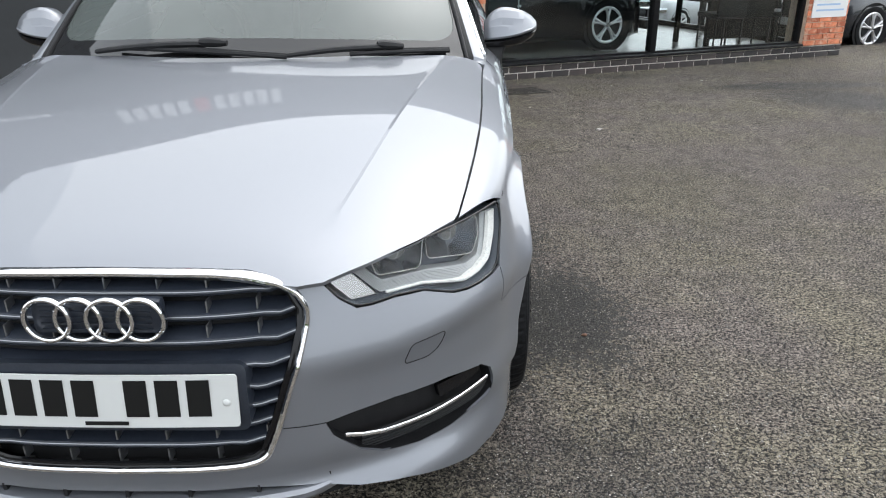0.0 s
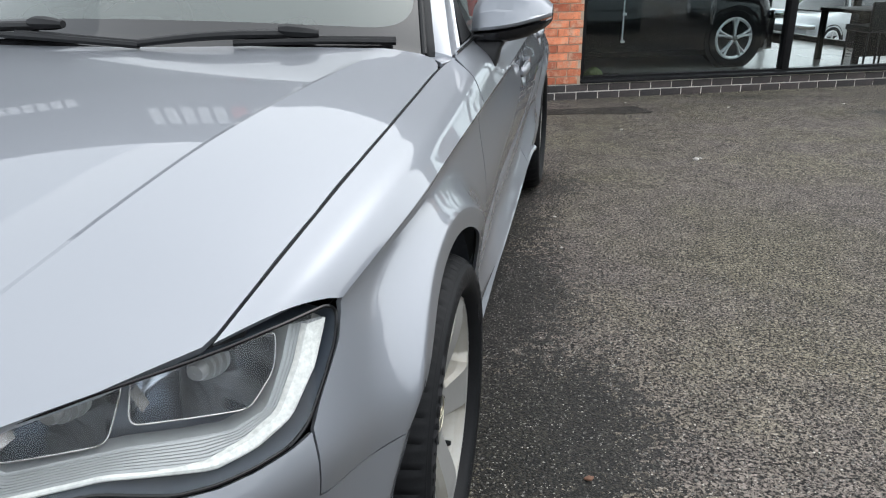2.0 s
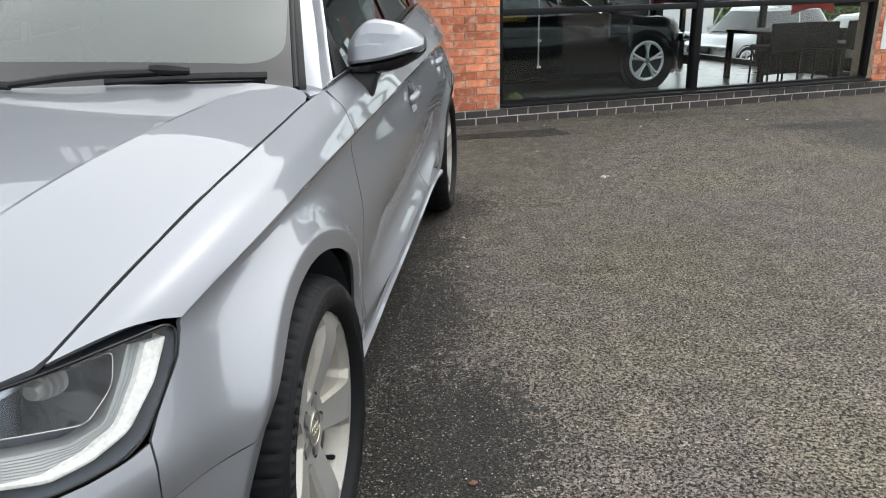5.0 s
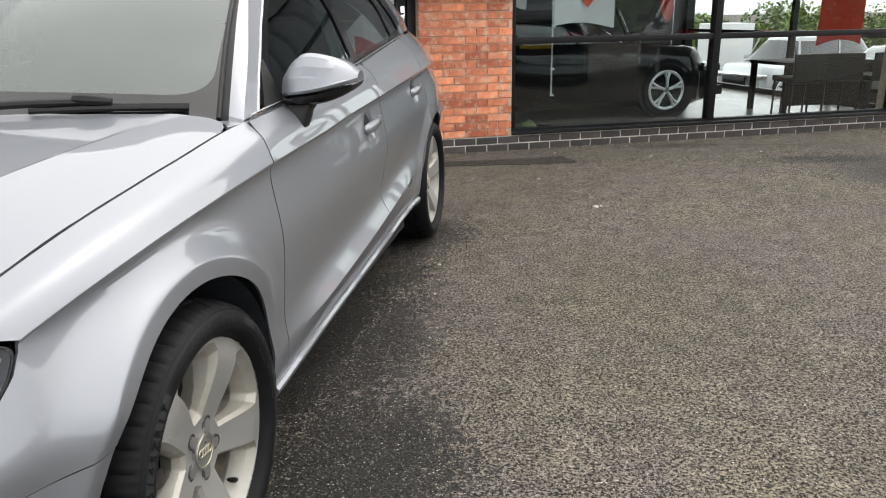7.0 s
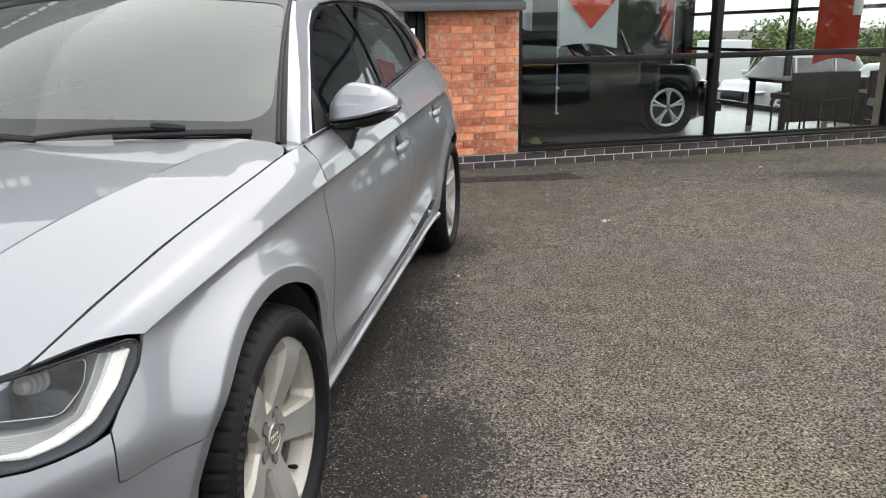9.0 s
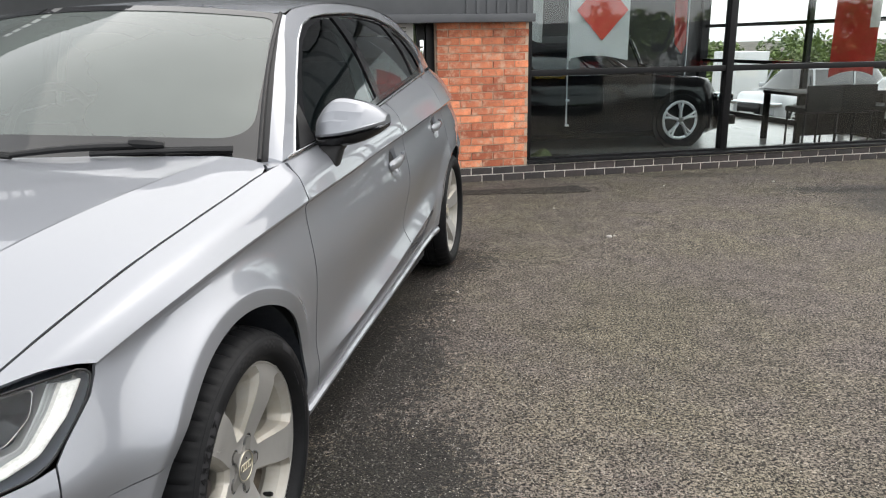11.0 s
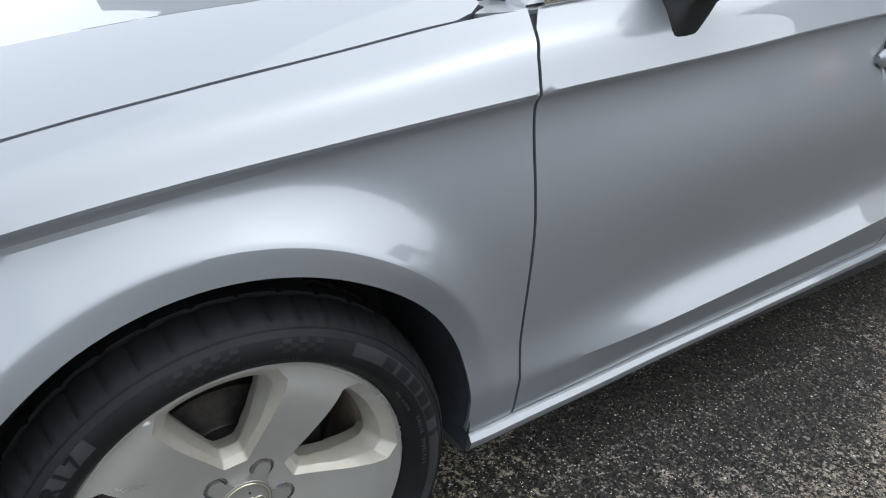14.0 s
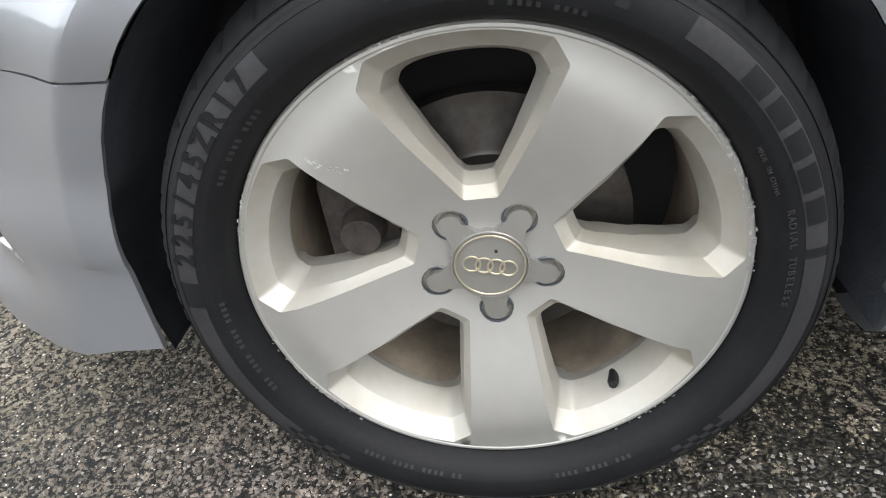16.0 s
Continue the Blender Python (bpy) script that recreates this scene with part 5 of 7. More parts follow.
for arm, joint, blade in (((0.22, -0.012, 0.62, 0.040), (0.60, 0.044, 0.71, 0.038), (0.48, 0.002, 0.915, 0.028)), ((-0.66, 0.016, -0.14, 0.050), (-0.16, 0.052, -0.04, 0.046), (-0.56, 0.038, 0.22, -0.018))):
    w = part("wiper", tube(bmesh.new(), along(*arm, 0.016, arch=0.006), [0.008 + 0.003 * i / 12 for i in range(13)], 8, flat=1.3), BLACK, car)
    part("wiper_joint", tube(bmesh.new(), along(*joint, 0.022, 5), [0.010, 0.0145, 0.015, 0.014, 0.012, 0.008], 8, flat=1.2), BLACK, w)
    part("wiper_blade", tube(bmesh.new(), along(*blade, 0.014, arch=0.003), 0.0075, 6, flat=0.9), BLACK, w)
    u0, t0, u1, t1 = blade
    part("blade_cover", tube(bmesh.new(), along(u0 + (u1 - u0) * 0.45, t0 + (t1 - t0) * 0.45 + 0.016, u1, t1 + 0.012, 0.014), 0.0065, 6, flat=1.1), BLACK, w)

# cabin inside
part("dashboard", panel(lambda x, y: (x, y, 0.93 + 0.035 * math.sin((y - 1.25) * 5) - 0.02 * x * x), [(-0.70, 1.38), (-0.4, 1.26), (0, 1.20), (0.4, 1.26), (0.70, 1.38), (0.70, 1.72), (-0.70, 1.72)], 0.05, thick=0.35), DASH, car)
pts = [(-0.36 + 0.185 * math.cos(a), 1.92 + 0.06 * math.sin(a), 0.93 + 0.175 * math.sin(a)) for a in [k * math.tau / 40 for k in range(40)]]
wheel_rim = part("steering_wheel", tube(bmesh.new(), pts, 0.016, 8, closed=True, up=(0, 1, 0)), DASH, car)
part("steering_boss", boxed(-0.45, 1.90, 0.88, -0.27, 1.95, 0.98, 0.02), DASH, wheel_rim)
bm = bmesh.new()
bmesh.ops.create_uvsphere(bm, u_segments=24, v_segments=12, radius=1.0, matrix=pose(-0.10, 1.93, 1.256) @ Matrix.Diagonal((0.13, 0.022, 0.037, 1)))
part("rear_view_mirror", bm, LINING, car, "pale rear-view mirror")
for sx in (-1, 1):
    part("pillar_trim", tube(bmesh.new(), [(sx * 0.60, 2.40, 1.30), (sx * 0.66, 2.42, 1.16), (sx * 0.70, 2.43, 1.00)], 0.022, 8, flat=0.6), LINING, car)
part("sensor_cover", boxed(-0.155, 1.80, 1.285, -0.085, 1.88, 1.345, 0.02), BLACK, car)
for sx in (-0.37, 0.37):
    bm = boxed(sx - 0.26, 2.05, 0.42, sx + 0.26, 2.55, 0.60, 0.06)
    seat = part("seat", bm, SEAT, car)
    bm = boxed(sx - 0.25, -0.09, 0, sx + 0.25, 0.09, 0.66, 0.06)
    bmesh.ops.transform(bm, matrix=Matrix.Translation((0, 2.60, 0.52)) @ Matrix.Rotation(radians(-16), 4, "X"), verts=bm.verts)
    part("seat_back", bm, SEAT, seat)
    bm = boxed(sx - 0.14, 2.76, 1.12, sx + 0.14, 2.86, 1.30, 0.04)
    part("headrest", bm, SEAT, seat)
part("rear_bench", boxed(-0.62, 3.05, 0.45, 0.62, 3.60, 1.02, 0.08), SEAT, car)
for sx in (-0.38, 0.38):
    part("rear_headrest", boxed(sx - 0.13, 3.50, 1.02, sx + 0.13, 3.60, 1.16, 0.03), SEAT, car)

# ---- wheels, built round the x axis ----
SPIN = 4.5   # how far the front wheel stands turned, in degrees


def face_x(r):
    """How far the spoke faces stand out along the axle, by radius."""
    return -0.012 + 0.030 * smooth(0.03, 0.20, r) - 0.004 * smooth(0.19, 0.23, r)


def polar(r, deg):
    return (r * math.cos(radians(deg)), r * math.sin(radians(deg)))


def opening(spec, c):
    return [polar(r, c + a) for r, a in spec]


def both_sides(half):
    """An opening's outline from one half of it, radius and angle off its middle line."""
    return [(r, -a) for r, a in half] + [(r, a) for r, a in half[::-1][1:]]


RIM_ARC = (9.0, 4.5, 0.0, -4.5, -9.0)
FACE_EDGE = both_sides([(0.2288, 14.0), (0.2282, 19.3), (0.211, 24.0), (0.1507, 21.7), (0.0996, 17.5), (0.0725, 12.8), (0.0706, 0.0)]) + [(0.2294, a) for a in RIM_ARC]
VOID_EDGE = both_sides([(0.199, 13.0), (0.1965, 16.4), (0.186, 19.0), (0.1403, 15.8), (0.1072, 11.8), (0.0905, 8.5), (0.0885, 0.0)]) + [(0.1998, a) for a in RIM_ARC]


def split(poly, n=3):
    """Every side of a closed outline cut into n."""
    out = []
    for a, b in zip(poly, poly[1:] + poly[:1]):
        out += [(a[0] + (b[0] - a[0]) * k / n, a[1] + (b[1] - a[1]) * k / n) for k in range(n)]
    return out


SIDEWALL = curve((0.2362, 0.010), (0.2425, 0.025), (0.2515, 0.036), (0.265, 0.041), (0.280, 0.040), (0.292, 0.034), (0.300, 0.027), (0.305, 0.020))


def make_wheel(name, at, spin, sgn, detail):
    """Alloy wheel with tyre, cap, disc and caliper; x points outward."""
    turn = pose(*at, 0, 0, 0 if sgn > 0 else 180)
    open_at = [90 + 72 * k for k in range(5)]
    edges = [rounded(opening(FACE_EDGE, c), 0.003, 3) for c in open_at]
    voids = [rounded(opening(VOID_EDGE, c), 0.005, 3) for c in open_at]
    bolts = [54 + 72 * k for k in range(5)]
    ring = [polar(0.2305, 360 * k / 120) for k in range(120)]
    pits = [[(polar(0.056, b)[0] + 0.0165 * math.cos(a), polar(0.056, b)[1] + 0.0165 * math.sin(a)) for a in [j * math.tau / 16 for j in range(16)]] for b in bolts]
    step = 0.009 if detail else 0.02
    bm = panel(lambda y, z: (face_x(math.hypot(y, z)), y, z), ring, step, holes=edges + (pits if detail else []), thick=0)
    rim = part(name, bm, ALLOY, car, "silver five-spoke alloy wheel with kerbed edges")
    # chamfered walls of the five openings, down to the barrel
    for e, v in zip(edges, voids):
        pe, pv = split(e), split(v)
        n = len(pe)
        hub = Vector((sum(p[0] for p in pv) / n, sum(p[1] for p in pv) / n))
        rows = []
        for i in range(n):
            (y0, z0), (y1, z1) = pe[i], pv[i]
            r0 = math.hypot(y0, z0)
            x0 = face_x(r0)
            deep = 0.020 + 0.028 * smooth(0.08, 0.19, math.hypot(y1, z1))
            back = hub + (Vector((y1, z1)) - hub) * 1.12
            rows.append([(x0 - d * deep, y0 + (y1 - y0) * k, z0 + (z1 - z0) * k) for k, d in ((0.0, 0.0), (0.03, 0.03), (0.59, 0.36), (0.64, 0.43), (0.97, 0.97), (1.0, 1.06))] + [(x0 - deep - 0.03, back.x, back.y)])
        bm = bmesh.new()
        grid_mesh(bm, rows, closed_v=True)
        bmesh.ops.recalc_face_normals(bm, faces=bm.faces)
        if sum(f.normal.dot(Vector((0, *[(sum(p[k] for p in pe) / n) - f.calc_center_median()[k + 1] for k in (0, 1)]))) for f in bm.faces) < 0:
            bmesh.ops.reverse_faces(bm, faces=bm.faces)
        part("spoke_wall", bm, ALLOY_SIDE, rim, sharp=17)
    # flange round the spokes, and the barrel behind
    part("rim_flange", revolve(bmesh.new(), [(0.2295, 0.0135), (0.2318, 0.0148), (0.2345, 0.0146), (0.2362, 0.0125), (0.2368, 0.0085), (0.2360, 0.0020), (0.2330, -0.001), (0.2300, -0.002), (0.2300, 0.010)], 144 if detail else 72), ALLOY, rim)
    part("barrel", revolve(bmesh.new(), [(0.2285, 0.004), (0.214, -0.006), (0.206, -0.03), (0.200, -0.055), (0.197, -0.10), (0.200, -0.17), (0.222, -0.20)], 72), BARREL, rim)
    part("back_plate", revolve(bmesh.new(), [(0.002, -0.165), (0.20, -0.165)], 48), DARK, rim)
    disc = part("brake_disc", revolve(bmesh.new(), [(0.060, -0.062), (0.078, -0.062), (0.080, -0.080), (0.084, -0.082), (0.1440, -0.082), (0.1440, -0.104), (0.06, -0.104)], 72), DISC, rim, "worn steel brake disc", sharp=40)
    bm = bmesh.new()
    bmesh.ops.create_cone(bm, segments=40, radius1=0.075, radius2=0.070, depth=0.04, cap_ends=True, matrix=Matrix.Translation((-0.058, 0, 0)) @ Matrix.Rotation(radians(90), 4, "Y"))
    part("wheel_hub", bm, RUST, rim)
    cal = bmesh.new()
    box(cal, -0.125, -0.168, -0.075, -0.055, -0.088, 0.085, 0.014)
    caliper = part("brake_caliper", cal, RUST, rim, "rusty brake caliper")
    bm = bmesh.new()
    bmesh.ops.create_cone(bm, segments=20, radius1=0.024, radius2=0.020, depth=0.03, cap_ends=True, matrix=Matrix.Translation((-0.045, -0.125, 0.028)) @ Matrix.Rotation(radians(90), 4, "Y"))
    part("caliper_boss", bm, RUST, caliper)
    if detail:
        for (y, z) in [polar(0.056, b) for b in bolts]:
            bm = bmesh.new()
            rows = [[(x, y + r * math.cos(a), z + r * math.sin(a)) for a in [j * math.tau / 20 for j in range(20)]] for r, x in ((0.0165, face_x(0.056)), (0.0160, face_x(0.056) - 0.002), (0.0150, face_x(0.056) - 0.006), (0.0005, face_x(0.056) - 0.006))]
            grid_mesh(bm, rows, closed_u=True)
            bmesh.ops.recalc_face_normals(bm, faces=bm.faces)
            part("bolt_pocket", bm, ALLOY_SIDE, rim)
            part("pocket_edge", tube(bmesh.new(), [(face_x(0.056) - 0.0004, y + 0.0164 * math.cos(a), z + 0.0164 * math.sin(a)) for a in [j * math.tau / 28 for j in range(28)]], 0.0014, 5, closed=True, up=(1, 0, 0)), HL_BLACK, rim)
    # star-shaped cap: a round boss with five arms over the bolts
    star = []
    for b in bolts:
        cy, cz = polar(0.057, b)
        for k in range(9):
            a = radians(b - 118 + 236 * k / 8)
            star.append((cy - 0.002 * math.cos(radians(b)) + 0.0118 * math.cos(a), cz - 0.002 * math.sin(radians(b)) + 0.0118 * math.sin(a)))
        for da in (24, 36, 48):
            star.append(polar(0.0385 if da == 36 else 0.0375, b + da))
    cap_x = face_x(0.05) + 0.004
    cap = part("wheel_cap", panel(lambda y, z: (cap_x + 0.003 * math.cos(min(math.hypot(y, z) / 0.07, 1) * 1.5), y, z), star, 0.006, thick=0.012), CAP_GREY, rim, "grey star-shaped wheel cap")
    part("cap_ring", tube(bmesh.new(), [(cap_x + 0.004, *polar(0.0335, 360 * k / 60)) for k in range(60)], 0.0011, 6, closed=True, up=(1, 0, 0)), CAP_GOLD, cap)
    part("cap_edge", tube(bmesh.new(), [(cap_x + 0.003, *polar(0.0368, 360 * k / 60)) for k in range(60)], 0.0014, 6, closed=True, up=(1, 0, 0)), CAP_GREY, cap)
    bm = bmesh.new()
    bmesh.ops.create_cone(bm, segments=12, radius1=0.0016, radius2=0.0016, depth=0.002, cap_ends=True, matrix=Matrix.Translation((cap_x + 0.0033, 0.0075, 0.0155)) @ Matrix.Rotation(radians(90), 4, "Y"))
    part("cap_hole", bm, DARK, cap)
    for i in range(4):
        c = -0.0175 + i * 0.0117
        part("cap_emblem", tube(bmesh.new(), [(cap_x + 0.0045, c * math.cos(-0.25) + 0.0082 * math.cos(a), c * math.sin(-0.25) + 0.0082 * math.sin(a)) for a in [k * math.tau / 32 for k in range(32)]], 0.0011, 6, closed=True, up=(1, 0, 0)), CAP_GOLD, cap)
    # tyre: wall, shoulder and a tread with cross grooves
    walls = [(0.2360, 0.000), (0.2364, 0.010)] + [(r, SIDEWALL(r)) for r in (0.2385, 0.2405, 0.2430, 0.2435, 0.2475, 0.252, 0.2585, 0.2590, 0.265, 0.272, 0.280, 0.286)] + [(0.2865, SIDEWALL(0.2865) + 0.0008), (0.290, SIDEWALL(0.290) + 0.0008), (0.2905, SIDEWALL(0.2905)), (0.2945, SIDEWALL(0.2945)), (0.2950, SIDEWALL(0.2950) - 0.0016), (0.2960, SIDEWALL(0.2960) - 0.0016), (0.2965, SIDEWALL(0.2965))]
    tread = [(0.301, 0.0255), (0.3055, 0.018), (0.3095, 0.006), (0.3125, -0.010), (0.3140, -0.022), (0.3075, -0.0235), (0.3075, -0.031), (0.3145, -0.0325), (0.3155, -0.06), (0.3085, -0.0615), (0.3085, -0.071), (0.3155, -0.0725), (0.3155, -0.10), (0.3085, -0.1015), (0.3085, -0.111), (0.3145, -0.1125), (0.3135, -0.14), (0.305, -0.165), (0.28, -0.19), (0.23, -0.18)]
    prof = walls + tread
    nseg = 288 if detail else 144
    rows = []
    for k in range(nseg):
        a = k * math.tau / nseg
        row = []
        for i, (r, h) in enumerate(prof):
            rr, slant = r, 0.0
            j = i - len(walls)
            if 0 <= j <= 4:
                # cross grooves cut the shoulder blocks, four steps apart
                m = k % 6
                if m == 0:
                    rr -= (0.0025, 0.0040, 0.0045, 0.0045, 0.0045)[j]
                elif m == 3 and j in (0, 1):
                    rr -= 0.0022
            if j in (7, 8, 11, 12) and k % 8 == 0:
                rr -= 0.004
            row.append((h, rr * math.cos(a + slant), rr * math.sin(a + slant)))
        rows.append(row)
    bm = bmesh.new()
    grid_mesh(bm, rows, closed_v=True)
    bmesh.ops.recalc_face_normals(bm, faces=bm.faces)
    tyre = part("tyre", bm, RUBBER, rim, "black road tyre with worn shoulder blocks", sharp=38)
    if detail:
        # raised bands, a chequer and plain bars for the unreadable moulding
        for a0, a1 in ((122, 172), (4, 52), (-40, 2), (178, 214)):
            bm = bmesh.new()
            rows = [[(SIDEWALL(r) + 0.0006, r * math.cos(a), r * math.sin(a)) for r in (0.268, 0.272, 0.276, 0.280, 0.284, 0.2862)] for a in [radians(a0 + (a1 - a0) * i / 40) for i in range(41)]]
            grid_mesh(bm, rows)
            bmesh.ops.recalc_face_normals(bm, faces=bm.faces)
            part("wall_band", bm, RUBBER_LIGHT, tyre)
        for a0, n, flipx in ((214, 7, 1), (-40, 7, -1), (84, 8, 1), (62, 6, 1)):
            for i in range(n):
                for j in range(3):
                    if (i + j) % 2 == 0:
                        bm = bmesh.new()
                        aa = a0 + flipx * i * 2.2
                        rows = [[(SIDEWALL(r) + 0.0007, r * math.cos(a), r * math.sin(a)) for r in (0.268 + 0.006 * j, 0.274 + 0.006 * j)] for a in (radians(aa), radians(aa + 1.1), radians(aa + 2.2))]
                        grid_mesh(bm, rows)
                        bmesh.ops.recalc_face_normals(bm, faces=bm.faces)
                        part("chequer_mark", bm, RUBBER_MARK if a0 in (84, 62) else RUBBER_LIGHT, tyre)
        for i in range(5):
            a0 = 40.5 - 6.6 * i
            bm = bmesh.new()
            rows = [[(SIDEWALL(r) + 0.0016, r * math.cos(a), r * math.sin(a)) for r in (0.2695, 0.275, 0.280, 0.285)] for a in [radians(a0 - 5.0 * t / 4) for t in range(5)]]
            grid_mesh(bm, rows)
            bmesh.ops.recalc_face_normals(bm, faces=bm.faces)
            part("raised_bar", bm, RUBBER, tyre)
        for words, start, step, size, r, mat, bold in (("225/45ZR17", 166.5, 4.35, 0.0255, 0.2765, RUBBER, 0.0008), ("RADIAL TUBELESS", 12.5, 1.5, 0.0085, 0.2585, RUBBER_LIGHT, 0.0), ("MADE IN CHINA", 27.0, 0.85, 0.0055, 0.2520, RUBBER_LIGHT, 0.0)):
            for i, ch in enumerate(words):
                if ch == " ":
                    continue
                deg = start - step * i
                cu = bpy.data.curves.new("size_mark", "FONT")
                cu.body, cu.size, cu.extrude, cu.align_x, cu.align_y = ch, size, 0.0006, "CENTER", "CENTER"
                cu.offset, cu.resolution_u = bold, 3
                tmp = new("moulded_letter", cu)
                me = bpy.data.meshes.new_from_object(tmp)
                bpy.data.objects.remove(tmp)
                me.materials.append(mat)
                ob = new("moulded_letter", me)
                ob.parent = tyre
                rot = Matrix(((0, 0, 1, 0), (1, 0, 0, 0), (0, 1, 0, 0), (0, 0, 0, 1)))
                ob.matrix_local = Matrix.Translation((SIDEWALL(r) + 0.0012, r * math.cos(radians(deg)), r * math.sin(radians(deg)))) @ Matrix.Rotation(radians(deg - 90), 4, "X") @ rot
        for a0, a1, r in ((176, 205, 0.251), (128, 150, 0.250), (66, 84, 0.254), (230, 258, 0.252), (278, 300, 0.253)):
            for k in range(int((a1 - a0) / 1.5)):
                if (k * 7) % 5:
                    bm = bmesh.new()
                    rows = [[(SIDEWALL(rr) + 0.0009, rr * math.cos(a), rr * math.sin(a)) for rr in (r, r + 0.0045)] for a in (radians(a0 + 1.5 * k), radians(a0 + 1.5 * k + 0.8))]
                    grid_mesh(bm, rows)
                    bmesh.ops.recalc_face_normals(bm, faces=bm.faces)
                    part("moulded_dash", bm, RUBBER_LIGHT, tyre)
        # valve with its dark cap, kerb scuffs
        y, z = polar(0.207, -52 - SPIN)
        valve = part("valve", tube(bmesh.new(), [(-0.038, y, z), (-0.026, y * 0.99, z * 0.99), (-0.012, y * 0.97, z * 0.97), (-0.006, y * 0.965, z * 0.965)], [0.0055, 0.0055, 0.0062, 0.0045], 12, up=(0, 1, 0)), BLACK, rim, "black valve cap")
        rnd = random.Random(5)
        for a0, a1, n in ((0, 48, 70), (150, 170, 16), (196, 232, 22), (100, 118, 8), (300, 330, 10)):
            for _ in range(n):
                a = rnd.uniform(a0, a1) - SPIN
                w, l = rnd.uniform(0.0007, 0.0026), rnd.uniform(0.25, 1.1)
                r = 0.2352 - rnd.random() ** 2 * 0.006
                bm = bmesh.new()
                rows = [[(0.0153 - 0.9 * max(0.2325 - rr, 0) * 0.5 + 0.0004, rr * math.cos(b), rr * math.sin(b)) for rr in (r, r + w)] for b in (radians(a), radians(a + l * 0.5), radians(a + l))]
                grid_mesh(bm, rows)
                bmesh.ops.recalc_face_normals(bm, faces=bm.faces)
                part("kerb_scuff", bm, ALLOY_BARE, rim)
        for a0, a1, n in ((-2, 50, 120), (152, 168, 30), (205, 226, 40)):
            pts, rad = [], []
            for i in range(n + 1):
                a = radians(a0 + (a1 - a0) * i / n - SPIN)
                r = 0.2352 + rnd.uniform(-0.0012, 0.0006)
                pts.append((0.0146 + rnd.uniform(-0.0004, 0.0006), r * math.cos(a), r * math.sin(a)))
                rad.append(rnd.uniform(0.0003, 0.0012) * (0.35 + 0.65 * math.sin(math.pi * i / n)))
            part("kerb_scuff", tube(bmesh.new(), pts, rad, 5, up=(1, 0, 0)), ALLOY_BARE, rim, "rough kerbed edge of bare metal")
        for _ in range(16):
            y = -0.1247 + rnd.uniform(-0.017, 0.017)
            z = 0.131 - 0.42 * (y + 0.1247) + rnd.uniform(-0.004, 0.004)
            l, w, a = rnd.uniform(0.0015, 0.0045), rnd.uniform(0.0003, 0.0010), rnd.uniform(-0.9, 0.4)
            bm = bmesh.new()
            rows = [[(face_x(math.hypot(y, z)) + 0.0006, y + u * math.cos(a) - v * math.sin(a), z + u * math.sin(a) + v * math.cos(a)) for u in (-l, 0, l)] for v in (-w, w)]
            grid_mesh(bm, rows)
            bmesh.ops.recalc_face_normals(bm, faces=bm.faces)
            part("kerb_scuff", bm, ALLOY_BARE, rim)
    rim.matrix_basis = turn @ Matrix.Rotation(radians(spin), 4, "X") @ Matrix.Diagonal((1, 1.018, 1.018, 1))
    return rim


def arch_liner(axle, sgn):
    rows = []
    for i in range(73):
        a = radians(-12 + (210 if axle < 2 else 199) * i / 72)
        r = ARCH_R + 0.003
        py, pz = axle + r * math.cos(a), ARCH_Z + r * math.sin(a)
        lip = nose(q_at(py - 0.006, pz), pz)[0] - 0.007 if axle < 2 and math.degrees(a) > 145 else 0.846
        rows.append([(sgn * min(x, lip), axle + r * k * math.cos(a), ARCH_Z + r * k * math.sin(a)) for x, k in ((0.846, 1.0), (0.835, 1.0), (0.70, 0.985), (0.55, 0.98))])
    bm = bmesh.new()
    grid_mesh(bm, rows)
    part("arch_liner", bm, LINER, car)
    bm = bmesh.new()
    ring = [(sgn * 0.56, axle + 0.39 * math.cos(k * math.tau / 32), ARCH_Z + 0.39 * math.sin(k * math.tau / 32)) for k in range(32)]
    bm.faces.new([bm.verts.new(p) for p in ring])
    part("arch_back", bm, DARK, car)


for sgn in (1, -1):
    for axle, x, spin in ((AXLE_F, 0.843, SPIN), (AXLE_R, 0.832, 31.0)):
        make_wheel("wheel", (sgn * x, axle, HUB_Z + (0.0 if axle < 2 else 0.010)), spin, sgn, sgn > 0 and axle < 2)
        arch_liner(axle, sgn)

# ---- the showroom building; built along its own front, s to its right, d behind the front, z up ----
FRONT = Matrix.Translation(WALL_O) @ Matrix.Rotation(WALL_A, 4, "Z")
BRICK = [speckle(material("red_brick", (0.36, 0.13, 0.07), 0.85), 110.0, (0.42, 0.115, 0.052), (0.80, 0.28, 0.135), bump=0.9, rough=(0.8, 0.95))]
MORTAR = speckle(material("grey_mortar", (0.36, 0.32, 0.27), 0.95), 160.0, (0.36, 0.26, 0.19), (0.60, 0.46, 0.35), bump=0.6)
BLUE_BRICK = speckle(material("dark_engineering_brick", (0.06, 0.052, 0.052), 0.6), 60.0, (0.028, 0.027, 0.029), (0.066, 0.058, 0.058), bump=0.4, rough=(0.45, 0.7))
PALE_MORTAR = speckle(material("pale_mortar", (0.52, 0.49, 0.45), 0.95), 160.0, (0.52, 0.48, 0.43), (0.72, 0.68, 0.62), bump=0.5)
FRAME_BLACK = speckle(material("black_window_frame", (0.008, 0.008, 0.009), 0.42, spec=0.22), 40.0, (0.006, 0.006, 0.007), (0.012, 0.012, 0.013), rough=(0.35, 0.5))
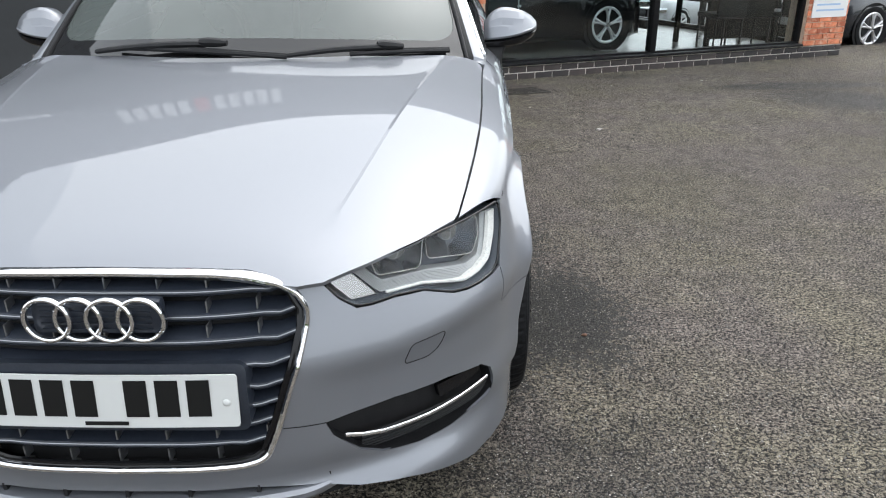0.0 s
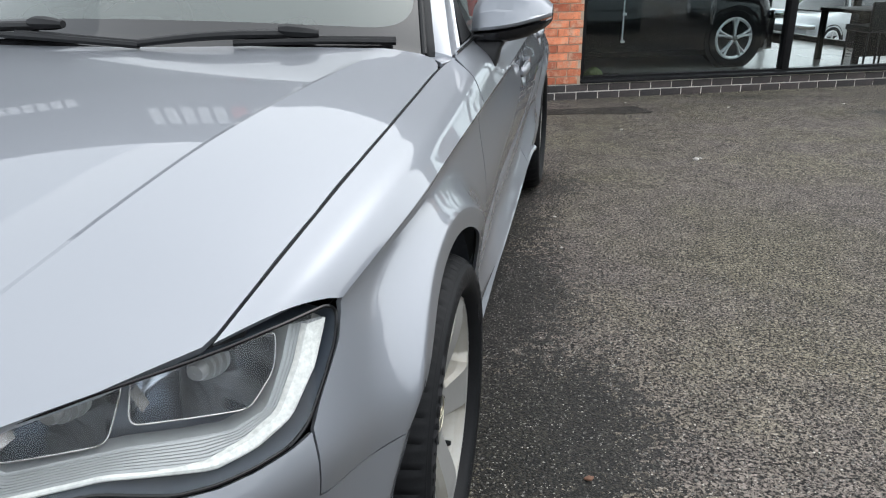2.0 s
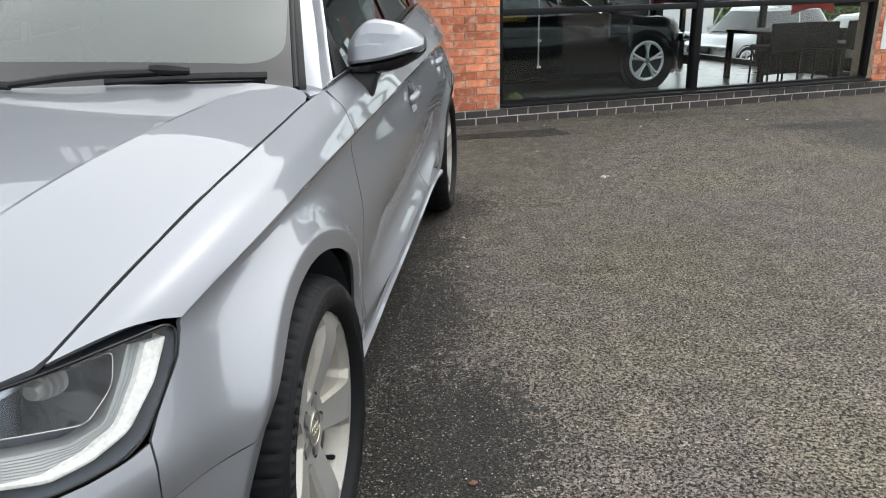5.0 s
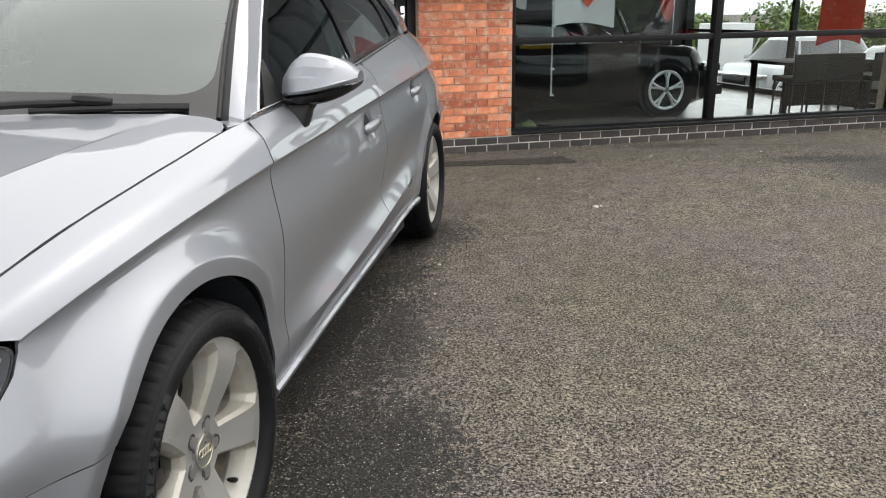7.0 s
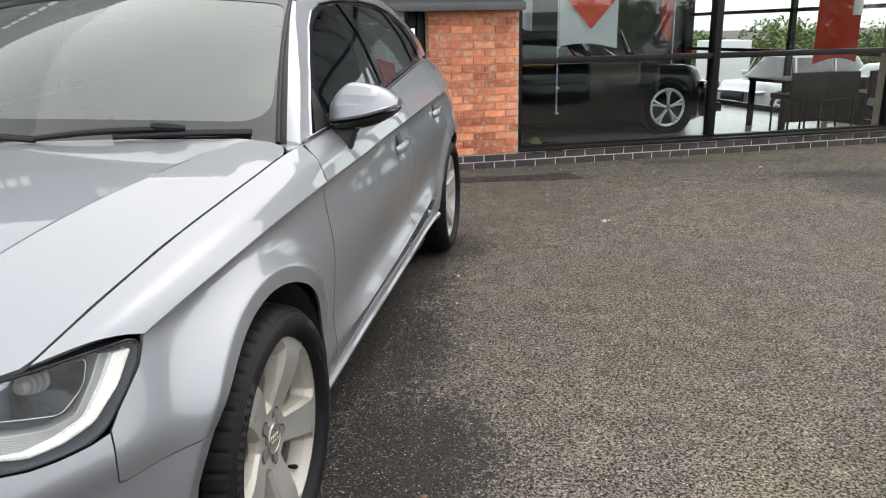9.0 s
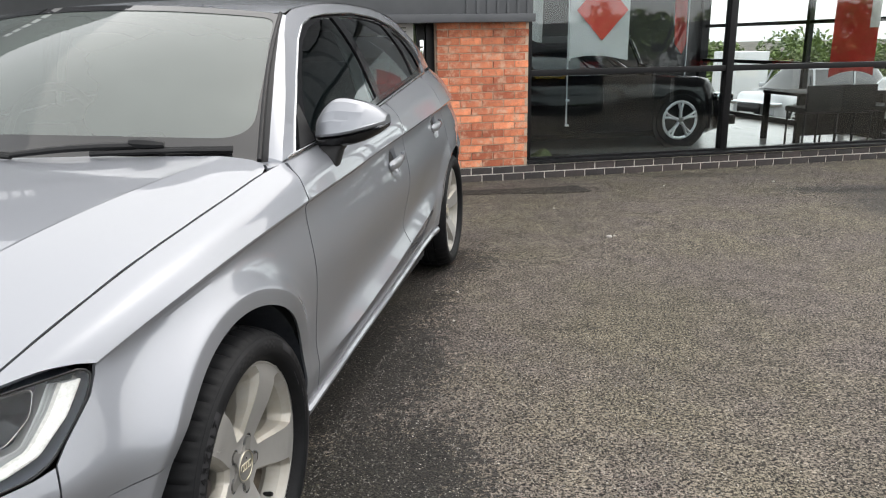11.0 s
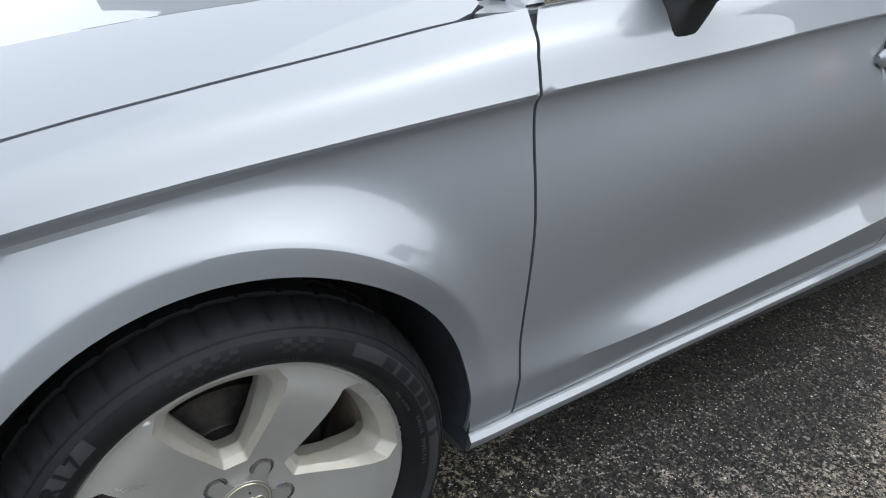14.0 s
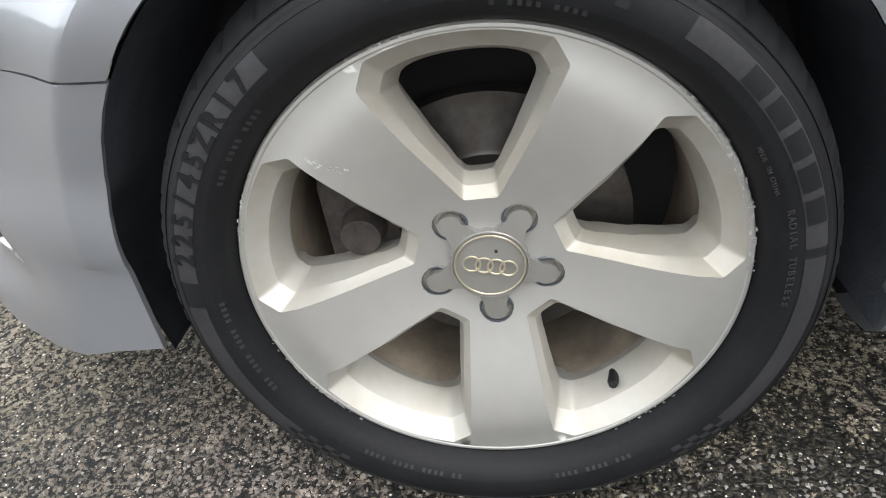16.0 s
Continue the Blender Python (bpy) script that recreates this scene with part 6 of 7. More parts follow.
FASCIA = speckle(material("dark_grey_cladding", (0.065, 0.068, 0.075), 0.5), 3.0, (0.055, 0.058, 0.064), (0.08, 0.083, 0.09), rough=(0.4, 0.55))
CLADDING = speckle(material("grey_metal_cladding", (0.07, 0.075, 0.08), 0.5), 2.0, (0.065, 0.072, 0.078), (0.09, 0.098, 0.104), rough=(0.4, 0.55))
SIGN_WHITE = material("white_sign_panel", (0.75, 0.75, 0.75), 0.5)
SIGN_RED = material("red_sign_panel", (0.50, 0.05, 0.05), 0.5)
PALE_FLOOR = speckle(material("pale_tile_floor", (0.55, 0.54, 0.52), 0.25), 4.0, (0.22, 0.22, 0.212), (0.27, 0.27, 0.26), rough=(0.18, 0.3))
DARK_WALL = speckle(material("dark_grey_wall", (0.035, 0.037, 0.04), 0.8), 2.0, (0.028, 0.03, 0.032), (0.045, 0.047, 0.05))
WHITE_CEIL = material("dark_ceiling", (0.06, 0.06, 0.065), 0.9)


def vary_bricks(m, dark, light):
    """Every brick takes its own tone."""
    b = m.node_tree.nodes["Principled BSDF"]
    info = m.node_tree.nodes.new("ShaderNodeObjectInfo")
    ramp = m.node_tree.nodes.new("ShaderNodeValToRGB")
    els = ramp.color_ramp.elements
    els[0].color, els[1].color = (*dark, 1), (*light, 1)
    e = els.new(0.55)
    e.color = (*[0.5 * (a + c) for a, c in zip(dark, light)], 1)
    link(m, info.outputs["Random"], ramp.inputs[0])
    mix = m.node_tree.nodes.new("ShaderNodeMix")
    mix.data_type, mix.blend_type = "RGBA", "MULTIPLY"
    mix.inputs[0].default_value = 1.0
    old = b.inputs["Base Color"].links[0].from_socket
    link(m, old, mix.inputs[6])
    link(m, ramp.outputs[0], mix.inputs[7])
    link(m, mix.outputs[2], b.inputs["Base Color"])


def weather(m, tone, scale, low, high, most):
    """Pale bloom in ragged patches."""
    b = m.node_tree.nodes["Principled BSDF"]
    n = node(m, "ShaderNodeTexNoise", Scale=scale, Detail=6.0, Roughness=0.7)
    geo = m.node_tree.nodes.new("ShaderNodeNewGeometry")
    link(m, geo.outputs["Position"], n.inputs["Vector"])
    mr = node(m, "ShaderNodeMapRange", From_Min=low, From_Max=high, To_Min=0.0, To_Max=most)
    link(m, n.outputs[0], mr.inputs[0])
    mix = m.node_tree.nodes.new("ShaderNodeMix")
    mix.data_type = "RGBA"
    link(m, mr.outputs[0], mix.inputs[0])
    link(m, b.inputs["Base Color"].links[0].from_socket, mix.inputs[6])
    mix.inputs[7].default_value = (*tone, 1)
    link(m, mix.outputs[2], b.inputs["Base Color"])


vary_bricks(BRICK[0], (0.55, 0.46, 0.48), (1.3, 1.4, 1.5))
weather(BRICK[0], (0.66, 0.46, 0.33), 14.0, 0.50, 0.66, 0.75)
weather(BRICK[0], (0.13, 0.06, 0.045), 23.0, 0.57, 0.70, 0.6)
vary_bricks(BLUE_BRICK, (0.7, 0.7, 0.7), (1.5, 1.35, 1.25))


def slab(name, s0, d0, z0, s1, d1, z1, mat, label, category, kind="structure", bevel=0.0):
    ob = part(name, boxed(s0, d0, z0, s1, d1, z1, bevel), mat, None)
    ob.matrix_basis = FRONT
    return tagged(ob, label, category, kind=kind)


def bricks(parent, s0, s1, z0, courses, mat, d0=-0.010, half=False, seed=1, height=0.075, joint=0.010, length=0.225):
    """Single bricks in running bond on the face of a wall; cut to fit its ends."""
    rnd = random.Random(seed)
    shapes = {}
    for c in range(courses):
        s = s0 - (length / 2 if (c % 2) != half else 0.0)
        while s < s1 - 0.02:
            a, b = max(s, s0), min(s + length - joint, s1)
            if b - a > 0.03:
                key = (round(b - a, 3), rnd.randrange(3))
                if key not in shapes:
                    bm = boxed(0, 0, 0, key[0], 0.06, height - joint, 0.004)
                    for v in bm.verts:
                        v.co += Vector((rnd.uniform(-1, 1), rnd.uniform(-1, 1), rnd.uniform(-1, 1))) * 0.0022
                    me = bpy.data.meshes.new("brick")
                    bm.to_mesh(me)
                    bm.free()
                    me.materials.append(mat)
                    shapes[key] = me
                ob = new("brick", shapes[key])
                ob.parent = parent
                ob.location = (a, d0 + rnd.uniform(-0.002, 0.002), z0 + c * height)
            s += length


PLINTH_TOP = GROUND_AT_WALL + 0.150
PILLAR_TOP = 1.43
pillar_1 = slab("wall_pillar_1", -1.13, 0.0, PLINTH_TOP, -0.205, 0.30, PILLAR_TOP, MORTAR, "red brick pier with rough grey mortar joints", "wall")
pillar_2 = slab("wall_pillar_2", 4.44, 0.0, PLINTH_TOP, 5.15, 0.30, 2.6, MORTAR, "red brick pier with rough grey mortar joints", "wall")
plinth = slab("wall_plinth", -1.13, 0.004, GROUND_AT_WALL - 0.3, 5.15, 0.30, PLINTH_TOP, PALE_MORTAR, "low plinth of dark engineering bricks", "wall")
slab("fascia_low", -2.9, -0.16, PILLAR_TOP, -0.215, 0.4, PILLAR_TOP + 0.42, FASCIA, "dark grey metal fascia above the entrance", "fascia", bevel=0.004)
slab("fascia_lip", -2.9, -0.19, PILLAR_TOP - 0.02, -0.20, 0.02, PILLAR_TOP + 0.055, FASCIA, "dark grey metal fascia edge", "fascia", bevel=0.004)
for k in range(7):
    slab("fascia_batten", -0.28 - 0.1 * k, -0.172, PILLAR_TOP + 0.06, -0.25 - 0.1 * k, -0.155, PILLAR_TOP + 0.40, FASCIA, "dark grey cladding rib", "fascia")
WIN_TOP = 2.55
upper = slab("wall_upper", -14.0, -0.02, WIN_TOP, 5.15, 0.35, 5.1, CLADDING, "grey metal-clad upper wall with a sign", "wall")
bm = bmesh.new()
rows = []
for k in range(60):
    s0 = -13.9 + 0.315 * k
    rows += [[(s0 + ds, d, z) for z in (WIN_TOP + 0.01, 5.09)] for ds, d in ((0.0, -0.024), (0.20, -0.024), (0.225, -0.06), (0.29, -0.06))]
grid_mesh(bm, rows)
bmesh.ops.recalc_face_normals(bm, faces=bm.faces)
part("ribbed_sheet", bm, CLADDING, upper, "dark ribbed metal cladding")
slab("wall_above_door", -12.0, 0.02, PILLAR_TOP + 0.40, -0.21, 0.35, WIN_TOP - 0.003, CLADDING, "grey metal-clad wall above the entrance", "wall")
slab("wall_left", -12.0, 0.05, GROUND_AT_WALL - 0.3, -3.0, 0.35, PILLAR_TOP + 0.39, DARK_WALL, "dark glazed and clad wall of the showroom", "wall")

# shop window: black frame, mullion, transom, panes
win = slab("window_1", -0.205, 0.06, PLINTH_TOP + 0.002, 4.44, 0.14, PLINTH_TOP + 0.055, FRAME_BLACK, "large black-framed showroom window", "window")
for nm, a in (("sill", (-0.205, -0.03, PLINTH_TOP + 0.004, 4.44, 0.06, PLINTH_TOP + 0.032)), ("window_frame", (-0.205, 0.05, PLINTH_TOP + 0.055, -0.15, 0.14, WIN_TOP)), ("window_frame", (4.385, 0.05, PLINTH_TOP + 0.055, 4.44, 0.14, WIN_TOP)),
              ("window_frame", (-0.15, 0.05, WIN_TOP - 0.06, 4.385, 0.14, WIN_TOP)), ("mullion", (2.035, 0.04, PLINTH_TOP + 0.055, 2.115, 0.14, WIN_TOP - 0.06)),
              ("transom", (-0.15, 0.05, 0.885, 2.035, 0.14, 0.945)), ("transom", (2.115, 0.05, 0.885, 4.385, 0.14, 0.945))):
    part(nm, boxed(*a, 0.004), FRAME_BLACK, win)
for s0, s1 in ((-0.15, 2.035), (2.115, 4.385)):
    for z0, z1 in ((PLINTH_TOP + 0.055, 0.885), (0.945, WIN_TOP - 0.06)):
        part("pane", boxed(s0, 0.085, z0, s1, 0.091, z1), GLASS_SHOP, win).visible_shadow = False

# entrance door left of the pier
door = slab("door_1", -2.10, 0.16, GROUND_AT_WALL + 0.02, -1.13, 0.20, GROUND_AT_WALL + 0.10, FRAME_BLACK, "black-framed glass entrance door with a white notice", "door")
for a in ((-1.21, 0.14, GROUND_AT_WALL + 0.1, -1.13, 0.22, PILLAR_TOP), (-2.10, 0.14, GROUND_AT_WALL + 0.1, -2.02, 0.22, PILLAR_TOP), (-1.30, 0.15, GROUND_AT_WALL + 0.1, -1.22, 0.21, PILLAR_TOP - 0.02)):
    part("door_frame", boxed(*a, 0.003), FRAME_BLACK, door)
part("pane", boxed(-2.02, 0.178, GROUND_AT_WALL + 0.1, -1.30, 0.184, PILLAR_TOP), GLASS_SHOP, door).visible_shadow = False
h = part("door_handle", boxed(-1.275, 0.128, 1.02, -1.235, 0.150, 1.26, 0.006), CHROME, door, "chrome lever handle")
part("lever", tube(bmesh.new(), [(-1.255, 0.135, 1.19), (-1.255, 0.095, 1.19), (-1.30, 0.09, 1.19), (-1.38, 0.09, 1.19)], 0.009, 8), CHROME, h)
part("notice", boxed(-1.68, 0.170, 1.20, -1.33, 0.174, 1.43), SIGN_WHITE, door, "white paper notice")
for k in range(5):
    part("notice_line", boxed(-1.62 + 0.02 * (k % 2), 0.1685, 1.37 - 0.034 * k, -1.40, 0.1695, 1.378 - 0.034 * k), PLATE_BLACK, door)

# notice on the right-hand pier
board = slab("notice_board", 4.50, -0.022, 0.36, 5.11, -0.012, 0.85, SIGN_WHITE, "white notice board fixed to a brick pier", "sign", kind="thing")
for k in range(5):
    part("text_bar", boxed(4.56, -0.0245, 0.44 + 0.07 * k, 5.05 - 0.08 * (k % 2), -0.0225, 0.462 + 0.07 * k), material("pale_blue_print", (0.35, 0.5, 0.7), 0.5), board)

# inside: floor, back wall, ceiling, side glass
slab("floor", -6.0, 0.30, -0.16, 5.1, 5.6, -0.10, PALE_FLOOR, "pale polished showroom floor", "floor")
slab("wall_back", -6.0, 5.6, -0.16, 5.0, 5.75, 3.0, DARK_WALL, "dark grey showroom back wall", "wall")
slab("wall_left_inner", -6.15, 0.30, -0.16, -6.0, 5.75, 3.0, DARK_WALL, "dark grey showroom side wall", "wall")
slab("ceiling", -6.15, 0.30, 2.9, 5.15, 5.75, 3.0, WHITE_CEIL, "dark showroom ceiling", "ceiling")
slab("wall_end_post", 5.0, 5.5, -0.16, 5.15, 5.75, 3.0, FRAME_BLACK, "black steel corner post", "post")
side_glass = slab("window_3", 5.05, 0.30, -0.10, 5.13, 5.5, -0.02, FRAME_BLACK, "black-framed glass side wall", "window")
for d in (0.62, 2.70, 4.75):
    part("mullion", boxed(5.05, d, -0.02, 5.13, d + 0.07, 2.9), FRAME_BLACK, side_glass)
for z in (0.80, 1.40, 2.2):
    part("transom", boxed(5.06, 0.30, z, 5.12, 5.5, z + 0.055), FRAME_BLACK, side_glass)

# sign on the upper wall, lettering as plain bars
sign = slab("fascia_sign", -6.4, -0.10, 3.55, 2.2, -0.021, 4.65, FASCIA, "dark grey fascia sign with pale lettering bars", "sign", kind="thing")
for k in range(5):
    part("letter_bar", boxed(-4.45 + 0.17 * k, -0.115, 3.98, -4.33 + 0.17 * k, -0.101, 4.36), SIGN_WHITE, sign)
part("letter_bar", boxed(-3.58, -0.115, 3.98, -3.42, -0.101, 4.36), SIGN_RED, sign)
for k in range(5):
    part("letter_bar", boxed(-3.35 + 0.17 * k, -0.115, 3.98, -3.23 + 0.17 * k, -0.101, 4.36), SIGN_WHITE, sign)
for k in range(6):
    part("letter_bar", boxed(-5.9 + 0.14 * k, -0.115, 3.68, -5.80 + 0.14 * k, -0.101, 3.84), SIGN_WHITE, sign)

# ---- things inside and round the showroom ----
RED_CLOTH = speckle(material("red_flag_cloth", (0.55, 0.05, 0.035), 0.8), 40.0, (0.48, 0.04, 0.03), (0.62, 0.07, 0.05), bump=0.2)
WHITE_CLOTH = speckle(material("white_flag_cloth", (0.70, 0.70, 0.70), 0.85), 30.0, (0.84, 0.84, 0.85), (0.92, 0.92, 0.92), bump=0.2)
GREEN_CLOTH = speckle(material("dull_green_cloth", (0.10, 0.13, 0.05), 0.9), 30.0, (0.06, 0.08, 0.03), (0.16, 0.19, 0.08), bump=0.5)
POLE = material("pale_metal_pole", (0.65, 0.66, 0.68), 0.35, 0.8)
PAINT_BLACK = material("black_car_lacquer", (0.004, 0.004, 0.005), 0.5, spec=0.05, coat=0.6)
PAINT_WHITE = material("white_car_lacquer", (0.46, 0.47, 0.48), 0.3, coat=1.0)
PAINT_NAVY = material("dark_car_lacquer", (0.015, 0.017, 0.022), 0.25, coat=1.0)
PLATE_YELLOW = material("yellow_plate_plastic", (0.62, 0.42, 0.03), 0.4)
DARK_GLASS = material("dark_car_glass", (0.012, 0.014, 0.016), 0.03, spec=0.8)
ALLOY_BRIGHT = material("bright_alloy", (0.70, 0.70, 0.71), 0.3, 0.6)
DARK_WOOD = speckle(material("dark_stained_wood", (0.03, 0.025, 0.022), 0.6, spec=0.15), 20.0, (0.006, 0.0055, 0.005), (0.012, 0.011, 0.010))


def front_pose(s, d, z, turn=0):
    return FRONT @ pose(s, d, z, 0, 0, turn)


def other_car(name, label, m, length, width, height, mat, clearance=0.18, wheel_r=0.33, bonnet_h=0.62, nose_len=0.24, tail=0.9, rear_plate=False):
    """A parked car, front towards its own -y, with the wheels on its z 0."""
    ob = tagged(new(name), label, "car")
    ob.matrix_world = m
    hw = width / 2
    belt = bonnet_h * height + 0.05 * height

    def outline(t):
        """half width, floor and top of the lower body at a share of the length"""
        w = hw * (0.80 + 0.20 * smooth(0.0, 0.13, t)) * (1 - 0.12 * smooth(0.88, 1.0, t))
        top = height * (0.45 + (bonnet_h - 0.45) * smooth(0.0, 0.10, t)) + (belt - bonnet_h * height) * smooth(0.12, 0.32, t)
        top += 0.03 * height * smooth(0.5, 1.0, t)
        return w, clearance + 0.03 * (1 - smooth(0, 0.08, t)), top

    rows = []
    for i in range(49):
        t = i / 48
        w, lo, hi = outline(t)
        y = length * t
        sec = [(-0.86, 0), (-0.97, 0.10), (-1.0, 0.42), (-0.985, 0.70), (-0.94, 0.90), (-0.82, 1.0), (-0.4, 1.02), (0, 1.03), (0.4, 1.02), (0.82, 1.0), (0.94, 0.90), (0.985, 0.70), (1.0, 0.42), (0.97, 0.10), (0.86, 0)]
        bow = 0.22 * (1 - smooth(0, 0.10, t))
        rows.append([(w * a, y + bow * abs(a) ** 3, lo + (hi - lo) * b) for a, b in sec])
    bm = bmesh.new()
    vs = grid_mesh(bm, rows)
    bm.faces.new(vs[0]), bm.faces.new(vs[-1])
    bmesh.ops.recalc_face_normals(bm, faces=bm.faces)
    part("body", bm, mat, ob, sharp=45)
    rows = []
    for k in range(9):
        f = k / 8
        z = belt + (height - belt) * f
        y0 = length * (nose_len + 0.155 * f ** 0.9)
        y1 = length * (0.985 - (1 - tail) * f ** 1.3)
        w = hw * (0.93 - 0.20 * f ** 1.2)
        ring = []
        for j in range(32):
            a = j * math.tau / 32
            ca, sa = math.cos(a), math.sin(a)
            ca, sa = math.copysign(abs(ca) ** 0.45, ca), math.copysign(abs(sa) ** 0.45, sa)
            ring.append((w * ca, (y0 + y1) / 2 + (y1 - y0) / 2 * sa, z + 0.02 * (1 - ca * ca) * f))
        rows.append(ring)
    bm = bmesh.new()
    grid_mesh(bm, rows[:8], closed_u=True)
    bmesh.ops.recalc_face_normals(bm, faces=bm.faces)
    part("windows", bm, DARK_GLASS, ob)
    bm = bmesh.new()
    vs = grid_mesh(bm, [rows[7], [(x * 1.005, y, z + 0.02) for x, y, z in rows[8]]], closed_u=True)
    bm.faces.new(vs[-1])
    bmesh.ops.recalc_face_normals(bm, faces=bm.faces)
    part("roof", bm, mat, ob, sharp=50)
    for sx in (-1, 1):
        for f in (0.30, 0.62):
            pts = [(sx * (hw * (0.93 - 0.20 * (k / 8) ** 1.2) + 0.004), length * (f + 0.03 * k / 8), belt + (height - belt) * k / 8) for k in range(9)]
            part("pillar", tube(bmesh.new(), pts, 0.028, 6), mat, ob)
        part("door_mirror", boxed(sx * hw * 0.93, length * 0.30, belt - 0.01, sx * (hw + 0.16), length * 0.30 + 0.10, belt + 0.13, 0.03), mat, ob)
        part("headlight", boxed(sx * hw * 0.55, 0.10, height * 0.40, sx * hw * 0.95, 0.34, height * 0.475, 0.03), HL_SILVER, ob, "clear headlight")
        part("side_intake", boxed(sx * hw * 0.55, 0.005, clearance + 0.10, sx * hw * 0.88, 0.16, clearance + 0.22, 0.02), BLACK, ob)
        for yc in (length * 0.19, length * 0.80):
            x = sx * (hw - 0.005)
            bm = bmesh.new()
            prof = [(wheel_r * 0.70, 0.0), (wheel_r * 0.82, 0.012), (wheel_r * 0.95, 0.006), (wheel_r, -0.03), (wheel_r, -0.2), (wheel_r * 0.7, -0.2)]
            revolve(bm, prof, 48)
            tyre = part("wheel", bm, RUBBER, ob, "five-spoke wheel")
            tyre.matrix_basis = pose(x, yc, wheel_r, 0, 0, 0 if sx > 0 else 180)
            part("arch_liner", revolve(bmesh.new(), [(wheel_r * 0.2, -0.006), (wheel_r * 1.13, -0.006), (wheel_r * 1.13, 0.004), (wheel_r * 1.08, 0.004)], 40), DARK, tyre)
            part("rim_ring", revolve(bmesh.new(), [(wheel_r * 0.62, 0.002), (wheel_r * 0.69, 0.014), (wheel_r * 0.73, 0.004)], 48), ALLOY_BRIGHT, tyre)
            for k in range(5):
                a = radians(90 + 72 * k)
                for da in (-0.14, 0.14):
                    pts = [(0.006 - 0.01 * f, wheel_r * (0.10 + 0.56 * f) * math.cos(a + da * f), wheel_r * (0.10 + 0.56 * f) * math.sin(a + da * f)) for f in (0, 0.5, 1)]
                    part("spoke", tube(bmesh.new(), pts, [0.03 * wheel_r / 0.33, 0.024, 0.03], 8, flat=0.6, up=(1, 0, 0)), ALLOY_BRIGHT, tyre)
            part("wheel_cap", revolve(bmesh.new(), [(0.002, 0.014), (0.035, 0.012), (0.04, 0.0)], 20), CAP_GREY, tyre)
    if rear_plate:
        part("rear_plate", boxed(-0.26, length - 0.004, height * 0.42, 0.26, length + 0.012, height * 0.42 + 0.11), PLATE_YELLOW, ob, "yellow rear plate")
        for sx in (-1, 1):
            part("tail_lamp", boxed(sx * hw * 0.52, length - 0.06, height * 0.50, sx * hw * 0.86, length + 0.014, height * 0.60, 0.02), TAIL_RED, ob, "red tail lamp")
    part("grille", boxed(-hw * 0.42, -0.012, height * 0.20, hw * 0.42, 0.09, height * 0.44, 0.03), BLACK_GLOSS, ob)
    part("number_plate", boxed(-0.26, -0.02, height * 0.24, 0.26, -0.008, height * 0.24 + 0.11), PLATE_WHITE, ob)
    return ob


other_car("coupe_car", "glossy black coupe standing on the showroom floor", front_pose(3.13, 2.22, -0.10, 90), 4.55, 1.80, 1.36, PAINT_BLACK, clearance=0.14, wheel_r=0.335, nose_len=0.27, tail=0.72)
other_car("suv_car", "white sports utility vehicle parked outside behind the showroom", FRONT @ pose(10.45, 11.85, -1.38, 0, 0, -80), 4.9, 1.95, 1.74, PAINT_WHITE, clearance=0.26, wheel_r=0.38, bonnet_h=0.60, nose_len=0.20, tail=0.90)
other_car("hatchback_car", "dark hatchback parked across the forecourt, mirrored in the window", pose(7.55, 0.72, 0.0, 0, 0, 44.6), 4.2, 1.78, 1.46, PAINT_NAVY, clearance=0.16, wheel_r=0.32, tail=0.94, rear_plate=True)
other_car("estate_car", "dark estate car parked across the forecourt, mirrored in the window", pose(9.9, 2.6, 0.0, 0, 0, 44.6), 4.5, 1.82, 1.47, PAINT_BLACK, clearance=0.16, wheel_r=0.33, tail=0.96, rear_plate=True)
other_car("saloon_car", "dark parked car beside the end of the building", FRONT @ pose(5.75, 1.65, -0.27, 0, 0, -90), 4.5, 1.82, 1.45, PAINT_NAVY, clearance=0.16, wheel_r=0.33, tail=0.78)


def flag(name, label, s0, s1, z0, z1, d, mat, wave, phase):
    rows = []
    for i in range(25):
        u = i / 24
        rows.append([(s0 + (s1 - s0) * u, d + wave * math.sin(u * 7 + v / 14 * 2.2 + phase) * u ** 0.5, z0 + (z1 - z0) * v / 14 + 0.05 * (z1 - z0) * math.sin(u * 3 + phase) * (1 - v / 14)) for v in range(15)])
    bm = bmesh.new()
    grid_mesh(bm, rows)
    bmesh.ops.solidify(bm, geom=bm.faces[:], thickness=0.002)
    ob = part(name, bm, mat, None)
    ob.matrix_basis = FRONT
    return tagged(ob, label, "flag")


def diamond(parent, sc, zc, hw, hh, d, mat):
    bm = bmesh.new()
    rows = []
    for i in range(13):
        u = -1 + 2 * i / 12
        rows.append([(sc + hw * u, d, zc + hh * (1 - abs(u)) * v) for v in (-1, -0.5, 0, 0.5, 1)])
    grid_mesh(bm, rows)
    bmesh.ops.remove_doubles(bm, verts=bm.verts, dist=1e-5)
    bmesh.ops.solidify(bm, geom=bm.faces[:], thickness=0.002)
    part("red_emblem", bm, mat, parent)


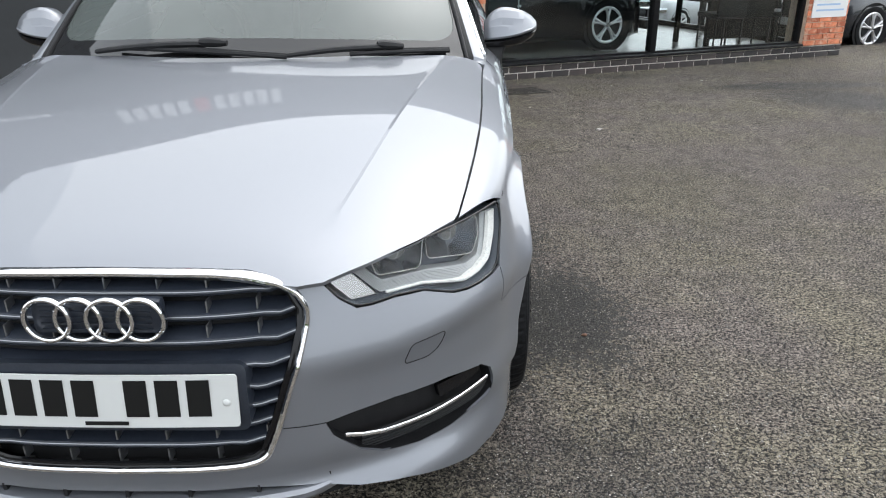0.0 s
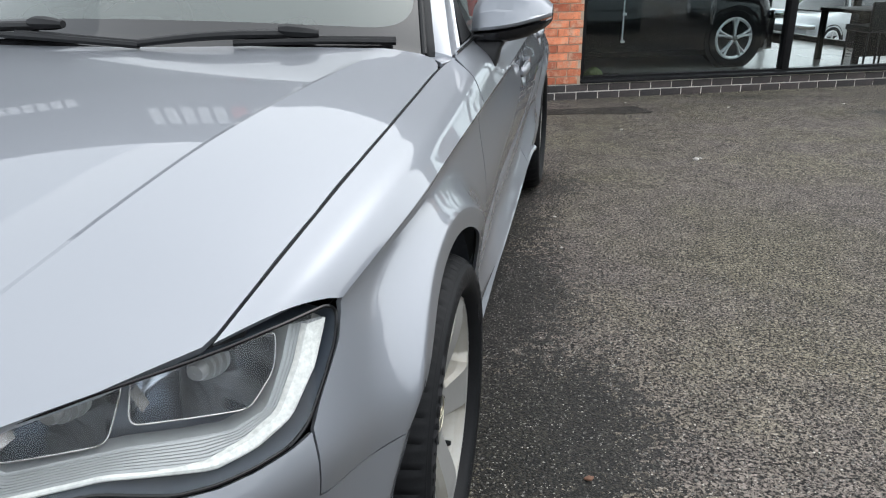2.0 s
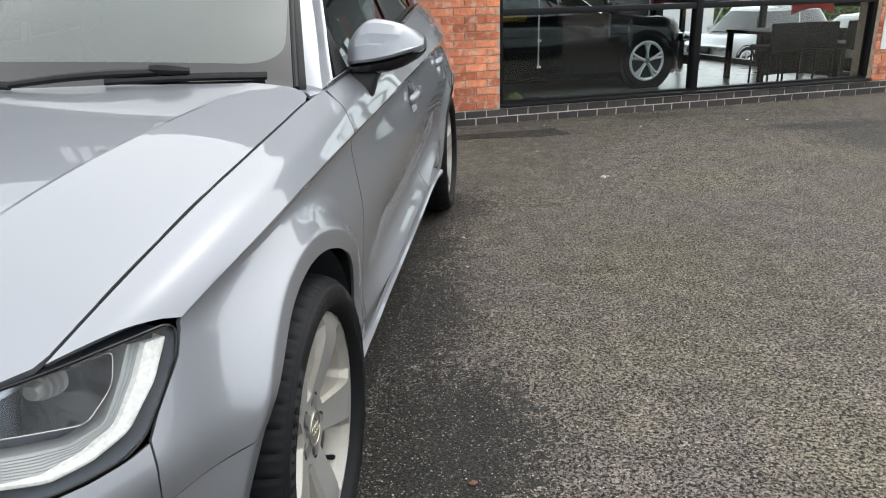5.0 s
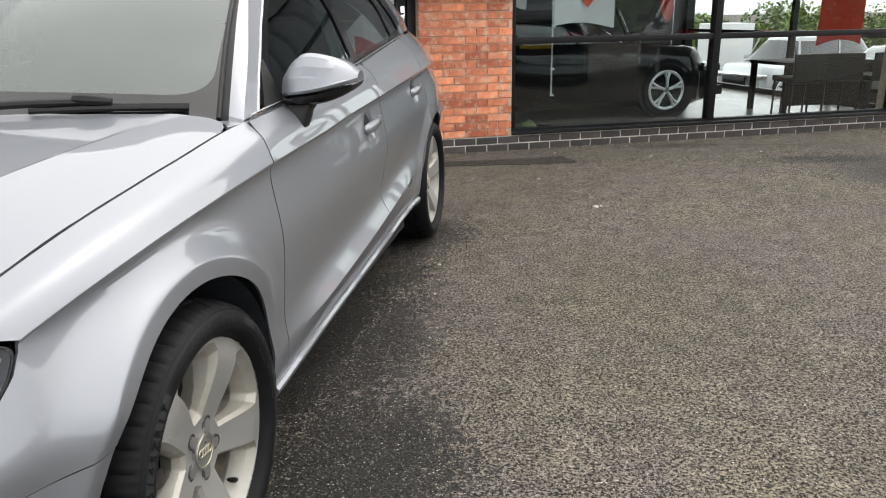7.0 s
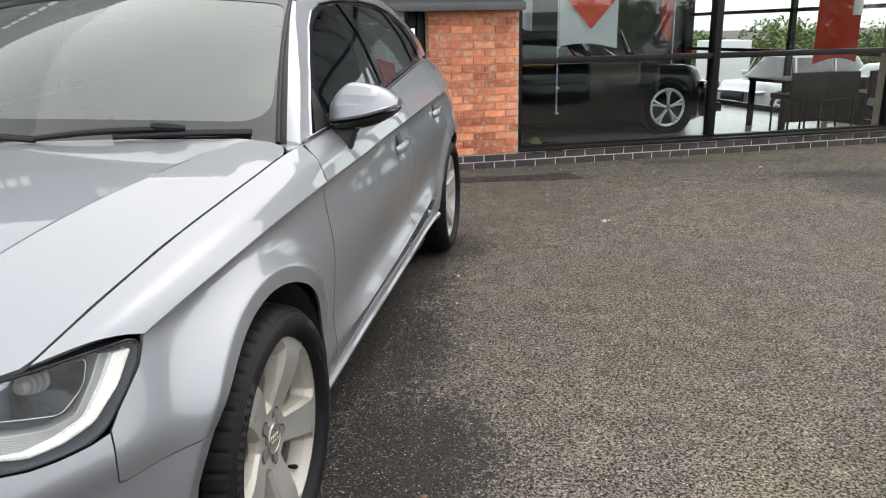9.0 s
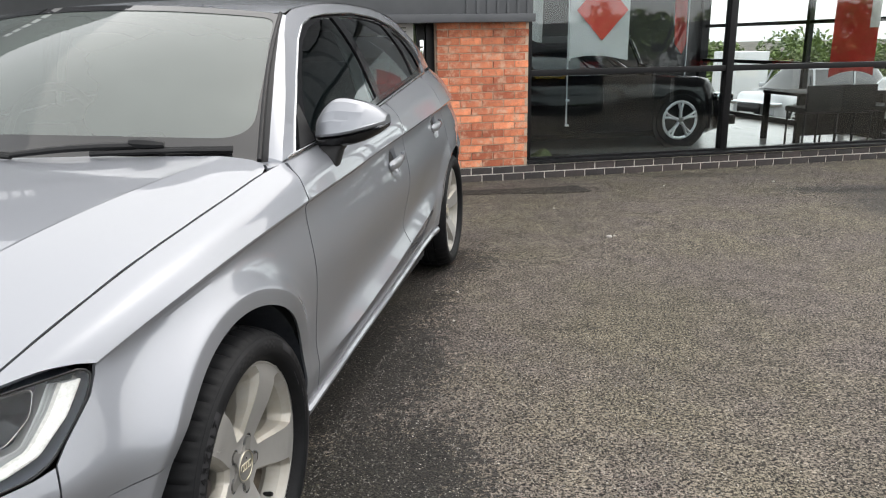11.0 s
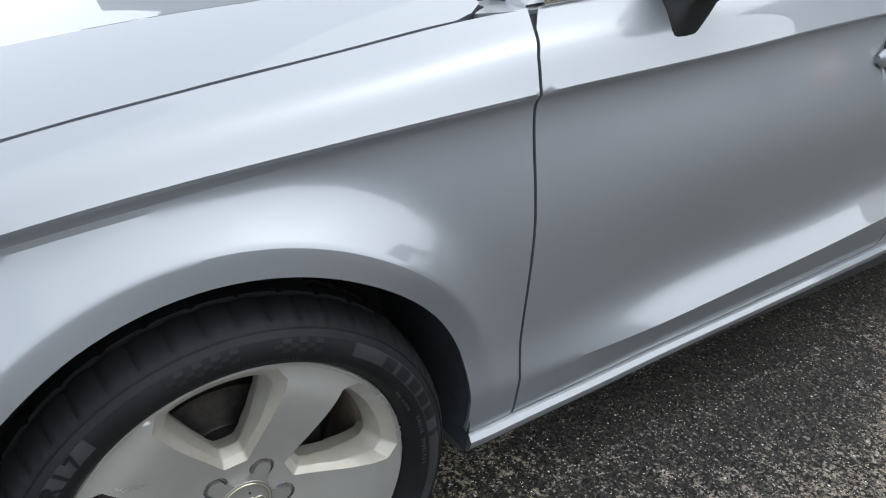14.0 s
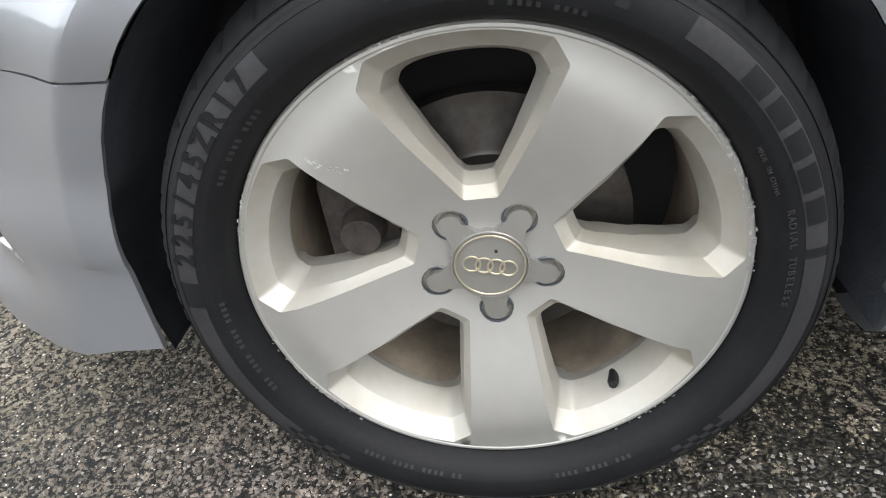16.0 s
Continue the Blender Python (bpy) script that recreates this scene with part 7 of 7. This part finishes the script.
fl = flag("window_flag", "white cloth flag with a red pointed emblem hung behind the glass", 0.275, 0.93, 1.03, 1.95, 0.125, WHITE_CLOTH, 0.012, 0.4)
diamond(fl, 0.62, 1.52, 0.28, 0.30, 0.108, RED_CLOTH)
pole = thing("flag_pole", "slim pale metal flag pole with small fittings", "pole")
pole.matrix_world = FRONT
part("pole_tube", tube(bmesh.new(), [(0.262, 0.125, 0.36), (0.262, 0.125, 1.2), (0.265, 0.125, 2.3)], 0.009, 8), POLE, pole)
for z in (0.36, 0.62, 1.03, 1.25):
    part("pole_clip", boxed(0.250, 0.115, z, 0.290, 0.135, z + 0.022, 0.004), POLE, pole)
flag("window_flag", "white and red cloth flag at the window's edge", -0.14, 0.10, 1.25, 2.0, 0.45, WHITE_CLOTH, 0.02, 1.9)
pen = thing("pennant", "narrow red pennant banner with a pale edge", "banner")
pen.matrix_world = FRONT
bm = bmesh.new()
rows = [[(2.50 + 0.17 * u + 0.02 * math.sin(z * 3), 2.0 + 0.012 * math.sin(u * 6 + z * 4), z) for u in (0, 0.25, 0.5, 0.75, 1)] for z in (1.16, 1.4, 1.7, 2.0, 2.3, 2.6)]
rows = [[(2.61, 2.0, 1.02)] * 5] + rows
vs = grid_mesh(bm, rows)
bmesh.ops.remove_doubles(bm, verts=bm.verts, dist=1e-5)
bmesh.ops.solidify(bm, geom=bm.faces[:], thickness=0.003)
part("pennant_cloth", bm, RED_CLOTH, pen)
part("pennant_pole", tube(bmesh.new(), [(2.69, 2.02, -0.09), (2.69, 2.02, 2.7)], 0.010, 8), POLE, pen)
banner = flag("red_banner", "broad red banner with a white emblem beside the window", 4.12, 4.78, 0.72, 2.2, 1.05, RED_CLOTH, 0.012, 0.0)
part("white_emblem", boxed(4.62, 1.028, 1.32, 4.76, 1.034, 1.70, 0.002), WHITE_CLOTH, banner)
part("white_emblem", boxed(4.12, 1.028, 1.72, 4.78, 1.034, 1.90, 0.002), WHITE_CLOTH, banner)


def table(s, d):
    ob = thing("office_table", "dark wooden table in the showroom", "table")
    ob.matrix_world = front_pose(s, d, -0.10)
    part("tabletop", boxed(-0.80, -0.38, 0.60, 0.50, 0.38, 0.64, 0.006), DARK_WOOD, ob)
    part("modesty_panel", boxed(-0.74, -0.30, 0.10, 0.44, -0.28, 0.60), DARK_WOOD, ob)
    for a in (-0.76, 0.46):
        for b in (-0.33, 0.33):
            part("leg", boxed(a - 0.03, b - 0.03, 0, a + 0.03, b + 0.03, 0.60), DARK_WOOD, ob)


def chair(s, d, turn):
    ob = thing("office_chair", "black padded visitor chair beside a table", "chair", group="chairs round the table")
    ob.matrix_world = front_pose(s, d, -0.10, turn)
    part("seat", boxed(-0.23, -0.23, 0.42, 0.23, 0.23, 0.49, 0.02), BLACK, ob)
    part("backrest", boxed(-0.22, 0.20, 0.44, 0.22, 0.25, 0.76, 0.02), BLACK, ob)
    for a in (-0.2, 0.2):
        for b in (-0.2, 0.2):
            part("leg", tube(bmesh.new(), [(a, b, 0), (a, b, 0.42)], 0.013, 6), BLACK, ob)
        part("back_post", tube(bmesh.new(), [(a, 0.21, 0.42), (a, 0.235, 0.56)], 0.012, 6), BLACK, ob)


table(4.50, 1.35)
chair(3.78, 0.84, 172)
chair(4.26, 0.82, 165)
chair(4.74, 0.80, 190)
stand = thing("price_stand", "slim white upright price stand", "stand")
stand.matrix_world = front_pose(4.86, 0.45, -0.10)
part("panel", boxed(-0.05, -0.01, 0.18, 0.05, 0.01, 0.80, 0.004), SIGN_WHITE, stand)
part("base", boxed(-0.12, -0.10, 0.0, 0.12, 0.10, 0.02, 0.005), BLACK, stand)
part("upright", boxed(-0.012, -0.008, 0.02, 0.012, 0.008, 0.18), BLACK, stand)


def lump(name, label, category, s, d, size, mat, seed, flat=0.6):
    rnd = random.Random(seed)
    bm = bmesh.new()
    bmesh.ops.create_icosphere(bm, subdivisions=3, radius=1.0)
    for v in bm.verts:
        k = 1 + 0.35 * noise.noise(v.co * 1.7 + Vector((seed, 0, 0))) + 0.12 * noise.noise(v.co * 5)
        v.co = Vector((v.co.x * size * k, v.co.y * size * 0.7 * k, max(v.co.z, -0.55) * size * flat * k))
    low = min(v.co.z for v in bm.verts)
    ob = part(name, bm, mat, None)
    ob.matrix_basis = front_pose(s, d, -0.10 - low, 0)
    return tagged(ob, label, category)


lump("folded_flag", "crumpled dull green cloth lying on the showroom floor", "cloth", 0.13, 0.50, 0.13, GREEN_CLOTH, 3, 0.8)
lump("white_bag", "small white crumpled bag on the showroom floor", "bag", 0.10, 0.38, 0.045, WHITE_CLOTH, 8, 0.8)
lump("weight_ring", "dark rubber base weight on the showroom floor", "weight", 0.42, 0.62, 0.16, RUBBER, 5, 0.35)

# ---- hedge and trees ----
LEAF = material("leaf_green", (0.07, 0.11, 0.03), 0.6)
lb = LEAF.node_tree.nodes["Principled BSDF"]
isl = LEAF.node_tree.nodes.new("ShaderNodeNewGeometry")
lr = LEAF.node_tree.nodes.new("ShaderNodeValToRGB")
lr.color_ramp.elements[0].color, lr.color_ramp.elements[1].color = (0.05, 0.085, 0.025, 1), (0.22, 0.29, 0.09, 1)
link(LEAF, isl.outputs["Random Per Island"], lr.inputs[0])
link(LEAF, lr.outputs[0], lb.inputs["Base Color"])


def foliage(name, label, start, end, height, depth, count, leaf, seed):
    """A hedge or belt of trees between two points: many small leaves round uneven clumps."""
    rnd = random.Random(seed)
    a, b = Vector(start), Vector(end)
    n_clump = int((b - a).length / (height * 0.16))
    clumps = []
    for i in range(n_clump):
        p = a.lerp(b, (i + rnd.random()) / n_clump)
        r = height * rnd.uniform(0.16, 0.30)
        for k in range(3):
            clumps.append((p + Vector((rnd.uniform(-depth, depth) * 0.5, rnd.uniform(-depth, depth) * 0.5, r * 0.6 + rnd.random() ** 0.7 * (height * (0.78 + 0.3 * noise.noise(p * 0.23)) - r))), r))
    verts, faces = [], []
    for _ in range(count):
        c, r = clumps[rnd.randrange(len(clumps))]
        d = Vector((rnd.gauss(0, 1), rnd.gauss(0, 1), rnd.gauss(0, 1))).normalized()
        p = c + d * r * rnd.uniform(0.65, 1.05)
        if p.z < a.z:
            continue
        u = Vector((rnd.gauss(0, 1), rnd.gauss(0, 1), rnd.gauss(0, 0.6))).normalized()
        v = u.cross(Vector((rnd.gauss(0, 1), rnd.gauss(0, 1), rnd.gauss(0, 1)))).normalized()
        s = leaf * rnd.uniform(0.6, 1.3)
        k = len(verts)
        verts += [p - u * s, p + v * s * 0.5, p + u * s, p - v * s * 0.5]
        faces.append((k, k + 1, k + 2, k + 3))
    me = bpy.data.meshes.new(name)
    me.from_pydata([tuple(v) for v in verts], [], faces)
    me.materials.append(LEAF)
    return tagged(new(name, me), label, "hedge", kind="stuff")


h0, h1 = FRONT @ Vector((13, 24, -1.9)), FRONT @ Vector((34, 24, -1.9))
foliage("hedge", "tall green hedge behind the parked cars", h0, h1, 3.6, 2.0, 26000, 0.11, 11)
foliage("tree_belt", "belt of dark green trees across the road", (-30, -26, 0), (30, -30, 0), 3.4, 3.0, 24000, 0.22, 12)
foliage("tree_belt", "belt of dark green trees along the side of the forecourt", (32, -24, 0), (36, 6, -0.5), 3.4, 3.0, 14000, 0.22, 13)
slab("white_store_unit", 13.4, 17.0, -2.0, 14.7, 18.5, 0.70, SIGN_WHITE, "white storage unit standing before the hedge", "unit", kind="thing", bevel=0.03)

# ---- litter and grit on the tarmac ----
PALE_STONE = speckle(material("pale_litter", (0.55, 0.53, 0.48), 0.8), 60.0, (0.28, 0.265, 0.24), (0.50, 0.485, 0.45), bump=0.3)
LEAF_BROWN = material("dry_leaf", (0.13, 0.065, 0.04), 0.8)


def scrap(name, label, category, x, y, size, mat, seed):
    bm = bmesh.new()
    bmesh.ops.create_icosphere(bm, subdivisions=2, radius=1.0)
    for v in bm.verts:
        k = 1 + 0.5 * noise.noise(v.co * 1.6 + Vector((seed * 3.1, 0, 0)))
        v.co = Vector((v.co.x * size * k, v.co.y * size * 0.7 * k, v.co.z * size * 0.35 * k))
    low = min(v.co.z for v in bm.verts)
    ob = part(name, bm, mat, None, sharp=35)
    ob.matrix_basis = pose(x, y, ground_z(x, y) - low - 0.001, 0, 0, seed * 47)
    return tagged(ob, label, category)


scrap("paper_scrap", "small crumpled pale scrap of litter on tarmac", "litter", 1.766, 4.279, 0.024, PALE_STONE, 1)
scrap("paper_scrap", "tiny pale scrap of litter beside the larger one", "litter", 1.80, 4.33, 0.011, PALE_STONE, 2)
for i, (x, y) in enumerate(((0.97, 3.02), (1.36, 5.4), (2.35, 6.7), (1.02, 2.62), (1.45, 6.9), (3.4, 7.0))):
    scrap("pebble", "small pale loose stone lying on tarmac", "stone", x, y, 0.008 + 0.003 * (i % 3), PALE_STONE, 3 + i)
scrap("dry_leaf", "small reddish-brown dry leaf on tarmac", "leaf", 1.145, 1.13, 0.012, LEAF_BROWN, 12)
rnd = random.Random(21)
verts, faces = [], []
for _ in range(9000):
    x, y = 0.80 + rnd.random() ** 1.4 * 1.2, -0.2 + rnd.random() * 2.6
    s = rnd.uniform(0.0012, 0.0042)
    k = len(verts)
    z = ground_z(x, y) + s * 0.35
    a = rnd.uniform(0, 6.28)
    for j in range(4):
        rr = s * rnd.uniform(0.7, 1.3)
        verts.append((x + rr * math.cos(a + j * 1.57), y + rr * math.sin(a + j * 1.57), z + rnd.uniform(-0.3, 0.3) * s))
    verts += [(x, y, z + s * rnd.uniform(0.4, 0.9)), (x, y, z - s)]
    faces += [(k + j, k + (j + 1) % 4, k + 4) for j in range(4)] + [(k + (j + 1) % 4, k + j, k + 5) for j in range(4)]
me = bpy.data.meshes.new("loose_grit")
me.from_pydata(verts, [], faces)
GRIT = material("grey_grit", (0.16, 0.15, 0.14), 0.75)
gb = GRIT.node_tree.nodes["Principled BSDF"]
gi = GRIT.node_tree.nodes.new("ShaderNodeNewGeometry")
gr = GRIT.node_tree.nodes.new("ShaderNodeValToRGB")
gr.color_ramp.elements[0].color, gr.color_ramp.elements[1].color = (0.03, 0.029, 0.027, 1), (0.20, 0.19, 0.175, 1)
mid = gr.color_ramp.elements.new(0.75)
mid.color = (0.12, 0.113, 0.104, 1)
link(GRIT, gi.outputs["Random Per Island"], gr.inputs[0])
link(GRIT, gr.outputs[0], gb.inputs["Base Color"])
me.materials.append(GRIT)
tagged(new("loose_grit", me), "loose grey grit and chippings on the tarmac", "grit", kind="stuff")

# ---- bricks, last ----
bricks(pillar_1, -1.13, -0.207, PLINTH_TOP + 0.004, 19, BRICK[0], seed=3)
bricks(pillar_2, 4.442, 5.15, PLINTH_TOP + 0.004, 20, BRICK[0], seed=4)
bricks(plinth, -1.13, 5.15, GROUND_AT_WALL, 2, BLUE_BRICK, d0=-0.002, seed=5)
